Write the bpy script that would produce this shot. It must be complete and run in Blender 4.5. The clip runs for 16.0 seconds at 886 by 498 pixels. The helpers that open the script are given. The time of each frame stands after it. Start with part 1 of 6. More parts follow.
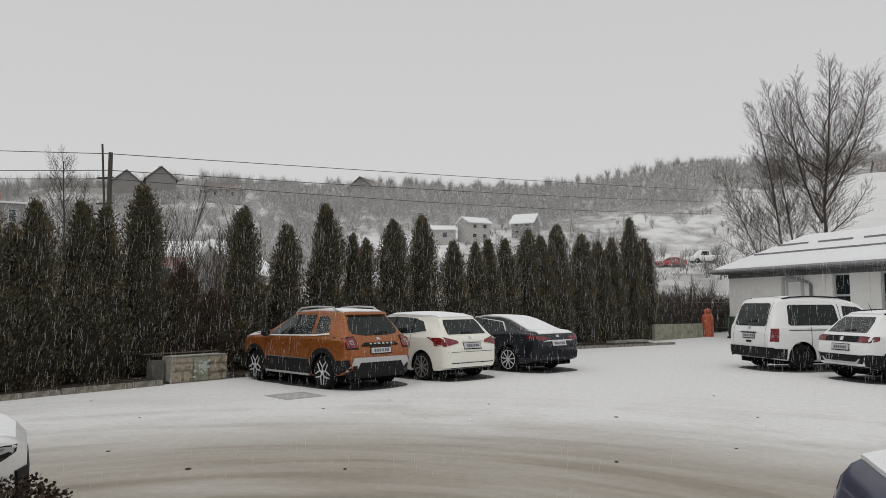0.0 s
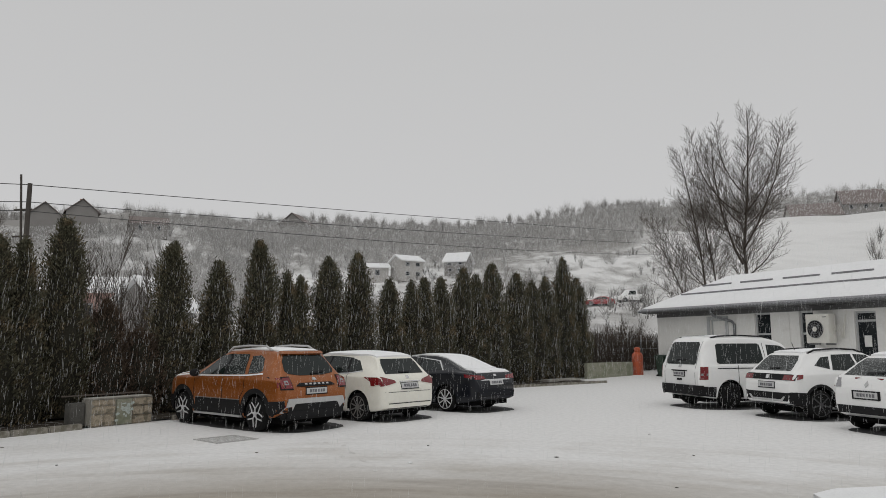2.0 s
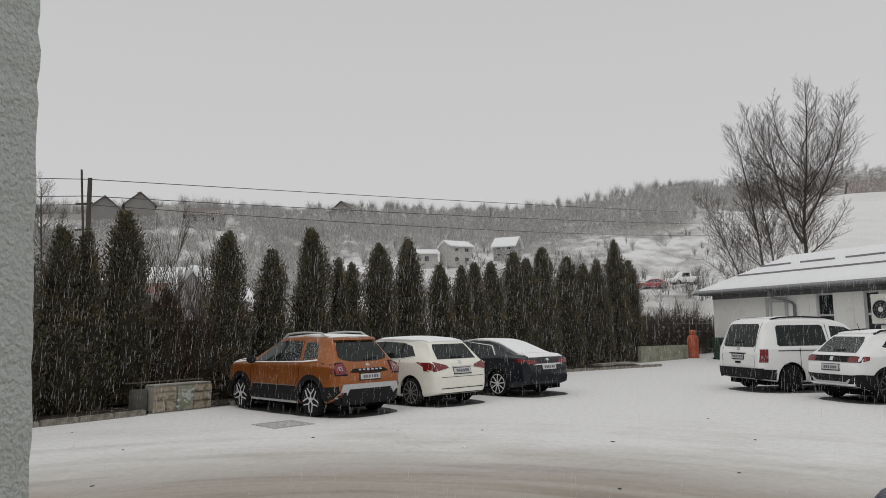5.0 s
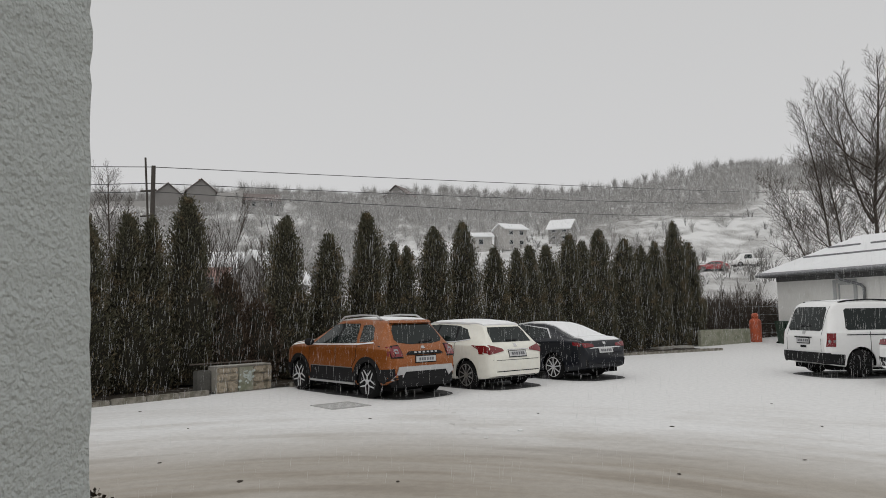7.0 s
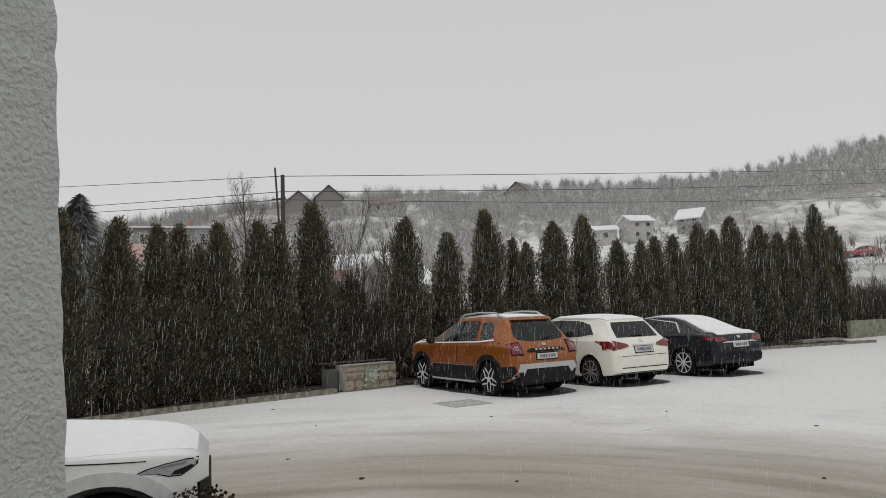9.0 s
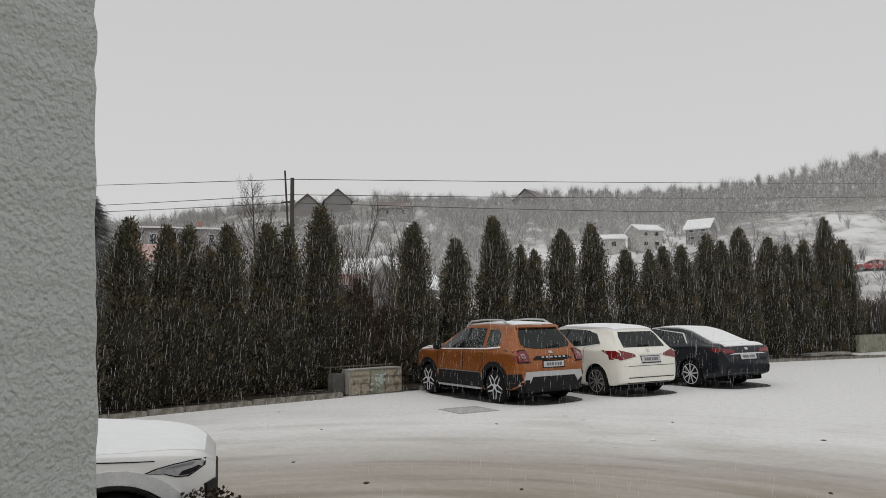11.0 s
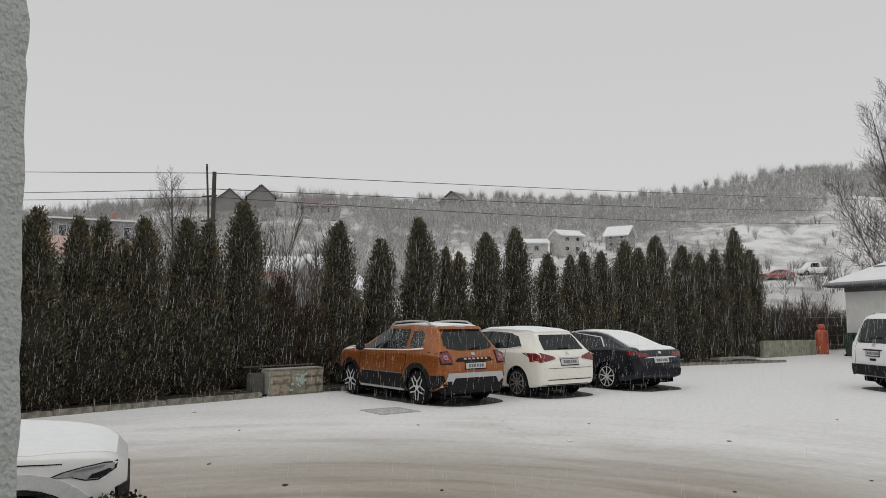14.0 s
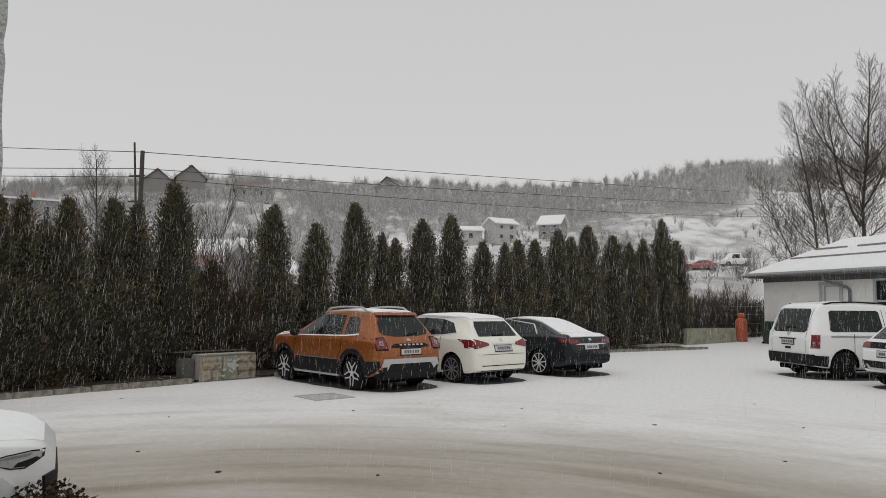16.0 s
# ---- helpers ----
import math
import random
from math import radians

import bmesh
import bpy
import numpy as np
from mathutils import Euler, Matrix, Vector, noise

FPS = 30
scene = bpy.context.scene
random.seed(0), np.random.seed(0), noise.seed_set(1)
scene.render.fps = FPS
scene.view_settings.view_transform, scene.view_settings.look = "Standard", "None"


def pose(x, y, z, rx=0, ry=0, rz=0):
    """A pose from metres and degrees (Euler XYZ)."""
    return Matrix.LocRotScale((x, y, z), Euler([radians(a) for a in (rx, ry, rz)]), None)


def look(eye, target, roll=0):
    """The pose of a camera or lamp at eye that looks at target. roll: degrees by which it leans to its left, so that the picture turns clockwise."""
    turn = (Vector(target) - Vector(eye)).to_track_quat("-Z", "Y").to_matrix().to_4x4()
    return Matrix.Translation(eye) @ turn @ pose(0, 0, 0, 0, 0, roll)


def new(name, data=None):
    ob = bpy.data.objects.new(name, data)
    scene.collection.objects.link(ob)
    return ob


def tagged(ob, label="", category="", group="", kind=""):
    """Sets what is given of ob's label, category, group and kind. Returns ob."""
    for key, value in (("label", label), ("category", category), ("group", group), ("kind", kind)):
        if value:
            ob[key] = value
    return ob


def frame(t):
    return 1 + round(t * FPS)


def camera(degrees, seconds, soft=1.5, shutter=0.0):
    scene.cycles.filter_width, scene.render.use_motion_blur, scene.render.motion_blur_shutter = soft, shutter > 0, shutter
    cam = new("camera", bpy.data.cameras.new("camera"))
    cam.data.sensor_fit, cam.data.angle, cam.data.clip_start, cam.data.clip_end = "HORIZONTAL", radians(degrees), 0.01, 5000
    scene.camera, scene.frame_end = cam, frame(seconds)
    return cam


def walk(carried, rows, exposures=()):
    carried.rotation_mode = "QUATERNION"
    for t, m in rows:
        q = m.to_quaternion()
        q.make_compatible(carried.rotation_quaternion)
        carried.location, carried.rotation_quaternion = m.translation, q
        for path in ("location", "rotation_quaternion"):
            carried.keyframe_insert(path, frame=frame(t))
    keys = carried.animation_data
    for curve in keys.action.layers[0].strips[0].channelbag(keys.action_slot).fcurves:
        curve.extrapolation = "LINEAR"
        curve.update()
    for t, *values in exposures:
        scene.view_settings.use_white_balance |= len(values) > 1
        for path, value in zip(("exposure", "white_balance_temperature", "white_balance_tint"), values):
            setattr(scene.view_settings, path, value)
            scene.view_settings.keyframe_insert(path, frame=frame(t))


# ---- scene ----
cam = camera(62.6, 16.0, 0.9)
PATH = [
    (0, (0.068, -0.261, 1.735), (0.075, 1.733, 1.887), -0.2),
    (0.5, (0.039, -0.246, 1.74), (0.096, 1.747, 1.899), 0.1),
    (1, (-0.025, -0.188, 1.745), (0.101, 1.799, 1.934), 0.1),
    (1.5, (-0.074, -0.148, 1.747), (0.100, 1.832, 1.97), -0.1),
    (2, (-0.071, -0.16, 1.746), (0.121, 1.814, 2.001), -0.2),
    (2.5, (-0.056, -0.186, 1.743), (0.138, 1.786, 2.018), -0.3),
    (3, (-0.042, -0.194, 1.742), (0.134, 1.78, 2.017), -0.4),
    (3.5, (-0.040, -0.175, 1.742), (0.097, 1.803, 2.003), -0.5),
    (4, (-0.060, -0.143, 1.742), (0.032, 1.839, 1.989), -0.7),
    (6.5, (-0.114, -0.079, 1.742), (-0.12, 1.913, 1.919), -0.7),
    (7, (-0.099, -0.072, 1.74), (-0.19, 1.918, 1.913), -0.8),
    (7.5, (0.003, 0.028, 1.739), (-0.204, 2.009, 1.916), -1.2),
    (8, (0.037, 0.048, 1.735), (-0.266, 2.017, 1.909), -1.8),
    (8.5, (0.027, 0.049, 1.734), (-0.351, 2.006, 1.908), -2.1),
    (9, (0.016, 0.063, 1.735), (-0.409, 2.01, 1.909), -2.1),
    (11.5, (0.001, 0.033, 1.744), (-0.436, 1.976, 1.935), -0.7),
    (12, (-0.01, 0.04, 1.746), (-0.424, 1.988, 1.933), -0.5),
    (12.5, (-0.007, 0.045, 1.746), (-0.39, 1.999, 1.931), -0.4),
    (13, (-0.005, 0.04, 1.749), (-0.349, 2.002, 1.932), -0.1),
    (13.5, (0.001, 0.028, 1.749), (-0.294, 1.997, 1.936), -0.1),
    (14, (-0.011, 0.026, 1.749), (-0.253, 2.002, 1.939), 0.0),
    (14.5, (-0.022, 0.024, 1.753), (-0.212, 2.006, 1.944), 0.3),
    (15, (-0.024, 0.011, 1.753), (-0.170, 1.997, 1.937), 0.4),
    (15.5, (-0.040, 0.003, 1.754), (-0.144, 1.994, 1.924), 0.5),
    (16, (-0.057, -0.006, 1.754), (-0.121, 1.988, 1.907), 0.5),
]
walk(cam, [(t, look(e, g, r)) for t, e, g, r in PATH], [(0, 0.08), (1.5, 0.0), (3, -0.10), (4.2, -0.04), (6.5, 0.05), (9, 0.08), (12.5, 0.09), (16, 0.06)])

# ---- world and light: an even overcast sky, brighter overhead ----
world = bpy.data.worlds.new("overcast_sky")
world.use_nodes = True
scene.world = world
wn, wl = world.node_tree.nodes, world.node_tree.links
bg = wn["Background"]
wtc = wn.new("ShaderNodeTexCoord")
wsep = wn.new("ShaderNodeSeparateXYZ")
wramp = wn.new("ShaderNodeValToRGB")
wl.new(wtc.outputs["Generated"], wsep.inputs[0])
wl.new(wsep.outputs["Z"], wramp.inputs[0])
wramp.color_ramp.elements[0].position, wramp.color_ramp.elements[0].color = 0.0, (0.60, 0.60, 0.605, 1)
wramp.color_ramp.elements[1].position, wramp.color_ramp.elements[1].color = 0.95, (0.64, 0.642, 0.645, 1)
for p_, c_ in ((0.12, (0.60, 0.60, 0.605, 1)), (0.42, (0.55, 0.55, 0.552, 1))):
    wramp.color_ramp.elements.new(p_).color = c_
wl.new(wramp.outputs[0], bg.inputs["Color"])
bg.inputs["Strength"].default_value = 1.0

sun_data = bpy.data.lights.new("sun", "SUN")
sun_data.energy, sun_data.angle, sun_data.color = 0.5, radians(60), (1.0, 0.985, 0.96)
sun = new("sun", sun_data)
sun.matrix_world = look((-10, -14, 40), (0, 12, 0))

# ---- materials ----


def mat(name, color, rough=0.6, metal=0.0, var=0.12, scale=6.0, bump=0.0, bump_scale=40.0, bump_dist=0.01, bump_detail=4.0, coat=0.0, spec=0.5, second=None, mix_at=(0.45, 0.6), coord="Object", island=0.0, trans=0.0):
    """A principled material with two scales of variation; second: a colour that shows in patches."""
    m = bpy.data.materials.new(name)
    m.use_nodes = True
    n, l = m.node_tree.nodes, m.node_tree.links
    b = n["Principled BSDF"]
    b.inputs["Roughness"].default_value, b.inputs["Metallic"].default_value = rough, metal
    b.inputs["Coat Weight"].default_value = coat
    b.inputs["Specular IOR Level"].default_value = spec
    tc = n.new("ShaderNodeTexCoord")
    n1 = n.new("ShaderNodeTexNoise")
    n1.inputs["Scale"].default_value, n1.inputs["Detail"].default_value = scale, 6.0
    l.new(tc.outputs[coord], n1.inputs["Vector"])
    n2 = n.new("ShaderNodeTexNoise")
    n2.inputs["Scale"].default_value, n2.inputs["Detail"].default_value = scale * 7.3, 3.0
    l.new(tc.outputs[coord], n2.inputs["Vector"])
    add = n.new("ShaderNodeMath")
    add.operation = "ADD"
    l.new(n1.outputs[0], add.inputs[0])
    l.new(n2.outputs[0], add.inputs[1])
    val = n.new("ShaderNodeMapRange")
    val.inputs["From Min"].default_value, val.inputs["From Max"].default_value = 0.6, 1.4
    val.inputs["To Min"].default_value, val.inputs["To Max"].default_value = 1 - var, 1 + var
    l.new(add.outputs[0], val.inputs["Value"])
    last = val.outputs[0]
    if island:
        geo = n.new("ShaderNodeNewGeometry")
        isl = n.new("ShaderNodeMapRange")
        isl.inputs["To Min"].default_value, isl.inputs["To Max"].default_value = 1 - island, 1 + island
        l.new(geo.outputs["Random Per Island"], isl.inputs["Value"])
        mul = n.new("ShaderNodeMath")
        mul.operation = "MULTIPLY"
        l.new(last, mul.inputs[0])
        l.new(isl.outputs[0], mul.inputs[1])
        last = mul.outputs[0]
    base = n.new("ShaderNodeRGB")
    base.outputs[0].default_value = (*color, 1)
    col = base.outputs[0]
    if second:
        ramp = n.new("ShaderNodeMapRange")
        ramp.inputs["From Min"].default_value, ramp.inputs["From Max"].default_value = mix_at
        mixer = n.new("ShaderNodeMix")
        mixer.data_type = "RGBA"
        l.new(n1.outputs[0], ramp.inputs["Value"])
        l.new(ramp.outputs[0], mixer.inputs["Factor"])
        l.new(col, mixer.inputs["A"])
        mixer.inputs["B"].default_value = (*second, 1)
        col = mixer.outputs["Result"]
    sc = n.new("ShaderNodeVectorMath")
    sc.operation = "SCALE"
    l.new(col, sc.inputs[0])
    l.new(last, sc.inputs["Scale"])
    l.new(sc.outputs[0], b.inputs["Base Color"])
    if bump:
        n3 = n.new("ShaderNodeTexNoise")
        n3.inputs["Scale"].default_value, n3.inputs["Detail"].default_value = bump_scale, bump_detail
        l.new(tc.outputs[coord], n3.inputs["Vector"])
        bp = n.new("ShaderNodeBump")
        bp.inputs["Strength"].default_value, bp.inputs["Distance"].default_value = bump, bump_dist
        l.new(n3.outputs[0], bp.inputs["Height"])
        l.new(bp.outputs[0], b.inputs["Normal"])
    if trans:
        b.inputs["Transmission Weight"].default_value = trans
    return m


SNOW = mat("snow", (0.84, 0.845, 0.85), 0.85, var=0.05, scale=1.2, bump=0.5, bump_scale=25, spec=0.25)
CAR_SNOW = mat("car_snow", (0.88, 0.885, 0.89), 0.8, var=0.05, scale=8, bump=0.6, bump_scale=60, spec=0.25)
STUCCO = mat("stucco", (0.57, 0.60, 0.585), 0.9, var=0.06, scale=60, bump=0.85, bump_scale=165, bump_dist=0.0065, bump_detail=1.4, spec=0.2)
WALL_WHITE = mat("white_render", (0.74, 0.735, 0.71), 0.9, var=0.06, scale=1.5, bump=0.2, bump_scale=50, second=(0.62, 0.61, 0.58), mix_at=(0.55, 0.75))
CONCRETE = mat("concrete", (0.40, 0.385, 0.35), 0.9, var=0.2, scale=4, bump=0.6, bump_scale=30, second=(0.27, 0.26, 0.23))
MOSSY = mat("mossy_concrete", (0.30, 0.30, 0.235), 0.9, var=0.25, scale=3, bump=0.6, bump_scale=30, second=(0.19, 0.20, 0.14))
KERB = mat("kerb_concrete", (0.31, 0.29, 0.25), 0.9, var=0.35, scale=6, bump=0.8, bump_scale=30, second=(0.15, 0.14, 0.11), mix_at=(0.46, 0.62))
STONE = mat("block_stone", (0.39, 0.335, 0.255), 0.9, var=0.45, scale=7, bump=1.0, bump_scale=22, bump_dist=0.02, second=(0.17, 0.15, 0.11), mix_at=(0.5, 0.62))
MORTAR = mat("mortar", (0.30, 0.285, 0.25), 0.95, var=0.15, scale=8, bump=0.5)
PAINT_MARK = mat("pale_paint_mark", (0.46, 0.51, 0.475), 0.8, var=0.3, scale=20)
# concrete darkened to the shade of the recess beside the block wall
RECESS_DARK = mat("recess_shade_concrete", (0.10, 0.097, 0.088), 0.95, var=0.35, scale=6, bump=0.5)
ARCH_GREY = mat("frosted_grey_cladding", (0.68, 0.69, 0.695), 0.8, var=0.15, scale=14)
GUTTER = mat("grey_metal_gutter", (0.15, 0.155, 0.16), 0.45, metal=0.4, var=0.1)
# colour of the soffit and of the painted shadow below it
SOFFIT_SHADE = mat("soffit_board_and_shade", (0.10, 0.10, 0.10), 0.7, var=0.2)
ROOF_SHEET = mat("roof_sheet", (0.22, 0.22, 0.23), 0.6, var=0.2)
FRAME_GREY = mat("window_frame_grey", (0.42, 0.43, 0.43), 0.6, var=0.06)
DARK_GLASS = mat("dark_glass", (0.018, 0.022, 0.025), 0.06, var=0.1, spec=0.6)
CAR_GLASS = mat("car_glass", (0.010, 0.015, 0.014), 0.05, var=0.3, scale=3, spec=0.3)
SNOWY_GLASS = mat("snow_specked_glass", (0.016, 0.021, 0.020), 0.15, var=0.3, scale=34, second=(0.30, 0.31, 0.31), mix_at=(0.52, 0.72), spec=0.3)
BARK = mat("bark", (0.075, 0.062, 0.052), 0.9, var=0.3, scale=8, bump=0.6)
# far twigs are paled: the haze over the slope sits in this colour
FAR_TWIG = mat("far_twigs_hazed", (0.40, 0.392, 0.38), 0.95, var=0.2, scale=0.3, island=0.3)
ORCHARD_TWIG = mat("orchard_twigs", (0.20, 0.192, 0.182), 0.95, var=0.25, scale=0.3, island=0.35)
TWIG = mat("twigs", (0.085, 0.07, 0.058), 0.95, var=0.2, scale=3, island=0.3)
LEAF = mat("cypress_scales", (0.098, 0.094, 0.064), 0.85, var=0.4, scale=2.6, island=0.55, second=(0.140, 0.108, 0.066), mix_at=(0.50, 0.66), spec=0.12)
# much darker than the sprays: the crown's inner shade as a colour
CORE_SHADE = mat("cypress_inner_shade", (0.036, 0.034, 0.026), 0.95, var=0.3, spec=0.1)
RUST_LEAF = mat("brown_shrub_leaf", (0.085, 0.062, 0.045), 0.9, var=0.3, island=0.5, spec=0.2)
BUSH_LEAF = mat("dark_bush_leaf", (0.045, 0.030, 0.018), 0.7, var=0.3, island=0.6, spec=0.3)
TYRE = mat("tyre_rubber", (0.011, 0.011, 0.011), 0.9, var=0.3, scale=12, bump=0.3, spec=0.15)
RIM_GREY = mat("grey_rim", (0.22, 0.22, 0.225), 0.35, metal=0.4, var=0.1)
BLACK = mat("black_plastic", (0.012, 0.012, 0.013), 0.65, var=0.3, scale=10, spec=0.2)
LINER = mat("wheel_well", (0.006, 0.006, 0.006), 0.95, spec=0.05)
RIM = mat("alloy_rim", (0.60, 0.60, 0.61), 0.4, metal=0.2, var=0.12, scale=14)
RIM_BLACK = mat("black_alloy", (0.05, 0.05, 0.052), 0.4, var=0.3, scale=14)
RIM_DULL = mat("dull_dirty_rim", (0.20, 0.19, 0.18), 0.5, metal=0.2, var=0.2, scale=14)
RIM_DARK = mat("dark_rim", (0.010, 0.010, 0.011), 0.6, spec=0.2)
SILVER = mat("silver_plastic", (0.50, 0.50, 0.50), 0.4, metal=0.3, var=0.1)
CHROME = mat("chrome", (0.7, 0.7, 0.7), 0.12, metal=1.0)
RED_LAMP = mat("red_lamp", (0.17, 0.006, 0.010), 0.12, var=0.2, scale=20, coat=0.6)
CLEAR_LAMP = mat("clear_lamp", (0.34, 0.34, 0.35), 0.1, metal=0.5, var=0.2, scale=20)
LAMP_GREY = mat("frosted_lamp_glass", (0.40, 0.41, 0.42), 0.15, var=0.3, scale=30, coat=0.4)
PLATE = mat("plate_white", (0.55, 0.55, 0.55), 0.5, var=0.05)
PLATE_INK = mat("plate_ink", (0.14, 0.14, 0.15), 0.6)
ORANGE = mat("orange_paint", (0.31, 0.088, 0.012), 0.32, metal=0.4, var=0.28, scale=34, coat=0.45, second=(0.34, 0.22, 0.15), mix_at=(0.55, 0.80))
CREAM = mat("cream_white_paint", (0.83, 0.815, 0.73), 0.3, var=0.06, scale=2, coat=0.25)
WHITE = mat("white_paint", (0.86, 0.86, 0.85), 0.3, var=0.03, scale=2, coat=0.25)
NAVY = mat("navy_paint", (0.006, 0.0075, 0.012), 0.3, var=0.2, scale=8, coat=0.3, spec=0.3)
BLUE = mat("blue_paint", (0.012, 0.017, 0.055), 0.35, var=0.3, scale=14, coat=0.2, spec=0.25)
RED_CAR = mat("red_paint", (0.38, 0.03, 0.035), 0.3, var=0.1, coat=0.6)
GAS_ORANGE = mat("orange_red_paint", (0.48, 0.095, 0.035), 0.55, var=0.15, scale=7, second=(0.34, 0.08, 0.04))
BIN_GREEN = mat("green_plastic", (0.02, 0.045, 0.03), 0.5, var=0.2)
AC_WHITE = mat("ac_casing", (0.66, 0.65, 0.60), 0.5, var=0.06)
POLE_WOOD = mat("pole_wood", (0.06, 0.052, 0.045), 0.9, var=0.25, scale=6)
WIRE = mat("wire", (0.05, 0.05, 0.05), 0.6)
IRON = mat("grate_iron", (0.42, 0.415, 0.40), 0.8, var=0.35, scale=14)
PAPER = mat("paper", (0.72, 0.72, 0.70), 0.8, var=0.05)
SOIL = mat("litter_soil", (0.045, 0.038, 0.030), 0.95, var=0.4, scale=5, bump=0.8, bump_scale=30, second=(0.34, 0.33, 0.32), mix_at=(0.60, 0.74), spec=0.1)
DEBRIS = mat("debris", (0.05, 0.038, 0.028), 0.9, var=0.3)
# pale render greyed down, haze included in the wall colour
HOUSE_PALE = mat("house_render", (0.42, 0.405, 0.385), 0.95, var=0.08, scale=0.6)
HOUSE_GREY = mat("house_grey", (0.26, 0.25, 0.24), 0.95, var=0.1, scale=0.6)
HOUSE_BRICK = mat("house_brick", (0.38, 0.20, 0.14), 0.95, var=0.15, scale=1.2)
HOUSE_PINK = mat("house_pink", (0.50, 0.33, 0.29), 0.95, var=0.1, scale=1.0)
FAR_ROOF = mat("far_roof_tile", (0.20, 0.17, 0.16), 0.9, var=0.15, scale=0.5)
# needle colour lightened to carry the haze at that distance
FAR_CONIFER = mat("hazed_conifer", (0.19, 0.195, 0.188), 0.95, var=0.3, scale=0.5, island=0.4)
FENCE_WOOD = mat("fence_wood", (0.12, 0.10, 0.085), 0.9, var=0.25)


def ground_material():
    """Snow over asphalt: clean snow by the cars, trodden brown slush on the driven arc near the house."""
    m = bpy.data.materials.new("snowy_ground")
    m.use_nodes = True
    n, l = m.node_tree.nodes, m.node_tree.links
    b = n["Principled BSDF"]
    b.inputs["Specular IOR Level"].default_value = 0.3
    tc = n.new("ShaderNodeTexCoord")

    def noise_tex(scale, detail, stretch=None):
        t = n.new("ShaderNodeTexNoise")
        t.inputs["Scale"].default_value, t.inputs["Detail"].default_value = scale, detail
        if stretch:
            mp = n.new("ShaderNodeMapping")
            mp.inputs["Scale"].default_value = stretch
            mp.inputs["Rotation"].default_value = (0, 0, radians(4))
            l.new(tc.outputs["Object"], mp.inputs[0])
            l.new(mp.outputs[0], t.inputs["Vector"])
        else:
            l.new(tc.outputs["Object"], t.inputs["Vector"])
        return t.outputs[0]

    def math_node(op, a, b_):
        k = n.new("ShaderNodeMath")
        k.operation = op
        for i, v in enumerate((a, b_)):
            if isinstance(v, (int, float)):
                k.inputs[i].default_value = v
            else:
                l.new(v, k.inputs[i])
        return k.outputs[0]

    sep = n.new("ShaderNodeSeparateXYZ")
    l.new(tc.outputs["Object"], sep.inputs[0])
    big = noise_tex(0.28, 4)
    # streaks follow the turning tracks, round a point near the house
    px, py = math_node("ADD", sep.outputs["X"], 1.5), math_node("SUBTRACT", sep.outputs["Y"], 2.4)
    ang, rad = math_node("ARCTAN2", px, py), math_node("SQRT", math_node("ADD", math_node("MULTIPLY", px, px), math_node("MULTIPLY", py, py)), 0.0)
    polar = n.new("ShaderNodeCombineXYZ")
    l.new(math_node("MULTIPLY", ang, 1.6), polar.inputs[0])
    l.new(math_node("MULTIPLY", rad, 1.9), polar.inputs[1])
    st = n.new("ShaderNodeTexNoise")
    st.inputs["Scale"].default_value, st.inputs["Detail"].default_value = 1.0, 6.0
    l.new(polar.outputs[0], st.inputs["Vector"])
    streak = st.outputs[0]
    fine = noise_tex(9.0, 6)
    grit = noise_tex(46.0, 3)
    # distance over the driven arc, with a ragged edge
    wide_ = math_node("SQRT", math_node("ADD", math_node("MULTIPLY", math_node("MULTIPLY", px, px), 0.75), math_node("MULTIPLY", py, py)), 0.0)
    edge = math_node("ADD", wide_, math_node("MULTIPLY", math_node("SUBTRACT", big, 0.5), 3.6))
    edge = math_node("ADD", edge, math_node("MULTIPLY", math_node("SUBTRACT", streak, 0.5), 2.6))
    slush = n.new("ShaderNodeMapRange")
    slush.inputs["From Min"].default_value, slush.inputs["From Max"].default_value = 9.0, 6.3
    l.new(edge, slush.inputs["Value"])
    amount = math_node("MULTIPLY", slush.outputs[0], math_node("ADD", 0.55, math_node("MULTIPLY", streak, 0.75)))
    wet = n.new("ShaderNodeMapRange")
    wet.inputs["From Min"].default_value, wet.inputs["From Max"].default_value = 0.54, 0.68
    l.new(streak, wet.inputs["Value"])
    wet2 = math_node("MULTIPLY", wet.outputs[0], slush.outputs[0])
    mix1 = n.new("ShaderNodeMix")
    mix1.data_type = "RGBA"
    mix1.inputs["B"].default_value = (0.345, 0.308, 0.258, 1)
    # thin grey driven-over patches outside the brown arc
    thin = n.new("ShaderNodeMapRange")
    thin.inputs["From Min"].default_value, thin.inputs["From Max"].default_value = 0.47, 0.66
    l.new(math_node("ADD", math_node("MULTIPLY", noise_tex(0.55, 7), 0.6), math_node("MULTIPLY", streak, 0.4)), thin.inputs["Value"])
    reach = n.new("ShaderNodeMapRange")
    reach.inputs["From Min"].default_value, reach.inputs["From Max"].default_value = 13.0, 8.0
    l.new(wide_, reach.inputs["Value"])
    mix0 = n.new("ShaderNodeMix")
    mix0.data_type = "RGBA"
    mix0.inputs["A"].default_value, mix0.inputs["B"].default_value = (0.83, 0.825, 0.815, 1), (0.56, 0.532, 0.49, 1)
    l.new(math_node("MULTIPLY", thin.outputs[0], reach.outputs[0]), mix0.inputs["Factor"])
    l.new(mix0.outputs["Result"], mix1.inputs["A"])
    l.new(amount, mix1.inputs["Factor"])
    mix2 = n.new("ShaderNodeMix")
    mix2.data_type = "RGBA"
    mix2.inputs["B"].default_value = (0.255, 0.222, 0.182, 1)
    l.new(mix1.outputs["Result"], mix2.inputs["A"])
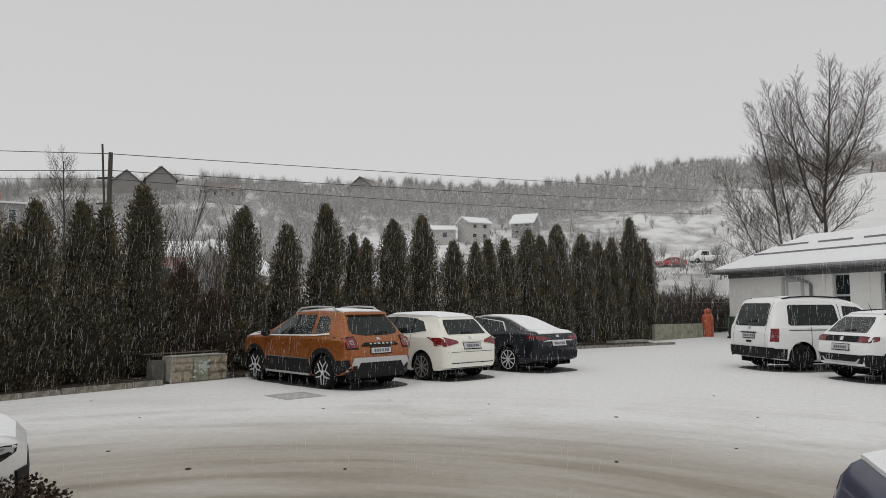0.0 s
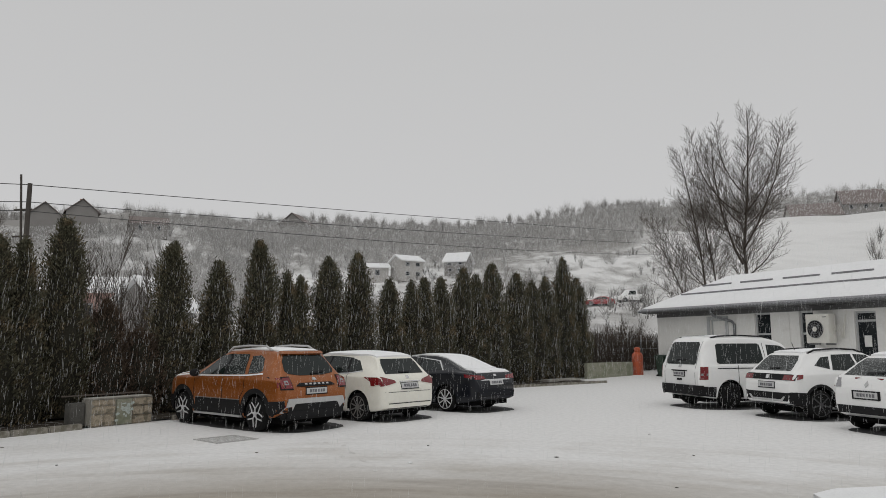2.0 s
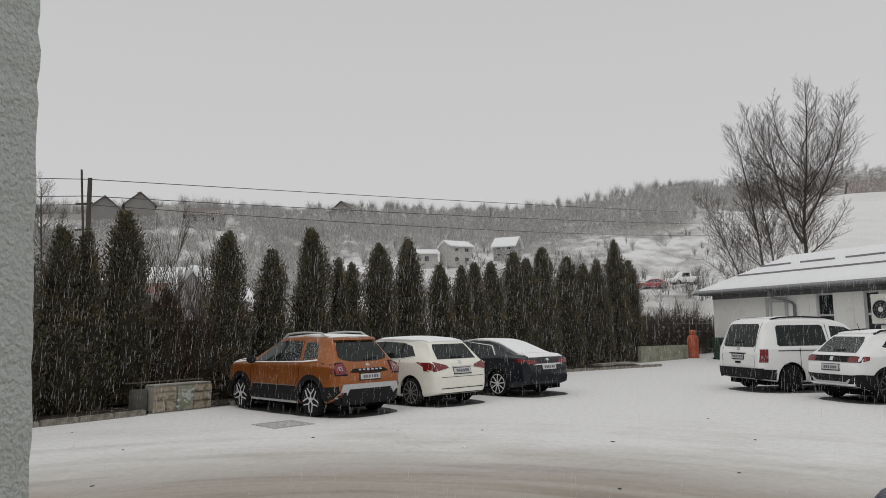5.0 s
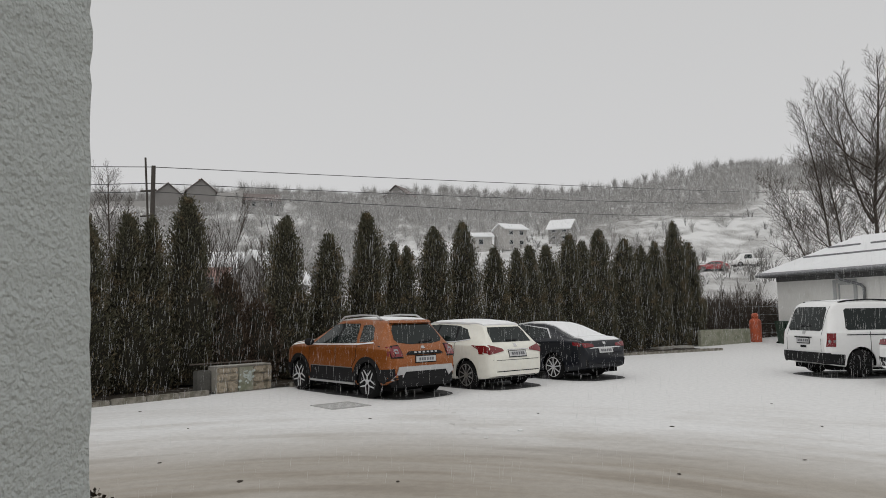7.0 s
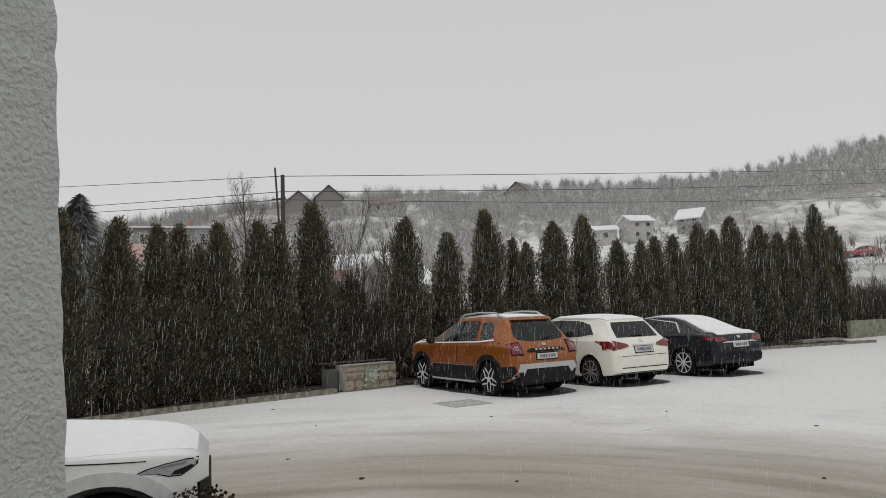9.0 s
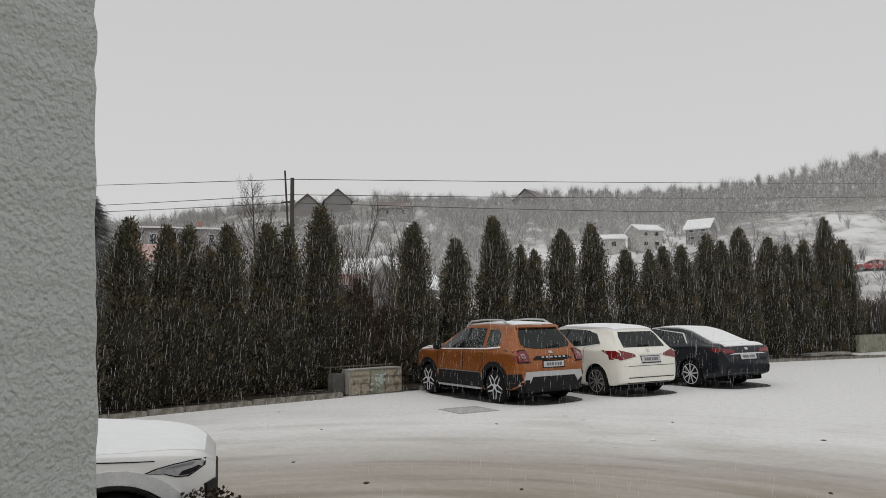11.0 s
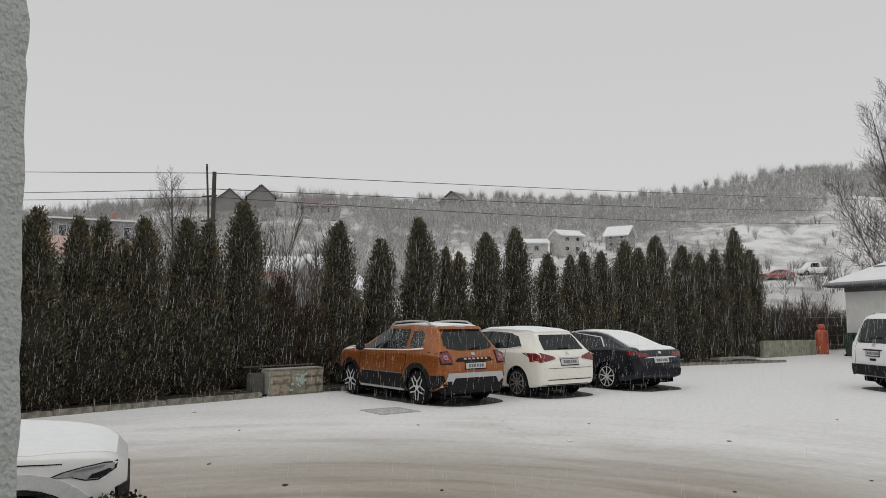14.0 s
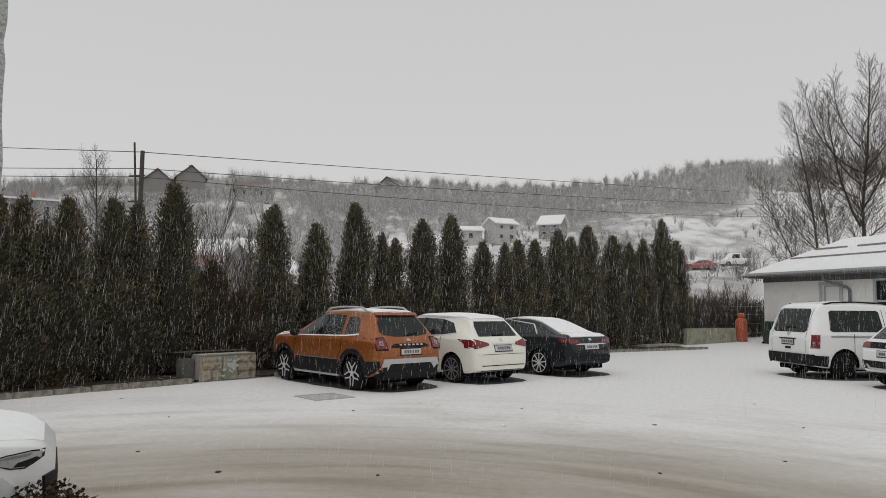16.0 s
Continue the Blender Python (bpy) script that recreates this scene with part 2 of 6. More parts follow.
    l.new(math_node("MULTIPLY", wet2, 0.8), mix2.inputs["Factor"])
    # beyond the hedge dead grass and scrub stand through the thin snow, the more the higher up
    far = math_node("SQRT", math_node("ADD", math_node("MULTIPLY", sep.outputs["X"], sep.outputs["X"]), math_node("MULTIPLY", sep.outputs["Y"], sep.outputs["Y"])), 0.0)
    out = n.new("ShaderNodeMapRange")
    out.inputs["From Min"].default_value, out.inputs["From Max"].default_value = 36.0, 60.0
    l.new(far, out.inputs["Value"])
    wood = n.new("ShaderNodeMapRange")
    wood.inputs["From Min"].default_value, wood.inputs["From Max"].default_value = 165.0, 240.0
    l.new(far, wood.inputs["Value"])
    field = n.new("ShaderNodeMapRange")
    field.inputs["From Min"].default_value, field.inputs["From Max"].default_value = 0.36, 0.42
    l.new(math_node("DIVIDE", sep.outputs["X"], math_node("MAXIMUM", sep.outputs["Y"], 1.0)), field.inputs["Value"])
    clear = math_node("MULTIPLY", field.outputs[0], math_node("LESS_THAN", far, 262.0))
    scrub_noise = math_node("ADD", math_node("MULTIPLY", noise_tex(0.045, 5), 0.8), math_node("MULTIPLY", noise_tex(0.35, 6, (1, 0.3, 1)), 0.5))
    scrub = n.new("ShaderNodeMapRange")
    scrub.inputs["From Min"].default_value, scrub.inputs["From Max"].default_value = 0.58, 0.78
    l.new(math_node("ADD", scrub_noise, math_node("MULTIPLY", wood.outputs[0], 0.16)), scrub.inputs["Value"])
    amount2 = math_node("MULTIPLY", math_node("MULTIPLY", scrub.outputs[0], out.outputs[0]), math_node("SUBTRACT", 1.0, math_node("MULTIPLY", clear, 0.85)))
    mix3 = n.new("ShaderNodeMix")
    mix3.data_type = "RGBA"
    mix3.inputs["B"].default_value = (0.31, 0.30, 0.285, 1)
    l.new(mix2.outputs["Result"], mix3.inputs["A"])
    l.new(amount2, mix3.inputs["Factor"])
    sc = n.new("ShaderNodeVectorMath")
    sc.operation = "SCALE"
    l.new(mix3.outputs["Result"], sc.inputs[0])
    l.new(math_node("ADD", 0.72, math_node("ADD", math_node("MULTIPLY", fine, 0.30), math_node("MULTIPLY", math_node("MULTIPLY", grit, 0.26), math_node("ADD", math_node("MULTIPLY", slush.outputs[0], 0.7), 0.3)))), sc.inputs["Scale"])
    l.new(sc.outputs[0], b.inputs["Base Color"])
    l.new(math_node("SUBTRACT", 0.9, math_node("MULTIPLY", wet2, 0.35)), b.inputs["Roughness"])
    bp = n.new("ShaderNodeBump")
    bp.inputs["Strength"].default_value, bp.inputs["Distance"].default_value = 0.3, 0.03
    l.new(math_node("ADD", fine, math_node("MULTIPLY", streak, 0.8)), bp.inputs["Height"])
    l.new(bp.outputs[0], b.inputs["Normal"])
    return m


GROUND = ground_material()
ASPHALT = mat("bare_asphalt", (0.055, 0.055, 0.057), 0.85, var=0.25, scale=3, bump=0.5, bump_scale=60, second=(0.10, 0.10, 0.10), mix_at=(0.5, 0.7))
HOUSE_WALL = mat("beige_house_render", (0.66, 0.65, 0.62), 0.95, var=0.08, scale=1.0, bump=0.3)
TRODDEN = mat("trodden_snow", (0.62, 0.61, 0.59), 0.8, var=0.15, scale=10)
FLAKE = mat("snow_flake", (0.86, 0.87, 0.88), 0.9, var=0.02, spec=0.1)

# ---- mesh helpers ----


def mesh_object(name, bm, material, parent=None, label="", smooth=False):
    me = bpy.data.meshes.new(name)
    bm.to_mesh(me)
    bm.free()
    for m in (material if isinstance(material, (list, tuple)) else [material]):
        me.materials.append(m)
    if smooth:
        me.polygons.foreach_set("use_smooth", [True] * len(me.polygons))
    ob = new(name, me)
    ob.parent = parent
    return tagged(ob, label)


def part(name, bm, material, parent, label="", smooth=False):
    return mesh_object(name, bm, material, parent, label, smooth)


def data_object(name, verts, faces, material, parent=None, smooth=False):
    me = bpy.data.meshes.new(name)
    me.from_pydata(verts, [], faces)
    me.materials.append(material)
    if smooth:
        me.polygons.foreach_set("use_smooth", [True] * len(me.polygons))
    ob = new(name, me)
    ob.parent = parent
    return ob


def empty(name, m=None):
    ob = new(name)
    ob.empty_display_size = 0.2
    if m is not None:
        ob.matrix_world = m
    return ob


def box(x0, x1, y0, y1, z0, z1, bevel=0.0, bm=None, m=None):
    bm = bm or bmesh.new()
    mm = Matrix.Translation(((x0 + x1) / 2, (y0 + y1) / 2, (z0 + z1) / 2)) @ Matrix.Diagonal((x1 - x0, y1 - y0, z1 - z0, 1))
    r = bmesh.ops.create_cube(bm, size=1, matrix=(m @ mm) if m is not None else mm)
    if bevel:
        es = list({e for v in r["verts"] for e in v.link_edges})
        bmesh.ops.bevel(bm, geom=es, offset=bevel, segments=2, affect="EDGES")
    return bm


def tube(points, radii, sides=8, bm=None):
    """A tapered tube along points."""
    bm = bm or bmesh.new()
    rings = []
    for i, p in enumerate(points):
        a, b = Vector(points[max(i - 1, 0)]), Vector(points[min(i + 1, len(points) - 1)])
        q = (b - a).to_track_quat("Z", "Y")
        rings.append([bm.verts.new(Vector(p) + q @ Vector((radii[i] * math.cos(2 * math.pi * k / sides), radii[i] * math.sin(2 * math.pi * k / sides), 0))) for k in range(sides)])
    for r0, r1 in zip(rings, rings[1:]):
        for k in range(sides):
            bm.faces.new((r0[k], r0[(k + 1) % sides], r1[(k + 1) % sides], r1[k]))
    bm.faces.new(rings[0][::-1])
    bm.faces.new(rings[-1])
    return bm


def lathe(profile, sides=24, axis="Z", bm=None):
    """profile: (radius, height) from one end to the other, turned round the axis."""
    bm = bm or bmesh.new()
    rings = []
    for r, h in profile:
        ring = []
        for k in range(sides):
            a = 2 * math.pi * k / sides
            c, s = r * math.cos(a), r * math.sin(a)
            ring.append(bm.verts.new((c, s, h) if axis == "Z" else (h, c, s)))
        rings.append(ring)
    for r0, r1 in zip(rings, rings[1:]):
        for k in range(sides):
            bm.faces.new((r0[k], r0[(k + 1) % sides], r1[(k + 1) % sides], r1[k]))
    bm.faces.new(rings[0][::-1])
    bm.faces.new(rings[-1])
    bmesh.ops.recalc_face_normals(bm, faces=bm.faces)
    return bm

# ---- ground: the yard, then the slope of the valley side beyond ----
SKY_TH = (-180, -60, -40, -25, -15, -5, 0, 8, 12, 16, 20, 27, 35, 45, 70, 180)
SKY_EL = (0.06, 0.09, 0.105, 0.138, 0.160, 0.168, 0.163, 0.160, 0.168, 0.179, 0.184, 0.182, 0.183, 0.185, 0.15, 0.06)


def hill(x, y):
    """Height of the ground at a place."""
    r, th = math.hypot(x, y), math.degrees(math.atan2(x, y))
    if r < 34 or y < 0:
        return 0.0
    crest = 360 * float(np.interp(th, SKY_TH, SKY_EL))
    right = max(0.0, min(1.0, (th - 20) / 8)) * max(0.0, min(1.0, (80 - th) / 20))
    near = np.interp(r, (34, 44, 60, 100, 135, 170, 240, 360, 460, 900), (0, 0.4, 1.2, 5.3, 9.4, 17.0, (0.55 + 0.20 * max(0.0, min(1.0, (-10 - th) / 8))) * crest, crest, crest * 0.98, crest * 0.8))
    field = np.interp(r, (34, 44, 60, 90, 130, 205, 260, 360, 460, 900), (0, 0.4, 1.2, 5.5, 15.0, 33.5, 36.0, crest, crest * 0.98, crest * 0.8))
    z = near * (1 - right) + field * right
    k = min(1.0, max(0.0, (r - 40) / 80))
    return float(z) + k * (1.6 * noise.noise((x * 0.03, y * 0.03, 0.3)) + 0.6 * noise.noise((x * 0.1, y * 0.1, 4)))


radii = [0.0, 4, 8, 12, 16, 20, 24, 28, 31, 34, 37, 40, 44, 48, 54] + [54 + 6 * i for i in range(1, 60)] + [420, 460, 520, 620, 800, 1200, 2500]
seg = 240
gv, gf = [(0, 0, 0)], []
for r_ in radii[1:]:
    for k_ in range(seg):
        a_ = 2 * math.pi * k_ / seg
        gx, gy = r_ * math.sin(a_), r_ * math.cos(a_)
        gv.append((gx, gy, hill(gx, gy)))
for k_ in range(seg):
    gf.append((0, 1 + (k_ + 1) % seg, 1 + k_))
for j_ in range(len(radii) - 2):
    o0, o1 = 1 + j_ * seg, 1 + (j_ + 1) * seg
    for k_ in range(seg):
        gf.append((o0 + k_, o0 + (k_ + 1) % seg, o1 + (k_ + 1) % seg, o1 + k_))
tagged(data_object("ground", gv, gf, GROUND, smooth=True), "snow-covered yard and snowy hillside with brown slush tracks", "ground", kind="structure")

# ---- the house that the camera stands at: one rough stucco pier beside the doorway ----


def stucco_pier():
    """The corner leans in a little towards the top."""
    e = Vector((-0.512, 0.695, 1.75))
    back = Vector((-0.16, -1.0, 0)).normalized()
    bm = bmesh.new()
    rows = []
    for j in range(211):
        z = -0.03 + 4.2 * j / 210
        c = e + Vector((0, -0.045, 1)) * (z - 1.75)
        jig = 0.0022 * noise.fractal((z * 70, 3.3, 0.5), 0.8, 2.0, 3)
        rows.append([bm.verts.new(c + Vector((jig, jig, 0)) + q) for q in (back * 1.3, back * 0.004, Vector((-0.004, 0.002, 0)), Vector((-1.6, 0.02, 0)), Vector((-1.6, 0.02, 0)) + back * 1.3)])
    for r0, r1 in zip(rows, rows[1:]):
        for k in range(5):
            bm.faces.new((r0[k], r1[k], r1[(k + 1) % 5], r0[(k + 1) % 5]))
    bm.faces.new(rows[0])
    bm.faces.new(rows[-1][::-1])
    bmesh.ops.recalc_face_normals(bm, faces=bm.faces)
    return tagged(mesh_object("wall_west", bm, STUCCO), "pale grey-green rough stucco wall beside the doorway", "wall", kind="structure")


stucco_pier()

# unseen walls added beside and behind the doorway, to block sky light
tagged(mesh_object("wall_south", box(-18, -2.14, 0.10, 0.60, -0.03, 3.6), HOUSE_WALL), "unseen beige house front, added to block sky light", "wall", kind="structure")
tagged(mesh_object("wall_east", box(5.5, 18, -1.2, -0.7, -0.03, 3.6), HOUSE_WALL), "unseen beige house front, added to block sky light", "wall", kind="structure")
tagged(mesh_object("wall_unseen_back", box(-2.13, 5.49, -2.9, -2.6, -0.03, 3.6), HOUSE_WALL), "unseen wall added behind the camera to block sky light", "wall", kind="structure")


# ---- kerb along the hedge ----
KERB_LINE = [(-11.9, 7.7), (-9.34, 11.31), (-8.46, 12.6), (-7.55, 13.9), (-6.8, 14.8), (-5.95, 15.88), (-5.0, 17.12), (-4.6, 17.5), (4.9, 27.8), (10.0, 31.0)]


def along(line, step):
    """Places and directions at even steps along a line."""
    out, carry = [], 0.0
    for a, b in zip(line, line[1:]):
        a, b = Vector((*a, 0)), Vector((*b, 0))
        d = (b - a).length
        t = carry
        while t < d:
            out.append((a + (b - a) * (t / d), (b - a).normalized()))
            t += step
        carry = t - d
    return out


# ---- block wall end with the paint mark ----
def block_pier():
    root = empty("block_wall", pose(-5.90, 16.08, 0, 0, 0, 50.5) @ Matrix.Diagonal((1.05, 0.9, 0.86, 1)))
    part("core", box(-0.02, 1.36, 0.02, 0.42, 0, 0.66), MORTAR, root)
    rnd = random.Random(4)
    for x0, x1, z0, z1 in ((0.0, 0.24, 0.02, 0.30), (0.255, 0.50, 0.02, 0.30), (0.0, 0.50, 0.315, 0.50), (0.0, 0.30, 0.515, 0.65), (0.315, 0.50, 0.515, 0.65), (0.88, 1.34, 0.02, 0.22), (0.88, 1.12, 0.235, 0.45), (1.135, 1.34, 0.235, 0.45), (0.88, 1.34, 0.465, 0.65)):
        bm = bmesh.new()
        box(x0, x1, -0.01 - rnd.uniform(0, 0.04), 0.1, z0, z1, 0.025, bm)
        for v in bm.verts:
            v.co += 0.012 * noise.noise_vector(v.co * 9)
        part("stone_block", bm, STONE, root)
    part("concrete_post", box(0.515, 0.865, -0.03, 0.12, 0.02, 0.65, 0.012), MOSSY, root)
    part("coping", box(-0.01, 1.35, -0.005, 0.44, 0.662, 0.70, 0.016), CONCRETE, root)
    bm = bmesh.new()
    for i in range(26):
        cx, cz, r = 0.69 + rnd.gauss(0, 0.075), 0.40 + rnd.gauss(0, 0.11), rnd.uniform(0.012, 0.05)
        vs = [bm.verts.new((cx + r * rnd.uniform(0.5, 1.3) * math.cos(a * math.pi / 4), -0.034 - 0.0004 * i, cz + r * rnd.uniform(0.5, 1.3) * math.sin(a * math.pi / 4))) for a in range(8)]
        bm.faces.new(vs)
    part("paint_mark", bm, PAINT_MARK, root, "faded pale green paint marks")
    # dark block in place of the recess, its shade put into the colour
    part("recess_block", box(-0.36, -0.04, 0.22, 0.45, 0, 0.60, 0.02), RECESS_DARK, root)
    part("top_rail", box(-0.4, 1.4, 0.5, 0.54, 0.74, 0.77), FENCE_WOOD, root)
    tagged(root, "low wall of worn stone blocks with faded paint mark by kerb", "wall")


block_pier()

# ---- cars ----
from mathutils.bvhtree import BVHTree


def smooth_curve(keys, s, soft):
    """A line through keys (place, value), with its corners rounded."""
    xs, vs = [k[0] for k in keys], [k[1] for k in keys]
    w = np.linspace(-1, 1, 9) * soft
    return float(np.mean(np.interp(s + w, xs, vs)))


class Car:
    """A car's shell and what is laid on it. Local y runs forward from the rear axle, x to the right, z up from the ground."""

    def __init__(self, name, m, paint, length, width, height, rear, base, wheel, top, belt, low, plan, roof_half, label, spokes=5, rim=None, rim_size=0.76, lean=0.02):
        self.root = empty(name, m)
        tagged(self.root, label, "car", "parked cars")
        self.L, self.W, self.H, self.ro, self.wb, self.rw = length, width, height, rear, base, wheel
        self.paint = paint
        half = width / 2
        stations = sorted(set([0, 0.015, 0.04, 0.07] + [0.07 + (length - 0.14) * i / 76 for i in range(77)] + [length - 0.07, length - 0.04, length - 0.015, length]))
        rings = []
        for s in stations:
            zt, zb = smooth_curve(top, s, 0.05), smooth_curve(low, s, 0.05)
            zs = min(smooth_curve(belt, s, 0.08), zt - 0.03)
            w = half * smooth_curve(plan, s, 0.03)
            k = max(0.0, min(1.0, (zt - zs) / 0.45))
            wr = (w * 0.93) * (1 - k) + min(roof_half, w) * k
            r = 0.03 + 0.06 * k
            pts = [(0, zb), (w * 0.82, zb), (w * 0.94, zb + 0.03), (w * 0.985, zb + 0.14), (w, zb + 0.55 * (zs - zb)), (w * 0.993, zs - 0.07), (w * 0.972, zs),
                   (w * 0.972 + (wr - w * 0.972) * 0.35, zs + (zt - r - zs) * 0.4), (wr + (w * 0.972 - wr) * 0.2, zs + (zt - r - zs) * 0.78), (wr, zt - r), (wr * 0.95, zt - r * 0.45), (wr * 0.82, zt - r * 0.16), (wr * 0.45, zt - 0.006), (0, zt)]
            fine = []
            for i in range(len(pts) - 1):
                p0, p1, p2, p3 = pts[max(i - 1, 0)], pts[i], pts[i + 1], pts[min(i + 2, len(pts) - 1)]
                for t in (0, 0.34, 0.67):
                    fine.append(tuple(0.5 * (2 * b + (c - a) * t + (2 * a - 5 * b + 4 * c - d) * t * t + (3 * b - a - 3 * c + d) * t ** 3) for a, b, c, d in zip(p0, p1, p2, p3)))
            fine.append(pts[-1])
            rings.append([(x, s - rear, z) for x, z in fine] + [(-x, s - rear, z) for x, z in fine[-2:0:-1]])
        bm = bmesh.new()
        vr = [[bm.verts.new(p) for p in ring] for ring in rings]
        n = len(vr[0])
        for a, b in zip(vr, vr[1:]):
            for k in range(n):
                bm.faces.new((a[k], b[k], b[(k + 1) % n], a[(k + 1) % n]))
        bm.faces.new(vr[0])
        bm.faces.new(vr[-1][::-1])
        bmesh.ops.recalc_face_normals(bm, faces=bm.faces)
        self.tree = BVHTree.FromBMesh(bm)
        shell = mesh_object("body", bm, paint, None, "", True)
        # wheel openings
        cut = bmesh.new()
        for y in (0, base):
            for sx in (-1, 1):
                bmesh.ops.create_cone(cut, cap_ends=True, segments=40, radius1=wheel + 0.055, radius2=wheel + 0.055, depth=0.5,
                                      matrix=Matrix.Translation((sx * (half - 0.09), y, wheel + 0.01)) @ pose(0, 0, 0, 0, 90, 0))
        cutter = mesh_object("cutter", cut, LINER)
        md = shell.modifiers.new("arches", "BOOLEAN")
        md.object, md.operation, md.solver = cutter, "DIFFERENCE", "EXACT"
        dg = bpy.context.evaluated_depsgraph_get()
        me = bpy.data.meshes.new_from_object(shell.evaluated_get(dg))
        shell.modifiers.clear()
        shell.data = me
        me.materials.clear()
        me.materials.append(paint)
        me.polygons.foreach_set("material_index", [0] * len(me.polygons))
        me.polygons.foreach_set("use_smooth", [True] * len(me.polygons))
        me.set_sharp_from_angle(angle=radians(38))
        bpy.data.objects.remove(cutter)
        shell.parent = self.root
        self.body = shell
        part("underbody", box(-half * 0.8, half * 0.8, -rear + 0.25, base + 0.5, 0.17, 0.32), LINER, self.root)
        for y in (0, base):
            for sx in (-1, 1):
                bm = bmesh.new()
                for k in range(17):
                    a0, a1 = radians(-10 + 200 * k / 17), radians(-10 + 200 * (k + 1) / 17)
                    rr = wheel + 0.052
                    q = [bm.verts.new((sx * xx, y + rr * math.cos(a), wheel + 0.01 + rr * math.sin(a))) for xx, a in ((half - 0.03, a0), (half - 0.36, a0), (half - 0.36, a1), (half - 0.03, a1))]
                    bm.faces.new(q)
                part("wheel_well", bm, LINER, self.root)
        self.wheels(spokes, rim or RIM, rim_size)
        if m.translation.y < 60:
            self.bare_patch(m, name)

    def bare_patch(self, m, name):
        """The asphalt that the snow has not reached under the car."""
        bm = bmesh.new()
        ring = []
        for k in range(40):
            a = 2 * math.pi * k / 40
            c, s = math.cos(a), math.sin(a)
            q = (abs(c) ** 4 + abs(s) ** 4) ** -0.25
            x = c * q * (self.W / 2 + 0.02)
            y = s * q * (self.L / 2 - 0.12) + self.L / 2 - self.ro
            d = 1 + 0.09 * noise.noise((x * 2.5 + m.translation.x, y * 2.5, 5))
            p = m @ Vector((x * d + 0.34 * (x > 0) * min(1.0, x), y * d - 0.22 * (y < 0) * min(1.0, -y), 0))
            ring.append(bm.verts.new((p.x, p.y, 0.005)))
        bm.faces.new(ring)
        tagged(mesh_object("bare_asphalt", bm, ASPHALT), "dark snow-free asphalt under a parked car", "asphalt", kind="structure")

    def wheels(self, spokes, rim_mat, rim_size):
        rw, half = self.rw, self.W / 2
        tw, rr = 0.105, rw * rim_size
        tyre_bm = lathe([(rr * 0.97, -tw), (rw - 0.035, -tw - 0.004), (rw - 0.008, -tw + 0.025), (rw, 0), (rw - 0.008, tw - 0.025), (rw - 0.035, tw + 0.004), (rr * 0.99, tw)], 36, "X")
        first = None
        for y in (0, self.wb):
            for sx in (-1, 1):
                wheel_ob = empty("wheel")
                wheel_ob.parent = self.root
                wheel_ob.matrix_local = pose(sx * (half - 0.125), y, rw, 0, 0, 0 if sx > 0 else 180)
                if first is None:
                    t = part("tyre", tyre_bm, TYRE, wheel_ob, "", True)
                    bm = lathe([(rr * 0.95, 0.05), (rr * 0.92, 0.045), (0.001, 0.03)], 36, "X")
                    r = part("rim", bm, RIM_DARK, wheel_ob)
                    lip = part("rim_lip", lathe([(rr * 1.01, 0.06), (rr * 1.01, tw + 0.007), (rr * 0.955, tw + 0.009), (rr * 0.93, 0.06)], 36, "X"), RIM_DARK if spokes == 5 else rim_mat, wheel_ob)
                    bm = bmesh.new()
                    for k in range(spokes):
                        a = 360 * k / spokes
                        if spokes == 5:
                            # a short stem that forks into two arms, with a bridge near the tyre
                            box(0.088, 0.116, -0.017, 0.017, 0.02, rr * 0.46, 0.004, bm, pose(0, 0, 0, a))
                            for tilt in (-44, 44):
                                box(0.090, 0.114, -0.014, 0.014, 0, rr * 0.68, 0.004, bm, pose(0, 0, 0, a) @ Matrix.Translation((0, 0, rr * 0.40)) @ pose(0, 0, 0, tilt))
                            continue
                        box(0.088, 0.112, -0.012 - 0.006 * (5 / spokes), 0.012 + 0.006 * (5 / spokes), 0.03, rr * 0.97, 0.004, bm, pose(0, 0, 0, a))
                    bmesh.ops.create_cone(bm, cap_ends=True, segments=18, radius1=0.06, radius2=0.05, depth=0.03, matrix=Matrix.Translation((0.1, 0, 0)) @ pose(0, 0, 0, 0, 90, 0))
                    sp = part("spokes", bm, rim_mat, wheel_ob)
                    first = [t, r, lip, sp]
                else:
                    for o in first:
                        c = o.copy()
                        scene.collection.objects.link(c)
                        c.parent = wheel_ob

    def lay(self, name, poly, side, material, lift=0.006, cell=0.09, label="", parent=None, depth=0.012, smooth=True):
        """A panel with the outline poly laid on the shell from one side. L, R: (s, z) with s from the rear end; B, F: (x, z); T: (x, s)."""
        bm = bmesh.new()
        vs = [bm.verts.new((a, b, 0)) for a, b in poly]
        bm.faces.new(vs)
        for ax in (0, 1):
            lo, hi = min(p[ax] for p in poly), max(p[ax] for p in poly)
            k = max(1, int((hi - lo) / cell))
            for i in range(1, k):
                c = [0, 0, 0]
                c[ax] = lo + (hi - lo) * i / k
                no = [0, 0, 0]
                no[ax] = 1
                bmesh.ops.bisect_plane(bm, geom=bm.verts[:] + bm.edges[:] + bm.faces[:], plane_co=c, plane_no=no)
        for v in bm.verts:
            a, b = v.co.x, v.co.y
            o, d = {"L": ((-3, a - self.ro, b), (1, 0, 0)), "R": ((3, a - self.ro, b), (-1, 0, 0)), "B": ((a, -5, b), (0, 1, 0)),
                    "F": ((a, 9, b), (0, -1, 0)), "T": ((a, b - self.ro, 5), (0, 0, -1))}[side]
            hit, nor, _, _ = self.tree.ray_cast(Vector(o), Vector(d))
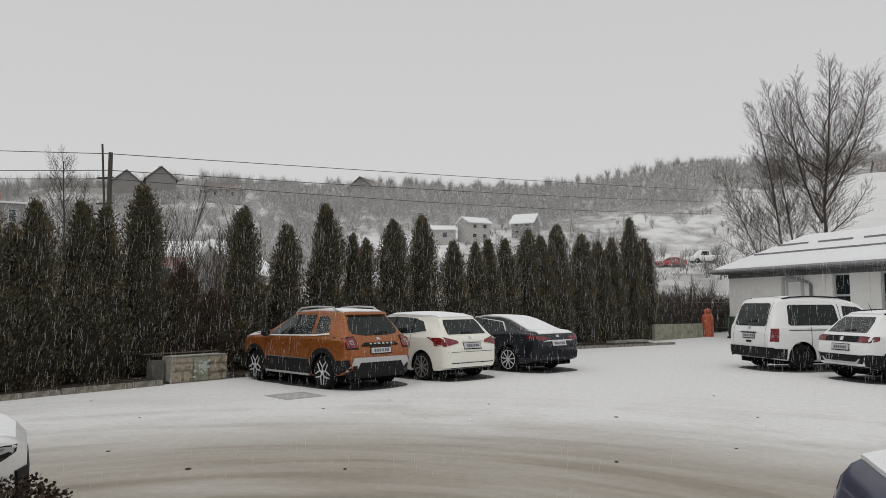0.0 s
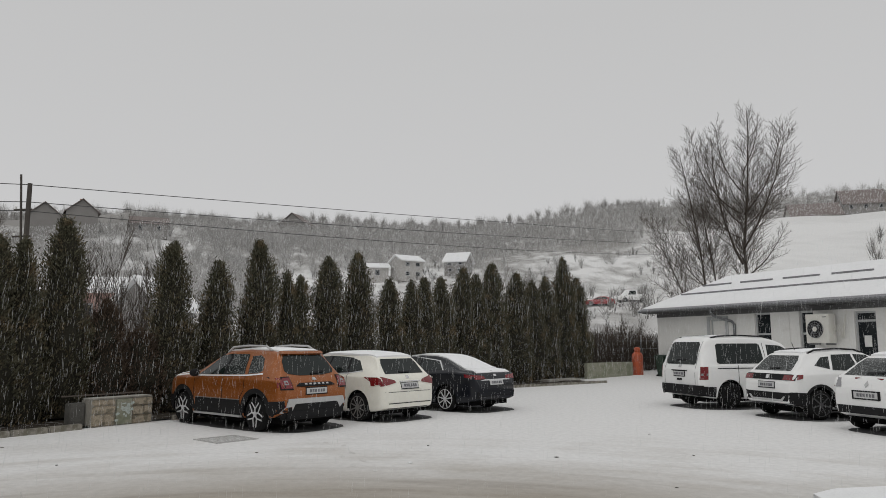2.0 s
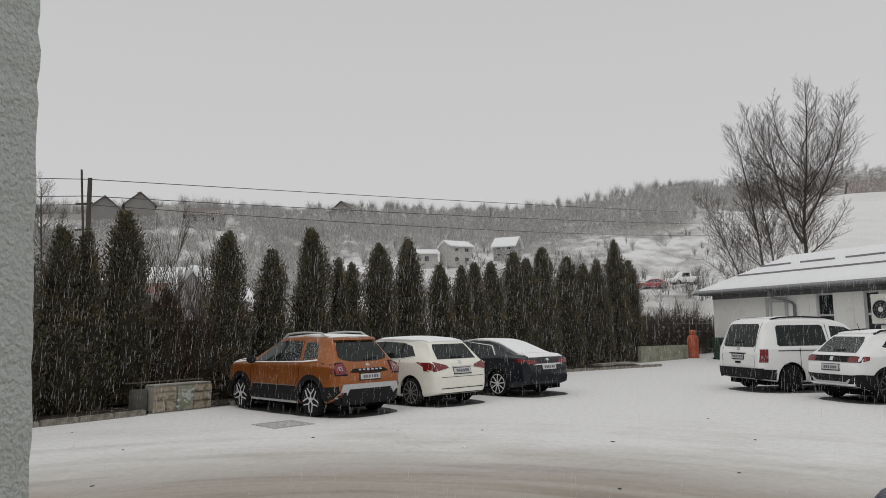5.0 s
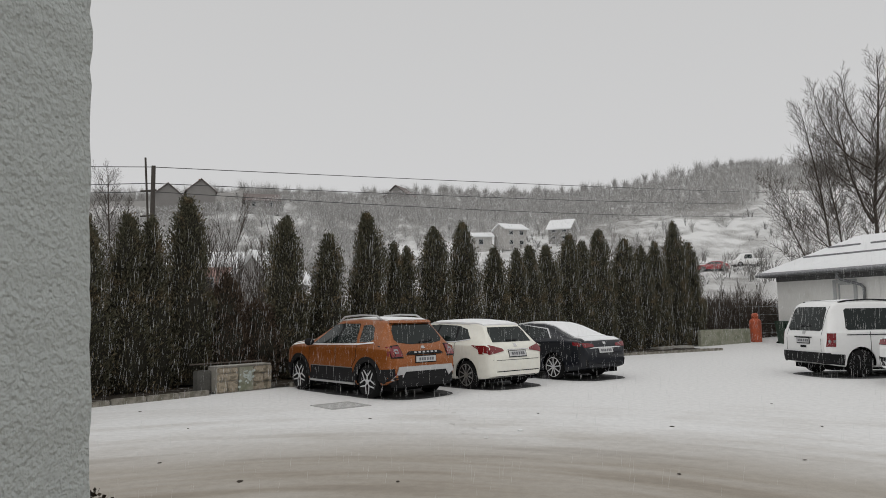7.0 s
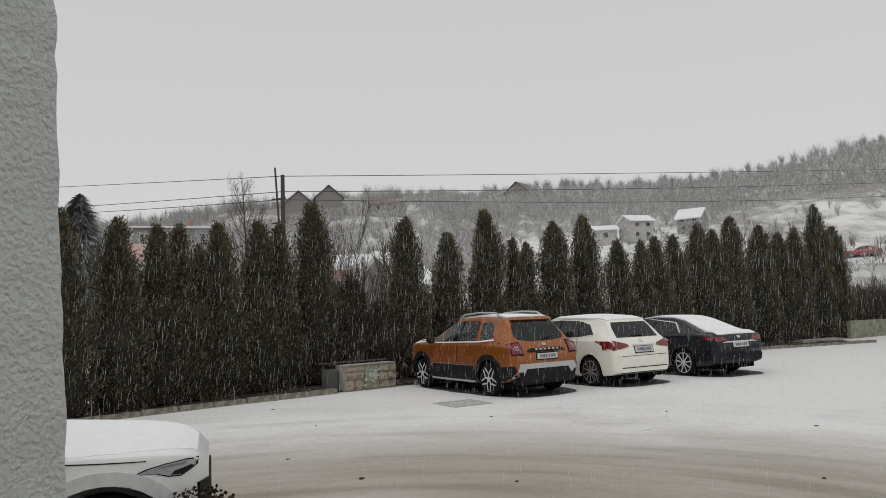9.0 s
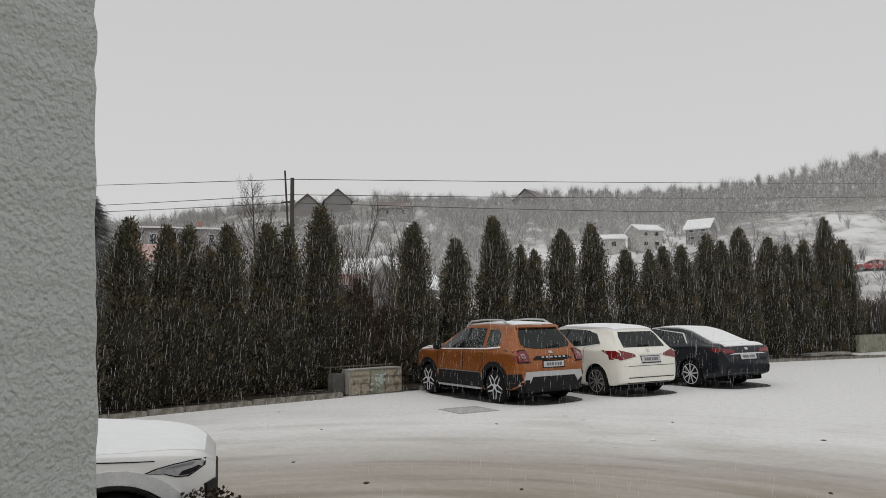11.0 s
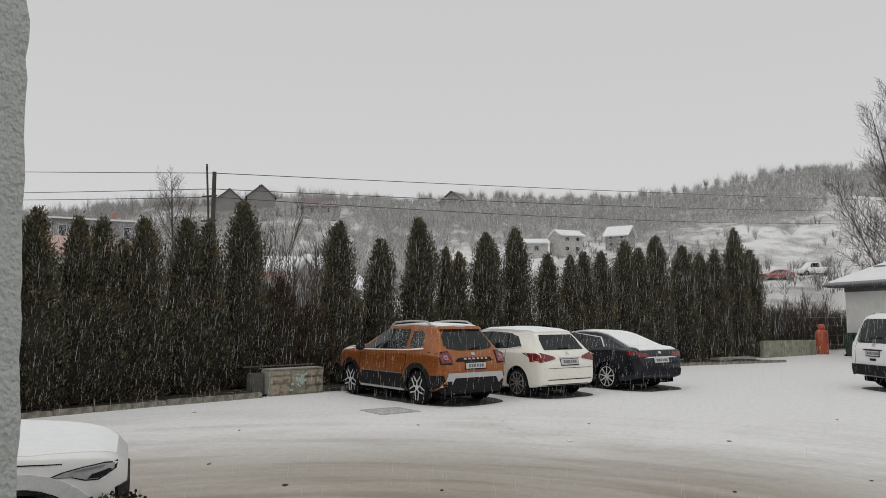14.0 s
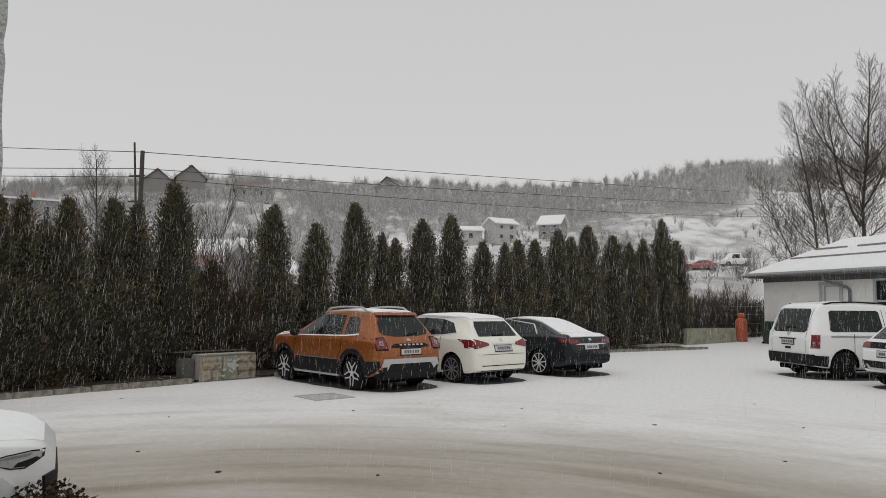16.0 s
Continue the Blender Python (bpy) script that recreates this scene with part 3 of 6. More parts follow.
            if hit is None:
                hit, nor, _, _ = self.tree.find_nearest(Vector(o) + Vector(d) * (3 - self.W / 2 if side in "LR" else 4.0))
            if nor.dot(Vector(d)) > 0:
                nor = -nor
            v.co = hit + nor * lift
        bmesh.ops.recalc_face_normals(bm, faces=bm.faces)
        want = -Vector({"L": (1, 0, 0), "R": (-1, 0, 0), "B": (0, 1, 0), "F": (0, -1, 0), "T": (0, 0, -1)}[side])
        if sum((f.normal.dot(want) * f.calc_area() for f in bm.faces)) < 0:
            bmesh.ops.reverse_faces(bm, faces=bm.faces)
        rim = [e for e in bm.edges if e.is_boundary]
        ex = bmesh.ops.extrude_edge_only(bm, edges=rim)
        for v in [g for g in ex["geom"] if isinstance(g, bmesh.types.BMVert)]:
            v.co -= want * (depth + lift)
        ob = part(name, bm, material, parent or self.root, label, False)
        if smooth:
            ob.data.polygons.foreach_set("use_smooth", [True] * len(ob.data.polygons))
            ob.data.set_sharp_from_angle(angle=radians(40))
        return ob

    def both(self, name, poly, material, **k):
        self.lay(name, poly, "L", material, **k)
        self.lay(name, poly, "R", material, **k)

    def pair(self, name, poly, side, material, **k):
        self.lay(name, poly, side, material, **k)
        self.lay(name, [(-a, b) for a, b in poly][::-1], side, material, **k)

    def plate(self, x, z, side="B", w=0.52):
        self.lay("plate_holder", [(x - w / 2 - 0.02, z - 0.078), (x + w / 2 + 0.02, z - 0.078), (x + w / 2 + 0.02, z + 0.07), (x - w / 2 - 0.02, z + 0.07)], side, BLACK, lift=0.014, cell=0.3, smooth=False)
        p = self.lay("number_plate", [(x - w / 2, z - 0.055), (x + w / 2, z - 0.055), (x + w / 2, z + 0.055), (x - w / 2, z + 0.055)], side, PLATE, lift=0.02, cell=0.3, smooth=False)
        for i, (a, b) in enumerate(((-0.19, -0.14), (-0.12, -0.075), (-0.055, -0.01), (0.025, 0.06), (0.09, 0.135), (0.155, 0.2))):
            self.lay("plate_bar", [(x + a, z - 0.03), (x + b, z - 0.03), (x + b, z + 0.03), (x + a, z + 0.03)], side, PLATE_INK, lift=0.024, cell=0.3, parent=p, smooth=False, depth=0.0)

    def seam(self, points, side="L", w=0.006):
        """Thin dark gaps of the doors."""
        for (a, b), (c, d) in zip(points, points[1:]):
            n = math.hypot(c - a, d - b)
            ox, oy = -(d - b) / n * w, (c - a) / n * w
            self.lay("panel_gap", [(a - ox, b - oy), (c - ox, d - oy), (c + ox, d + oy), (a + ox, b + oy)], side, BLACK, lift=0.004, cell=0.05, depth=0.0)

    def mirror(self, s, z, material):
        for sx in (-1, 1):
            bm = bmesh.new()
            bmesh.ops.create_uvsphere(bm, u_segments=14, v_segments=10, radius=1, matrix=Matrix.Translation((sx * (self.W / 2 + 0.07), s - self.ro, z)) @ Matrix.Diagonal((0.12, 0.07, 0.085, 1)))
            part("mirror", bm, material, self.root, "", True)

    def aerial(self, s, length=0.32):
        """A thin roof aerial that leans back."""
        hit, _, _, _ = self.tree.ray_cast(Vector((0, s - self.ro, 4)), Vector((0, 0, -1)))
        part("aerial", tube([hit, hit + Vector((0, -0.35 * length, 0.9 * length))], [0.009, 0.005], 6), BLACK, self.root)

    def handle(self, s, z, material):
        for sx in (-1, 1):
            x = sx * (self.W / 2 - 0.012)
            part("door_handle", box(min(x, x + sx * 0.03), max(x, x + sx * 0.03), s - self.ro - 0.1, s - self.ro + 0.1, z - 0.018, z + 0.018, 0.008), material, self.root)

    def arch_trim(self, y, material, width=0.06, flat=False):
        """A raised lip round a wheel opening."""
        rr = self.rw + 0.052
        for sx, side in ((-1, "L"), (1, "R")):
            inner, outer = [], []
            for k in range(19):
                a = radians(-2 + 184 * k / 18)
                s = y + self.ro
                inner.append((s + rr * math.cos(a), self.rw + 0.01 + rr * math.sin(a)))
                outer.append((s + (rr + width) * math.cos(a), self.rw + 0.01 + (rr + width) * math.sin(a)))
            bm = bmesh.new()
            prev = None
            for (a, b), (c, d) in zip(inner, outer):
                q = []
                for s_, z_ in ((a, b), (c, d)):
                    hit, nor, _, _ = self.tree.ray_cast(Vector((sx * 3, s_ - self.ro, max(z_, 0.24))), Vector((-sx, 0, 0)))
                    if hit is None:
                        hit = Vector((sx * self.W * 0.45, s_ - self.ro, z_))
                    q.append(Vector((hit.x + sx * 0.014, s_ - self.ro, z_)))
                row = [bm.verts.new(q[0] - Vector((sx * 0.05, 0, 0))), bm.verts.new(q[0]), bm.verts.new(q[1]), bm.verts.new(q[1] - Vector((sx * 0.03, 0, 0)))]
                if prev:
                    for i in range(3):
                        bm.faces.new((prev[i], prev[i + 1], row[i + 1], row[i]))
                prev = row
            bmesh.ops.recalc_face_normals(bm, faces=bm.faces)
            part("wheel_arch", bm, material, self.root)

    def rails(self, s0, s1, x, material, h=0.05):
        for sx in (-1, 1):
            pts = []
            for i in range(9):
                s = s0 + (s1 - s0) * i / 8
                hit, _, _, _ = self.tree.ray_cast(Vector((sx * x, s - self.ro, 4)), Vector((0, 0, -1)))
                lift = h * (0.1 if i in (0, 8) else 1.0)
                pts.append((sx * x, s - self.ro, hit.z + lift))
            part("roof_rail", tube(pts, [0.022] * 9, 6), material, self.root)

    def snow(self, poly, lift=0.028, label="thin layer of fresh snow"):
        self.lay("snow_cover", poly, "T", CAR_SNOW, lift=lift, cell=0.12, label=label)

    def wiper(self, x0, z0, x1, z1):
        n = math.hypot(x1 - x0, z1 - z0)
        ox, oz = -(z1 - z0) / n * 0.014, (x1 - x0) / n * 0.014
        self.lay("wiper", [(x0 - ox, z0 - oz), (x1 - ox, z1 - oz), (x1 + ox, z1 + oz), (x0 + ox, z0 + oz)], "B", BLACK, lift=0.025, cell=0.2)


def orange_suv():
    c = Car("suv", pose(-1.75, 15.58, 0, 0, 0, 44.5), ORANGE, 4.34, 1.80, 1.64, 0.82, 2.673, 0.345,
            top=((0, 0.82), (0.05, 0.98), (0.12, 1.06), (0.20, 1.14), (0.52, 1.57), (0.75, 1.615), (1.5, 1.64), (2.2, 1.60), (2.55, 1.48), (3.12, 1.16), (3.4, 1.14), (3.9, 1.09), (4.12, 1.03), (4.25, 0.93), (4.34, 0.74)),
            belt=((0, 1.02), (1.2, 1.06), (3.0, 1.02), (3.9, 0.99), (4.34, 0.85)), low=((0, 0.42), (0.3, 0.30), (0.8, 0.24), (3.6, 0.24), (4.1, 0.28), (4.34, 0.38)),
            plan=((0, 0.84), (0.05, 0.915), (0.14, 0.965), (0.35, 0.99), (0.8, 1.0), (3.5, 1.0), (4.0, 0.95), (4.22, 0.84), (4.34, 0.62)), roof_half=0.61,
            label="orange metallic compact SUV with silver roof rails and light snow", spokes=5)
    c.both("side_window", [(2.02, 1.10), (2.95, 1.08), (2.62, 1.36), (2.42, 1.49), (2.02, 1.52)], CAR_GLASS)
    c.both("side_window", [(1.25, 1.12), (1.94, 1.10), (1.94, 1.52), (1.40, 1.52)], SNOWY_GLASS)
    c.both("side_window", [(0.70, 1.20), (0.80, 1.15), (1.14, 1.13), (1.26, 1.48), (1.0, 1.50), (0.86, 1.44)], SNOWY_GLASS)
    c.both("window_snow", [(0.66, 1.12), (1.15, 1.085), (1.9, 1.07), (2.95, 1.045), (2.95, 1.065), (1.9, 1.09), (1.15, 1.11), (0.68, 1.15)], CAR_SNOW, lift=0.012, label="thin snow along the window sill")
    c.both("window_pillar", [(1.90, 1.10), (2.06, 1.10), (2.06, 1.525), (1.90, 1.525)], BLACK, lift=0.004)
    c.lay("rear_window", [(-0.58, 1.14), (-0.30, 1.10), (0.30, 1.10), (0.58, 1.14), (0.63, 1.20), (0.58, 1.38), (0.49, 1.50), (-0.49, 1.50), (-0.58, 1.38), (-0.63, 1.20)], "B", CAR_GLASS)
    c.lay("rear_spoiler", [(-0.54, 1.50), (0.54, 1.50), (0.52, 1.545), (-0.52, 1.545)], "B", ORANGE, lift=0.05)
    c.lay("windscreen", [(-0.65, 1.12), (0.65, 1.12), (0.56, 1.5), (-0.56, 1.5)], "F", CAR_GLASS)
    c.pair("lamp_surround", [(0.575, 0.835), (0.83, 0.835), (0.85, 1.075), (0.60, 1.09)], "B", BLACK, lift=0.010)
    c.pair("tail_lamp", [(0.60, 0.86), (0.82, 0.86), (0.835, 1.055), (0.62, 1.065)], "B", RED_LAMP, lift=0.018)
    c.both("tail_lamp_side", [(0.02, 0.86), (0.15, 0.88), (0.17, 1.05), (0.05, 1.06)], RED_LAMP, lift=0.014)
    c.pair("lamp_cross", [(0.675, 0.925), (0.755, 0.925), (0.76, 1.005), (0.68, 1.008)], "B", CLEAR_LAMP, lift=0.02, cell=0.05)
    c.lay("bumper_skid", [(-0.80, 0.40), (-0.64, 0.40), (-0.54, 0.565), (0.54, 0.565), (0.64, 0.40), (0.80, 0.40), (0.70, 0.665), (-0.70, 0.665)], "B", SILVER, lift=0.022)
    c.lay("bumper_lower", [(-0.78, 0.34), (0.78, 0.34), (0.80, 0.62), (-0.80, 0.62)], "B", BLACK, lift=0.012)
    c.lay("name_strip", [(-0.50, 0.895), (-0.40, 0.885), (0.40, 0.885), (0.50, 0.895), (0.40, 0.955), (-0.40, 0.955)], "B", BLACK, lift=0.018)
    for k in range(6):
        x = -0.28 + 0.11 * k
        c.lay("name_bar", [(x, 0.915), (x + 0.06, 0.915), (x + 0.06, 0.945), (x, 0.945)], "B", SILVER, lift=0.021, depth=0)
    c.lay("badge", [(-0.05, 1.0), (0.05, 1.0), (0.03, 1.05), (-0.03, 1.05)], "B", SILVER, lift=0.018)
    part("rear_valance", box(-0.76, 0.76, -0.835, -0.40, 0.25, 0.48, 0.05), BLACK, c.root)
    part("exhaust_shield", box(-0.5, 0.5, -0.7, 0.2, 0.22, 0.30, 0.02), LINER, c.root)
    c.plate(0.0, 0.80)
    c.pair("reflector", [(0.60, 0.50), (0.76, 0.50), (0.76, 0.54), (0.60, 0.54)], "B", RED_LAMP, lift=0.016)
    c.both("side_cladding", [(1.25, 0.25), (3.05, 0.25), (3.05, 0.44), (1.25, 0.44)], BLACK, lift=0.012)
    c.both("rear_cladding", [(0.03, 0.40), (0.30, 0.29), (0.46, 0.28), (0.46, 0.60), (0.03, 0.63)], BLACK, lift=0.014)
    c.both("front_cladding", [(3.88, 0.28), (4.28, 0.36), (4.30, 0.60), (3.90, 0.62)], BLACK, lift=0.014)
    c.both("side_strip", [(1.30, 0.43), (2.97, 0.43), (2.95, 0.60), (1.34, 0.60)], BLACK, lift=0.016)
    c.both("strip_highlight", [(1.34, 0.60), (2.95, 0.60), (2.95, 0.615), (1.34, 0.615)], RIM_DULL, lift=0.02)
    c.both("sill_step", [(1.3, 0.285), (3.0, 0.285), (3.0, 0.31), (1.3, 0.31)], SILVER, lift=0.05)
    for y in (0, 2.673):
        c.arch_trim(y, BLACK, 0.10)
    for side in "LR":
        c.seam([(1.98, 1.05), (1.98, 0.42)], side)
        c.seam([(1.20, 1.10), (1.22, 0.80), (1.36, 0.62)], side)
        c.seam([(3.04, 1.0), (3.06, 0.42)], side)
    c.handle(1.36, 0.93, ORANGE)
    c.handle(2.20, 0.92, ORANGE)
    c.mirror(2.92, 1.12, BLACK)
    c.rails(0.75, 2.3, 0.545, SILVER, 0.085)
    c.pair("headlamp", [(0.5, 0.82), (0.78, 0.80), (0.8, 0.94), (0.52, 0.92)], "F", CLEAR_LAMP)
    c.snow([(-0.50, 0.58), (0.50, 0.58), (0.535, 1.0), (0.535, 1.6), (0.5, 2.25), (-0.5, 2.25), (-0.535, 1.6), (-0.535, 1.0)])
    c.snow([(-0.80, 3.22), (0.80, 3.22), (0.80, 3.8), (0.72, 4.12), (-0.72, 4.12), (-0.80, 3.8)], 0.012)
    c.wiper(-0.02, 1.12, 0.34, 1.16)


def cream_hatch():
    c = Car("hatchback", pose(0.27, 17.24, 0, 0, 0, 42), CREAM, 4.36, 1.79, 1.55, 0.80, 2.70, 0.318,
            top=((0, 0.70), (0.05, 0.92), (0.12, 1.0), (0.22, 1.08), (0.52, 1.44), (0.75, 1.50), (1.6, 1.55), (2.3, 1.52), (2.75, 1.38), (3.45, 1.03), (3.7, 0.98), (4.15, 0.88), (4.36, 0.66)),
            belt=((0, 0.98), (1.2, 1.02), (3.0, 0.94), (4.36, 0.78)), low=((0, 0.32), (0.3, 0.24), (0.8, 0.2), (4.0, 0.2), (4.36, 0.28)),
            plan=((0, 0.78), (0.05, 0.88), (0.14, 0.94), (0.4, 0.985), (0.9, 1.0), (3.4, 1.0), (3.95, 0.94), (4.2, 0.82), (4.36, 0.6)), roof_half=0.60,
            label="cream-white compact hatchback with snow on its roof", spokes=10, rim=RIM_DULL)
    c.both("side_window", [(2.02, 1.03), (3.15, 0.99), (2.75, 1.30), (2.45, 1.42), (2.02, 1.44)], CAR_GLASS)
    c.both("side_window", [(1.22, 1.06), (1.95, 1.03), (1.95, 1.44), (1.35, 1.42)], CAR_GLASS)
    c.both("side_window", [(0.72, 1.13), (1.14, 1.07), (1.26, 1.40), (0.98, 1.34)], CAR_GLASS)
    c.both("window_pillar", [(1.08, 1.075), (2.1, 1.03), (2.1, 1.445), (1.22, 1.405)], BLACK, lift=0.004)
    c.both("window_trim", [(0.70, 1.105), (1.14, 1.05), (3.1, 0.975), (3.1, 0.99), (1.14, 1.068), (0.72, 1.125)], CHROME, lift=0.009)
    c.lay("rear_window", [(-0.60, 1.05), (0.60, 1.05), (0.56, 1.28), (0.50, 1.38), (-0.50, 1.38), (-0.56, 1.28)], "B", CAR_GLASS)
    c.lay("windscreen", [(-0.62, 1.05), (0.62, 1.05), (0.55, 1.42), (-0.55, 1.42)], "F", CAR_GLASS)
    c.pair("tail_lamp", [(0.40, 0.86), (0.80, 0.79), (0.87, 0.80), (0.87, 0.985), (0.76, 0.99), (0.44, 0.91)], "B", RED_LAMP, lift=0.014)
    c.both("tail_lamp_side", [(0.01, 0.80), (0.24, 0.83), (0.50, 0.98), (0.02, 0.985)], RED_LAMP, lift=0.012)
    c.lay("bumper_lower", [(-0.62, 0.30), (0.62, 0.30), (0.66, 0.42), (-0.66, 0.42)], "B", BLACK, lift=0.012)
    c.lay("bumper_gap", [(-0.74, 0.655), (0.74, 0.655), (0.74, 0.665), (-0.74, 0.665)], "B", BLACK, lift=0.004, depth=0)
    c.lay("plate_recess", [(-0.33, 0.72), (0.33, 0.72), (0.33, 0.88), (-0.33, 0.88)], "B", CREAM, lift=0.008)
    c.lay("badge", [(-0.04, 0.94), (0.04, 0.94), (0.04, 1.0), (-0.04, 1.0)], "B", CHROME, lift=0.016)
    c.lay("chrome_bar", [(-0.30, 0.87), (0.36, 0.87), (0.36, 0.89), (-0.30, 0.89)], "B", CHROME, lift=0.02)
    c.plate(0.0, 0.79)
    for side in "LR":
        c.seam([(1.98, 1.0), (1.98, 0.32)], side)
        c.seam([(1.18, 1.04), (1.20, 0.75), (1.30, 0.58)], side)
        c.seam([(3.05, 0.94), (3.08, 0.34)], side)
    c.handle(1.34, 0.88, CREAM)
    c.handle(2.2, 0.86, CREAM)
    c.mirror(2.95, 1.04, CREAM)
    c.snow([(-0.54, 0.54), (0.54, 0.54), (0.575, 1.0), (0.585, 1.6), (0.56, 2.5), (-0.56, 2.5), (-0.585, 1.6), (-0.575, 1.0)])
    c.snow([(-0.70, 3.4), (0.70, 3.4), (0.62, 4.1), (-0.62, 4.1)], 0.012)
    c.wiper(-0.16, 1.075, 0.16, 1.08)


def navy_sedan():
    c = Car("sedan", pose(2.46, 19.30, 0, 0, 0, 41), NAVY, 4.63, 1.78, 1.435, 1.0, 2.70, 0.318,
            top=((0, 0.62), (0.04, 0.86), (0.10, 0.98), (0.20, 1.045), (0.55, 1.07), (1.25, 1.34), (1.6, 1.42), (2.2, 1.435), (2.7, 1.38), (3.0, 1.25), (3.6, 0.98), (4.2, 0.86), (4.45, 0.78), (4.63, 0.6)),
            belt=((0, 0.95), (0.8, 1.0), (1.4, 0.97), (3.2, 0.90), (4.63, 0.74)), low=((0, 0.34), (0.3, 0.26), (0.8, 0.2), (4.2, 0.2), (4.63, 0.28)),
            plan=((0, 0.76), (0.05, 0.87), (0.14, 0.94), (0.4, 0.98), (0.9, 1.0), (3.6, 1.0), (4.2, 0.92), (4.45, 0.8), (4.63, 0.6)), roof_half=0.56,
            label="dark navy sedan with snow on roof, rear window and boot", spokes=9)
    c.both("side_window", [(2.12, 0.99), (3.15, 0.96), (2.85, 1.18), (2.55, 1.32), (2.12, 1.345)], CAR_GLASS)
    c.both("side_window", [(1.12, 1.05), (2.05, 1.0), (2.05, 1.345), (1.75, 1.33), (1.42, 1.24)], CAR_GLASS)
    c.both("window_pillar", [(2.0, 1.0), (2.16, 0.995), (2.16, 1.35), (2.0, 1.35)], BLACK, lift=0.004)
    c.lay("window_chrome", [(1.08, 1.03), (1.11, 1.03), (1.43, 1.26), (2.4, 1.36), (2.4, 1.375), (1.40, 1.28)], "L", CHROME, lift=0.012)
    c.lay("rear_window", [(-0.56, 0.62), (0.56, 0.62), (0.48, 1.28), (-0.48, 1.28)], "T", CAR_GLASS)
    c.lay("windscreen", [(-0.6, 1.0), (0.6, 1.0), (0.52, 1.34), (-0.52, 1.34)], "F", CAR_GLASS)
    c.pair("tail_lamp", [(0.40, 0.83), (0.76, 0.82), (0.80, 0.94), (0.44, 0.90)], "B", RED_LAMP, lift=0.014)
    c.both("tail_lamp_side", [(0.05, 0.83), (0.34, 0.88), (0.36, 0.95), (0.08, 0.94)], RED_LAMP, lift=0.012)
    c.lay("chrome_bar", [(-0.62, 0.79), (0.62, 0.79), (0.44, 0.82), (-0.44, 0.82)], "B", CHROME, lift=0.018)
    c.plate(0.0, 0.735)
    c.lay("badge", [(-0.05, 0.89), (0.05, 0.89), (0.05, 0.94), (-0.05, 0.94)], "B", CHROME, lift=0.016)
    c.lay("bumper_lower", [(-0.6, 0.32), (0.6, 0.32), (0.6, 0.42), (-0.6, 0.42)], "B", BLACK, lift=0.012)
    c.pair("bumper_fin", [(0.66, 0.36), (0.72, 0.36), (0.72, 0.52), (0.68, 0.52)], "B", BLACK, lift=0.02)
    for side in "LR":
        c.seam([(2.08, 0.97), (2.08, 0.32)], side)
        c.seam([(3.12, 0.92), (3.14, 0.34)], side)
    c.handle(1.5, 0.86, CHROME)
    c.handle(2.3, 0.85, CHROME)
    c.mirror(3.0, 1.0, NAVY)
    c.snow([(-0.60, 0.50), (0.60, 0.50), (0.54, 1.0), (0.49, 1.34), (-0.49, 1.34), (-0.54, 1.0)])
    c.snow([(-0.50, 1.33), (0.50, 1.33), (0.49, 2.6), (-0.49, 2.6)])
    c.snow([(-0.66, 0.13), (0.66, 0.13), (0.64, 0.51), (-0.64, 0.51)], 0.012)
    c.snow([(-0.68, 3.6), (0.68, 3.6), (0.6, 4.3), (-0.6, 4.3)], 0.012)


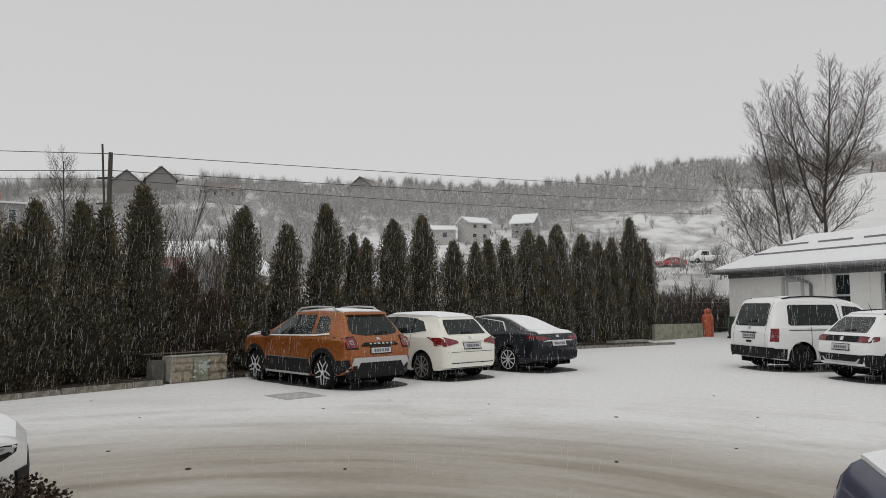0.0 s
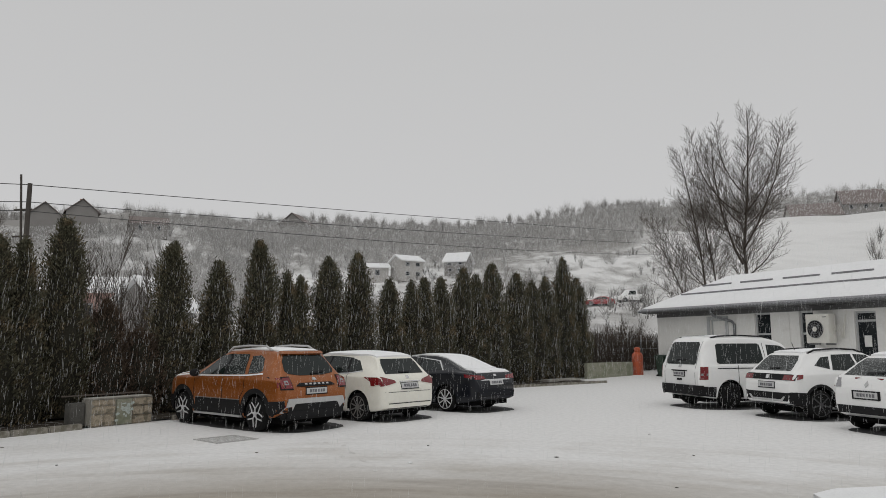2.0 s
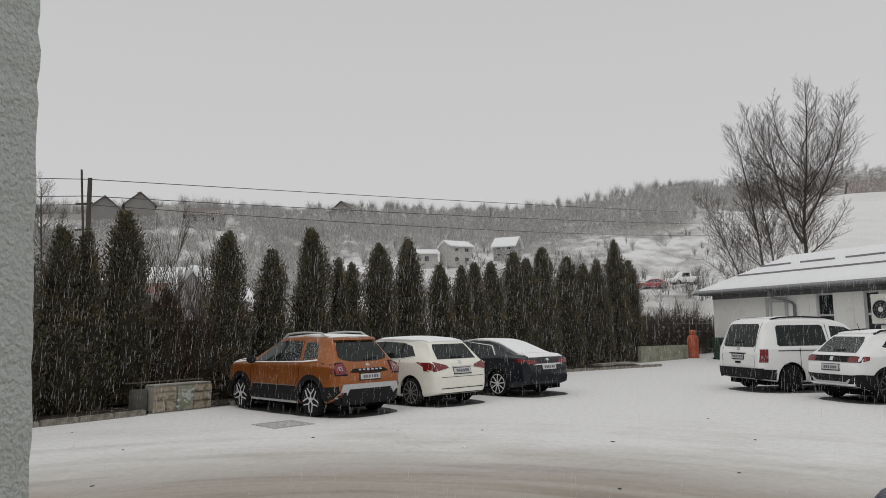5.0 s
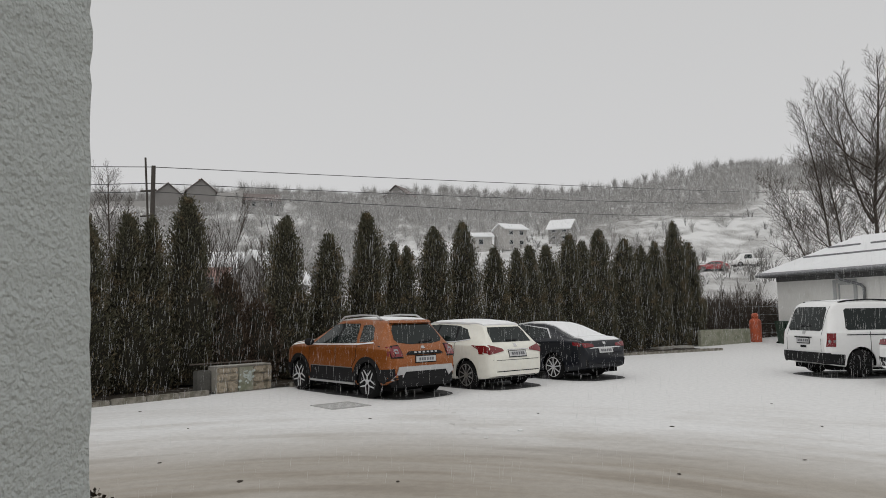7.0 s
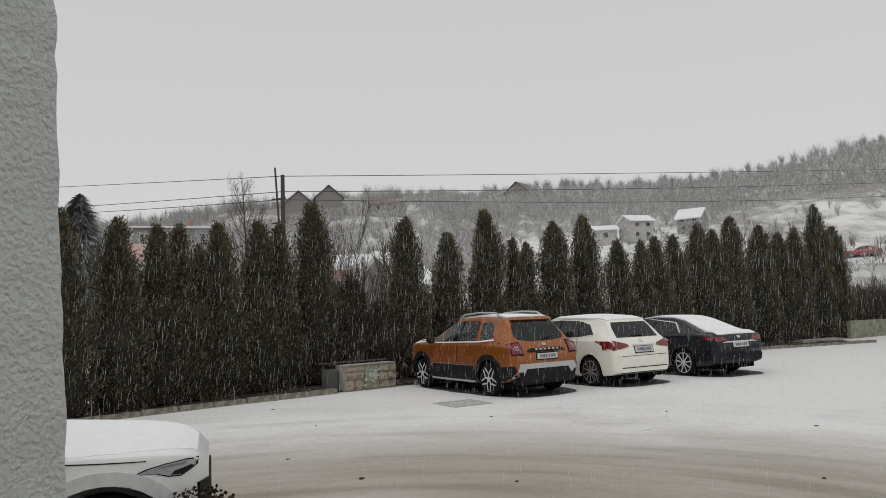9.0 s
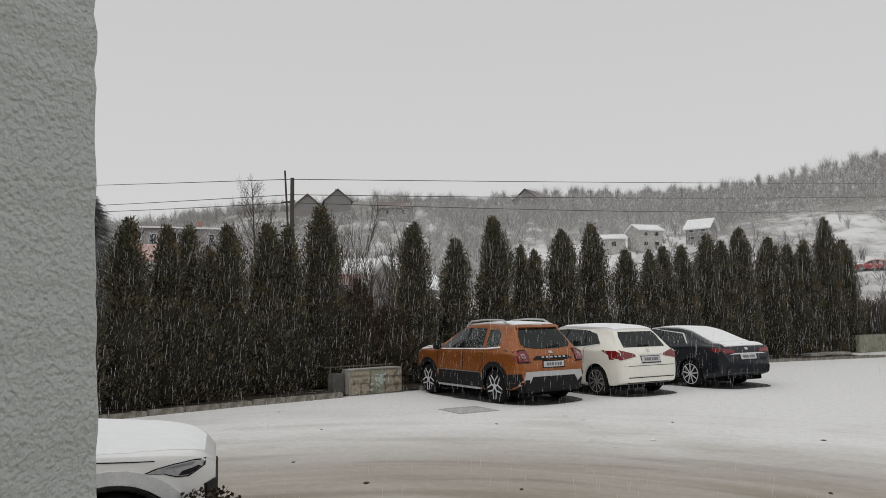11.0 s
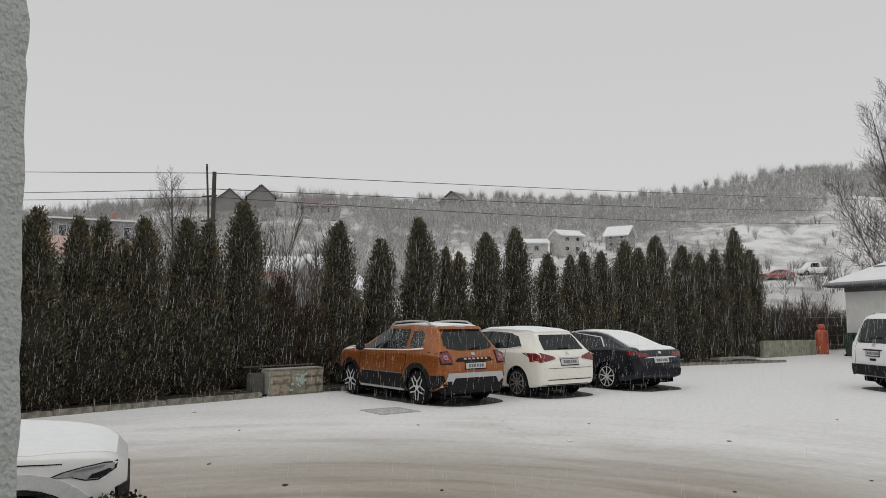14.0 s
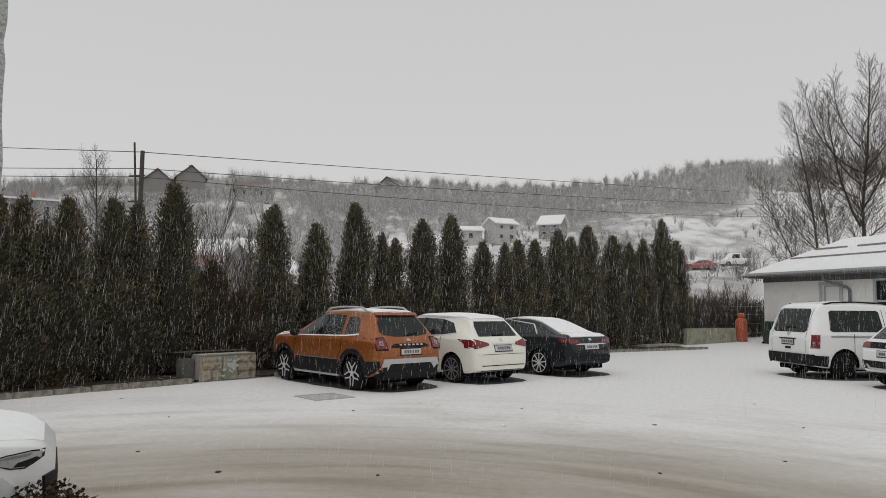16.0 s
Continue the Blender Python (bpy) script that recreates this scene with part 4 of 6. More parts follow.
def white_van():
    c = Car("van", pose(9.14, 19.37, 0, 0, 0, -79) @ Matrix.Scale(1.06, 4), WHITE, 4.41, 1.79, 1.80, 0.85, 2.68, 0.325,
            top=((0, 0.88), (0.03, 1.05), (0.08, 1.15), (0.16, 1.45), (0.28, 1.70), (0.45, 1.77), (1.3, 1.80), (2.2, 1.76), (2.6, 1.64), (3.3, 1.12), (3.6, 1.06), (4.1, 0.98), (4.28, 0.88), (4.41, 0.62)),
            belt=((0, 1.08), (1.2, 1.10), (3.0, 1.04), (4.41, 0.8)), low=((0, 0.34), (0.3, 0.27), (0.8, 0.22), (4.1, 0.22), (4.41, 0.3)),
            plan=((0, 0.85), (0.04, 0.92), (0.12, 0.965), (0.3, 0.99), (0.7, 1.0), (3.5, 1.0), (4.05, 0.94), (4.28, 0.84), (4.41, 0.62)), roof_half=0.70,
            label="white passenger van with black bumper and roof rails", spokes=7, rim=RIM_DARK)
    c.both("side_window", [(0.50, 1.14), (0.56, 1.10), (1.83, 1.10), (1.89, 1.14), (1.87, 1.56), (1.81, 1.60), (0.62, 1.60), (0.56, 1.56)], CAR_GLASS)
    c.both("side_window", [(2.02, 1.09), (3.2, 1.06), (2.78, 1.42), (2.50, 1.54), (2.08, 1.57)], CAR_GLASS)
    c.lay("rear_window", [(-0.57, 1.08), (0.57, 1.08), (0.63, 1.13), (0.59, 1.58), (0.52, 1.64), (-0.52, 1.64), (-0.59, 1.58), (-0.63, 1.13)], "B", CAR_GLASS)
    c.lay("windscreen", [(-0.66, 1.12), (0.66, 1.12), (0.6, 1.6), (-0.6, 1.6)], "F", CAR_GLASS)
    c.both("tail_lamp_side", [(0.03, 0.72), (0.21, 0.72), (0.23, 1.03), (0.06, 1.03)], RED_LAMP, lift=0.014)
    c.both("lamp_band", [(0.06, 0.82), (0.2, 0.82), (0.21, 0.87), (0.06, 0.87)], CLEAR_LAMP, lift=0.019)
    c.lay("bumper", [(-0.80, 0.34), (0.80, 0.34), (0.83, 0.58), (-0.83, 0.58)], "B", BLACK, lift=0.04)
    c.both("bumper_side", [(0.03, 0.34), (0.42, 0.30), (0.42, 0.54), (0.03, 0.56)], BLACK, lift=0.02)
    c.lay("tailgate_handle", [(-0.10, 0.68), (0.10, 0.68), (0.10, 0.73), (-0.10, 0.73)], "B", BLACK, lift=0.016)
    c.lay("badge", [(-0.05, 1.0), (0.05, 1.0), (0.05, 1.08), (-0.05, 1.08)], "B", SILVER, lift=0.016)
    c.lay("plate_strip", [(-0.32, 0.915), (0.32, 0.915), (0.32, 0.94), (-0.32, 0.94)], "B", BLACK, lift=0.018)
    c.plate(0.0, 0.85, w=0.44)
    c.pair("panel_gap", [(0.64, 0.6), (0.648, 0.6), (0.648, 1.66), (0.64, 1.66)], "B", BLACK, lift=0.003, depth=0)
    c.both("slide_rail", [(0.5, 0.98), (1.95, 0.98), (1.95, 1.0), (0.5, 1.0)], BLACK, lift=0.008)
    for side in "LR":
        c.seam([(1.96, 1.62), (1.96, 0.34)], side)
        c.seam([(1.10, 1.06), (1.10, 0.60)], side)
        c.seam([(3.2, 1.05), (3.2, 0.34)], side)
    c.both("side_strip", [(1.75, 0.66), (2.4, 0.66), (2.4, 0.70), (1.75, 0.70)], BLACK, lift=0.016)
    c.handle(2.25, 0.95, BLACK)
    c.handle(2.62, 0.95, BLACK)
    c.mirror(3.05, 1.12, BLACK)
    c.rails(0.5, 2.3, 0.64, BLACK, 0.035)
    c.snow([(-0.56, 0.5), (0.56, 0.5), (0.58, 2.3), (-0.58, 2.3)])
    c.snow([(-0.70, 3.5), (0.70, 3.5), (0.62, 4.1), (-0.62, 4.1)], 0.012)
    c.wiper(-0.18, 1.18, 0.22, 1.2)


def white_crossover():
    c = Car("crossover", pose(9.78, 16.37, 0, 0, 0, -80), WHITE, 4.11, 1.76, 1.56, 0.72, 2.55, 0.335,
            top=((0, 0.74), (0.04, 0.94), (0.10, 1.03), (0.22, 1.12), (0.58, 1.47), (0.8, 1.52), (1.5, 1.56), (2.2, 1.52), (2.55, 1.40), (3.15, 1.08), (3.4, 1.04), (3.9, 0.94), (4.02, 0.84), (4.11, 0.62)),
            belt=((0, 1.0), (1.0, 1.05), (2.8, 0.98), (4.11, 0.8)), low=((0, 0.38), (0.3, 0.28), (0.7, 0.22), (3.8, 0.22), (4.11, 0.32)),
            plan=((0, 0.80), (0.05, 0.89), (0.14, 0.95), (0.4, 0.985), (0.8, 1.0), (3.2, 1.0), (3.8, 0.94), (4.0, 0.82), (4.11, 0.62)), roof_half=0.60,
            label="white small crossover with black lamp band, roof rails and snow", spokes=7, rim=RIM_BLACK)
    c.both("side_window", [(1.92, 1.07), (2.85, 1.04), (2.5, 1.32), (2.3, 1.43), (1.92, 1.45)], CAR_GLASS)
    c.both("side_window", [(1.12, 1.10), (1.85, 1.07), (1.85, 1.45), (1.3, 1.44)], CAR_GLASS)
    c.both("side_window", [(0.70, 1.20), (1.05, 1.12), (1.2, 1.40), (0.98, 1.38)], CAR_GLASS)
    c.lay("rear_window", [(-0.60, 1.08), (0.60, 1.08), (0.55, 1.32), (0.47, 1.42), (-0.47, 1.42), (-0.55, 1.32)], "B", SNOWY_GLASS)
    c.lay("windscreen", [(-0.62, 1.08), (0.62, 1.08), (0.54, 1.42), (-0.54, 1.42)], "F", CAR_GLASS)
    c.lay("lamp_band", [(-0.80, 0.875), (0.80, 0.875), (0.82, 0.99), (0.70, 1.005), (-0.70, 1.005), (-0.82, 0.99)], "B", BLACK, lift=0.012)
    c.pair("tail_lamp", [(0.50, 0.88), (0.76, 0.88), (0.78, 0.98), (0.52, 0.99)], "B", RED_LAMP, lift=0.018)
    c.both("tail_lamp_side", [(0.06, 0.87), (0.28, 0.92), (0.30, 1.0), (0.1, 1.0)], RED_LAMP, lift=0.012)
    c.lay("badge", [(-0.05, 0.90), (0.05, 0.90), (0.05, 0.98), (-0.05, 0.98)], "B", CHROME, lift=0.018)
    c.lay("bumper_lower", [(-0.74, 0.32), (0.74, 0.32), (0.82, 0.40), (0.82, 0.62), (0.60, 0.60), (-0.60, 0.60), (-0.82, 0.62), (-0.82, 0.40)], "B", BLACK, lift=0.014)
    c.both("rear_cladding", [(0.03, 0.38), (0.30, 0.29), (0.42, 0.29), (0.42, 0.60), (0.03, 0.62)], BLACK, lift=0.012)
    c.lay("bumper_skid", [(-0.5, 0.40), (0.5, 0.40), (0.6, 0.52), (0.55, 0.52), (0.46, 0.45), (-0.46, 0.45), (-0.55, 0.52), (-0.6, 0.52)], "B", SILVER, lift=0.02)
    c.plate(0.0, 0.76)
    c.both("side_cladding", [(1.1, 0.25), (2.9, 0.25), (2.9, 0.38), (1.1, 0.38)], BLACK, lift=0.012)
    for y in (0, 2.55):
        c.arch_trim(y, BLACK, 0.06)
    for side in "LR":
        c.seam([(1.88, 1.04), (1.88, 0.4)], side)
        c.seam([(2.9, 0.98), (2.92, 0.4)], side)
    c.handle(1.35, 0.92, WHITE)
    c.handle(2.1, 0.91, WHITE)
    c.mirror(2.75, 1.08, WHITE)
    c.rails(0.7, 2.2, 0.55, BLACK, 0.05)
    c.snow([(-0.48, 0.66), (0.48, 0.66), (0.5, 1.4), (0.46, 2.2), (-0.46, 2.2), (-0.5, 1.4)])
    c.snow([(-0.70, 3.2), (0.70, 3.2), (0.62, 3.85), (-0.62, 3.85)], 0.012)
    c.aerial(0.85, 0.22)
    c.wiper(-0.1, 1.12, 0.22, 1.13)


def white_small_hatch():
    c = Car("hatchback", pose(9.99, 13.26, 0, 0, 0, -80) @ Matrix.Scale(1.06, 4), WHITE, 4.03, 1.73, 1.47, 0.64, 2.59, 0.315,
            top=((0, 0.72), (0.04, 0.92), (0.10, 1.0), (0.22, 1.08), (0.60, 1.36), (0.85, 1.43), (1.5, 1.47), (2.2, 1.43), (2.6, 1.30), (3.2, 1.0), (3.5, 0.95), (3.85, 0.85), (4.03, 0.62)),
            belt=((0, 0.96), (1.0, 1.0), (2.8, 0.92), (4.03, 0.76)), low=((0, 0.34), (0.3, 0.25), (0.7, 0.2), (3.7, 0.2), (4.03, 0.28)),
            plan=((0, 0.80), (0.05, 0.89), (0.14, 0.95), (0.4, 0.985), (0.8, 1.0), (3.2, 1.0), (3.75, 0.93), (3.95, 0.8), (4.03, 0.62)), roof_half=0.57,
            label="white small hatchback with snow-covered rear window", spokes=8)
    c.both("side_window", [(1.85, 1.01), (2.85, 0.97), (2.5, 1.24), (2.3, 1.34), (1.85, 1.36)], CAR_GLASS)
    c.both("side_window", [(1.0, 1.06), (1.78, 1.01), (1.78, 1.36), (1.25, 1.34)], CAR_GLASS)
    c.lay("rear_window", [(-0.60, 1.02), (0.60, 1.02), (0.54, 1.24), (0.48, 1.33), (-0.48, 1.33), (-0.54, 1.24)], "B", SNOWY_GLASS)
    c.lay("windscreen", [(-0.60, 1.0), (0.60, 1.0), (0.52, 1.34), (-0.52, 1.34)], "F", CAR_GLASS)
    c.pair("tail_lamp", [(0.56, 0.80), (0.78, 0.80), (0.82, 0.98), (0.62, 0.96)], "B", CLEAR_LAMP, lift=0.014)
    c.both("tail_lamp_side", [(0.05, 0.80), (0.22, 0.84), (0.3, 0.98), (0.1, 0.98)], RED_LAMP, lift=0.012)
    c.lay("badge", [(-0.04, 0.86), (0, 0.81), (0.04, 0.86), (0, 0.93)], "B", SILVER, lift=0.016)
    c.lay("bumper_lower", [(-0.7, 0.34), (0.7, 0.34), (0.74, 0.48), (-0.74, 0.48)], "B", BLACK, lift=0.014)
    c.lay("plate_recess", [(-0.31, 0.60), (0.31, 0.60), (0.31, 0.76), (-0.31, 0.76)], "B", BLACK, lift=0.01)
    c.plate(0.0, 0.68)
    for side in "LR":
        c.seam([(1.82, 1.0), (1.82, 0.32)], side)
        c.seam([(2.88, 0.92), (2.9, 0.34)], side)
    c.handle(1.3, 0.88, WHITE)
    c.handle(2.05, 0.86, WHITE)
    c.mirror(2.72, 1.02, WHITE)
    c.snow([(-0.48, 0.68), (0.48, 0.68), (0.5, 1.4), (0.46, 2.25), (-0.46, 2.25), (-0.5, 1.4)])
    c.snow([(-0.66, 3.25), (0.66, 3.25), (0.58, 3.8), (-0.58, 3.8)], 0.012)
    c.aerial(0.95, 0.45)
    c.wiper(-0.1, 1.05, 0.24, 1.07)


def white_large_suv():
    # only its nose shows past the pier
    L, ro, wb = 4.95, 1.08, 3.28
    head = -60.0
    fx, fy = -math.sin(radians(head)), math.cos(radians(head))
    nose = (-2.79, 4.86)
    d = L - ro
    c = Car("large_suv", pose(nose[0] - fx * d, nose[1] - fy * d, 0, 0, 0, head), WHITE, L, 1.80, 1.75, ro, wb, 0.375,
            top=((0, 0.8), (0.05, 1.0), (0.2, 1.15), (0.5, 1.6), (0.8, 1.70), (2.0, 1.75), (2.7, 1.68), (3.0, 1.52), (3.6, 1.06), (3.9, 1.03), (4.3, 1.0), (4.5, 0.985), (4.65, 0.968), (4.78, 0.945), (4.87, 0.915), (4.92, 0.875), (4.95, 0.81)),
            belt=((0, 1.05), (2.0, 1.08), (3.6, 1.025), (4.4, 0.972), (4.65, 0.945), (4.78, 0.925), (4.88, 0.90), (4.95, 0.79)), low=((0, 0.4), (0.4, 0.28), (1.0, 0.24), (4.3, 0.24), (4.7, 0.26), (4.95, 0.34)),
            plan=((0, 0.80), (0.05, 0.9), (0.2, 0.96), (0.6, 1.0), (4.0, 1.0), (4.35, 0.975), (4.55, 0.925), (4.70, 0.85), (4.82, 0.74), (4.90, 0.60), (4.95, 0.40)), roof_half=0.64,
            label="white large SUV with slim dark headlamp, parked by the house", spokes=5)
    lamp = ((4.53, 0.850), (4.60, 0.873), (4.70, 0.888), (4.82, 0.890), (4.89, 0.872), (4.885, 0.835), (4.79, 0.795), (4.72, 0.806), (4.65, 0.836))
    mx, mz = sum(p[0] for p in lamp) / 9, sum(p[1] for p in lamp) / 9
    c.body.data.set_sharp_from_angle(angle=radians(75))
    c.both("headlamp", list(lamp), BLACK, lift=0.003, cell=0.03, depth=0.004)
    c.both("lamp_glass", [(mx + (a - mx) * 0.90, mz + (b - mz) * 0.84) for a, b in lamp], LAMP_GREY, lift=0.005, cell=0.03, depth=0.004)
    c.both("lamp_lens", [(4.66, 0.868), (4.74, 0.862), (4.81, 0.862), (4.82, 0.876), (4.72, 0.878)], RIM_GREY, lift=0.008, cell=0.03, depth=0.004)
    c.both("lamp_lens", [(4.73, 0.816), (4.79, 0.808), (4.86, 0.836), (4.84, 0.848), (4.75, 0.836)], BLACK, lift=0.008, cell=0.03, depth=0.004)
    c.lay("snow_cover", [(-0.80, 3.75), (0.80, 3.75), (0.81, 4.2), (0.76, 4.45), (0.68, 4.62), (0.56, 4.78), (0.38, 4.88), (-0.38, 4.88), (-0.56, 4.78), (-0.68, 4.62), (-0.76, 4.45), (-0.81, 4.2)], "T", CAR_SNOW, lift=0.003, cell=0.06, label="thin layer of fresh snow", depth=0.0)
    c.lay("grille", [(-0.52, 0.46), (0.52, 0.46), (0.56, 0.72), (-0.56, 0.72)], "F", BLACK, lift=0.016)
    c.pair("bumper_vent", [(0.60, 0.38), (0.74, 0.40), (0.74, 0.56), (0.64, 0.54)], "F", BLACK, lift=0.014)
    c.lay("windscreen", [(-0.7, 1.16), (0.7, 1.16), (0.6, 1.58), (-0.6, 1.58)], "F", CAR_GLASS)
    c.both("side_window", [(1.0, 1.13), (3.3, 1.07), (2.9, 1.44), (2.6, 1.56), (1.2, 1.58)], CAR_GLASS)
    for y in (0, wb):
        c.arch_trim(y, ARCH_GREY, 0.08)
    for side in "LR":
        c.seam([(3.5, 0.985), (4.1, 0.955), (4.45, 0.93), (4.6, 0.918)], side, 0.0025)
        c.seam([(3.42, 0.98), (3.42, 0.4)], side, 0.004)
    c.mirror(3.1, 1.16, WHITE)
    c.snow([(-0.56, 0.7), (0.56, 0.7), (0.56, 2.6), (-0.56, 2.6)])


def blue_car():
    # the front corner of a dark blue car beside the doorway
    head = 72.0
    L, ro = 4.1, 0.7
    fx, fy = -math.sin(radians(head)), math.cos(radians(head))
    nose = (2.0, 3.25)
    c = Car("hatchback", pose(nose[0] - fx * (L - ro), nose[1] - fy * (L - ro), 0, 0, 0, head), BLUE, L, 1.74, 1.46, ro, 2.55, 0.315,
            top=((0, 0.7), (0.05, 0.95), (0.2, 1.06), (0.6, 1.38), (1.4, 1.46), (2.2, 1.42), (2.6, 1.28), (3.1, 1.02), (3.4, 0.96), (3.8, 0.925), (3.98, 0.89), (4.06, 0.81), (4.1, 0.62)),
            belt=((0, 0.96), (1.0, 1.0), (2.8, 0.93), (3.9, 0.88), (4.1, 0.74)), low=((0, 0.34), (0.3, 0.25), (0.7, 0.2), (3.7, 0.2), (4.1, 0.28)),
            plan=((0, 0.8), (0.05, 0.89), (0.2, 0.96), (0.8, 1.0), (3.3, 1.0), (3.75, 0.93), (3.98, 0.8), (4.1, 0.6)), roof_half=0.57,
            label="dark blue car with snow on its bonnet beside the doorway", spokes=7)
    c.both("side_window", [(1.0, 1.04), (2.85, 0.98), (2.45, 1.28), (1.25, 1.34)], CAR_GLASS)
    c.lay("windscreen", [(-0.6, 1.05), (0.6, 1.05), (0.52, 1.36), (-0.52, 1.36)], "F", CAR_GLASS)
    c.pair("headlamp", [(0.45, 0.62), (0.72, 0.62), (0.74, 0.76), (0.5, 0.72)], "F", CLEAR_LAMP)
    c.mirror(2.75, 1.02, BLUE)
    c.snow([(-0.76, 3.1), (0.76, 3.1), (0.74, 3.62), (0.60, 3.92), (-0.60, 3.92), (-0.74, 3.62)], 0.025)
    c.snow([(-0.5, 0.66), (0.5, 0.66), (0.5, 2.25), (-0.5, 2.25)])


orange_suv()
cream_hatch()
navy_sedan()
white_van()
white_crossover()
white_small_hatch()
white_large_suv()
blue_car()

# ---- low white building beside the yard ----
EAVE0 = Vector((13.2, 35.0, 0))
BA = Vector((0.33, -0.944, 0)).normalized()      # along the front, towards the house
BN = Vector((0.944, 0.33, 0)).normalized()       # from the front into the building
B_LEN, B_DEEP, EAVE_Z, RIDGE_Z = 21.0, 5.9, 3.30, 4.82
BM = Matrix(((BA.x, BN.x, 0, EAVE0.x), (BA.y, BN.y, 0, EAVE0.y), (0, 0, 1, 0), (0, 0, 0, 1)))   # x along, y in, z up


def annex():
    root = empty("annex_building", BM)
    tagged(root, "low white rendered building with snow-covered hipped roof", "building")
    u0, u1, v0, v1, top = 0.55, B_LEN - 0.55, 0.55, B_DEEP - 0.55, 3.12
    th = 0.25
    holes = [(3.45, 4.35, 1.75, 2.72), (5.93, 6.74, 1.0, 2.92), (8.10, 8.74, 1.0, 2.92), (10.42, 11.25, 0.02, 2.82), (13.0, 13.9, 1.0, 2.9)]
    holes = [(a + u0, b + u0, c, d) for a, b, c, d in holes]
    bm = bmesh.new()
    x = u0
    for a, b, c, d in holes:
        box(x, a, v0, v0 + th, -0.02, top, 0, bm)
        if c > 0.1:
            box(a, b, v0, v0 + th, -0.02, c, 0, bm)
        box(a, b, v0, v0 + th, d, top, 0, bm)
        x = b
    box(x, u1, v0, v0 + th, -0.02, top, 0, bm)
    bmesh.ops.remove_doubles(bm, verts=bm.verts, dist=0.0005)
    part("wall", bm, WALL_WHITE, root)
    part("wall", box(u0, u0 + th, v0 + th, v1, -0.02, top), WALL_WHITE, root)
    part("wall", box(u1 - th, u1, v0 + th, v1, -0.02, top), WALL_WHITE, root)
    part("wall", box(u0 + th, u1 - th, v1 - th, v1, -0.02, top), WALL_WHITE, root)
    part("inner_floor", box(u0 + th, u1 - th, v0 + th, v1 - th, -0.02, 0.02), CONCRETE, root)
    for i, (a, b, c, d) in enumerate(holes):
        door = c < 0.1
        w = empty("door" if door else "window")
        w.parent = root
        fr = bmesh.new()
        f = 0.07
        for q in ((a, a + f, c, d), (b - f, b, c, d), (a + f, b - f, d - f, d), (a + f, b - f, c, c + f)):
            box(q[0], q[1], v0 + 0.08, v0 + 0.15, q[2], q[3], 0.006, fr)
        mid = 2.48 if door else (2.05 if c < 1.5 else None)
        if mid:
            box(a + f, b - f, v0 + 0.085, v0 + 0.145, mid - 0.04, mid + 0.04, 0.006, fr)
        part("window_frame", fr, FRAME_GREY, w)
        if i == 0:
            part("blind", box(a + f, b - f, v0 + 0.11, v0 + 0.13, c + f, d - f), WALL_WHITE, w, "white closed blind")
            bmm = bmesh.new()
            for q in ((a - 0.16, a, c, d + 0.14), (b, b + 0.16, c, d + 0.14), (a, b, d, d + 0.14)):
                box(q[0], q[1], v0 - 0.05, v0 - 0.004, q[2], q[3], 0.008, bmm)
            part("surround", bmm, FRAME_GREY, w, "grey window surround")
        else:
            part("pane", box(a + f, b - f, v0 + 0.11, v0 + 0.12, c + f, d - f), DARK_GLASS, w)
        if door:
            part("paper_notice", box(a + 0.28, a + 0.55, v0 + 0.098, v0 + 0.106, 1.55, 1.95), PAPER, w, "white paper notice")
            part("door_handle", box(b - 0.16, b - 0.13, v0 + 0.03, v0 + 0.08, 1.0, 1.15, 0.008), CHROME, w)
        else:
            part("sill", box(a - 0.05, b + 0.05, v0 - 0.05, v0 + 0.08, c - 0.05, c - 0.004, 0.008), FRAME_GREY, w)
    # flat side posts between the openings
    for a in (5.5, 7.55, 10.1):
        part("pilaster", box(u0 + a - 0.1, u0 + a + 0.1, v0 - 0.02, v0 - 0.003, -0.02, top - 0.02, 0.006), WALL_WHITE, root)
    # soffit, painted eave shade, fascia, roof body, corrugated edge, snow
    part("soffit", box(0.04, B_LEN - 0.04, 0.04, B_DEEP - 0.04, top + 0.004, top + 0.05), SOFFIT_SHADE, root)
    # dark strip along the wall top, standing for the eave's shadow
    part("eave_shade_strip", box(u0, u1, v0 - 0.035, v0 - 0.004, top - 0.2, top), SOFFIT_SHADE, root)
    part("fascia", box(0.02, B_LEN, 0.0, 0.035, top + 0.03, EAVE_Z - 0.02, 0.005), GUTTER, root)
    part("fascia", box(-0.02, 0.015, 0.0, B_DEEP, top + 0.03, EAVE_Z - 0.02, 0.005), GUTTER, root)

    def hip(lift, inset, z_extra=0.0):
        h, r = B_DEEP / 2, RIDGE_Z + lift
        e = EAVE_Z + lift
        pts = [(inset, inset, e), (B_LEN - inset, inset, e), (B_LEN - inset, B_DEEP - inset, e), (inset, B_DEEP - inset, e), (h, h, r), (B_LEN - h, h, r)]
        return pts
    bm = bmesh.new()
    lo = [bm.verts.new(p) for p in hip(-0.03, -0.08)]
    for f in ((0, 1, 5, 4), (1, 2, 5), (2, 3, 4, 5), (3, 0, 4), (3, 2, 1, 0)):
        bm.faces.new([lo[i] for i in f])
    part("roof", bm, ROOF_SHEET, root)
    bm = bmesh.new()
    for i in range(int(B_LEN / 0.18)):
        u = -0.05 + 0.18 * i
        bmesh.ops.create_cone(bm, cap_ends=True, segments=8, radius1=0.055, radius2=0.055, depth=0.34, matrix=Matrix.Translation((u, 0.04, EAVE_Z - 0.005)) @ pose(0, 0, 0, 90 + 27, 0, 0) @ Matrix.Diagonal((1, 0.55, 1, 1)))
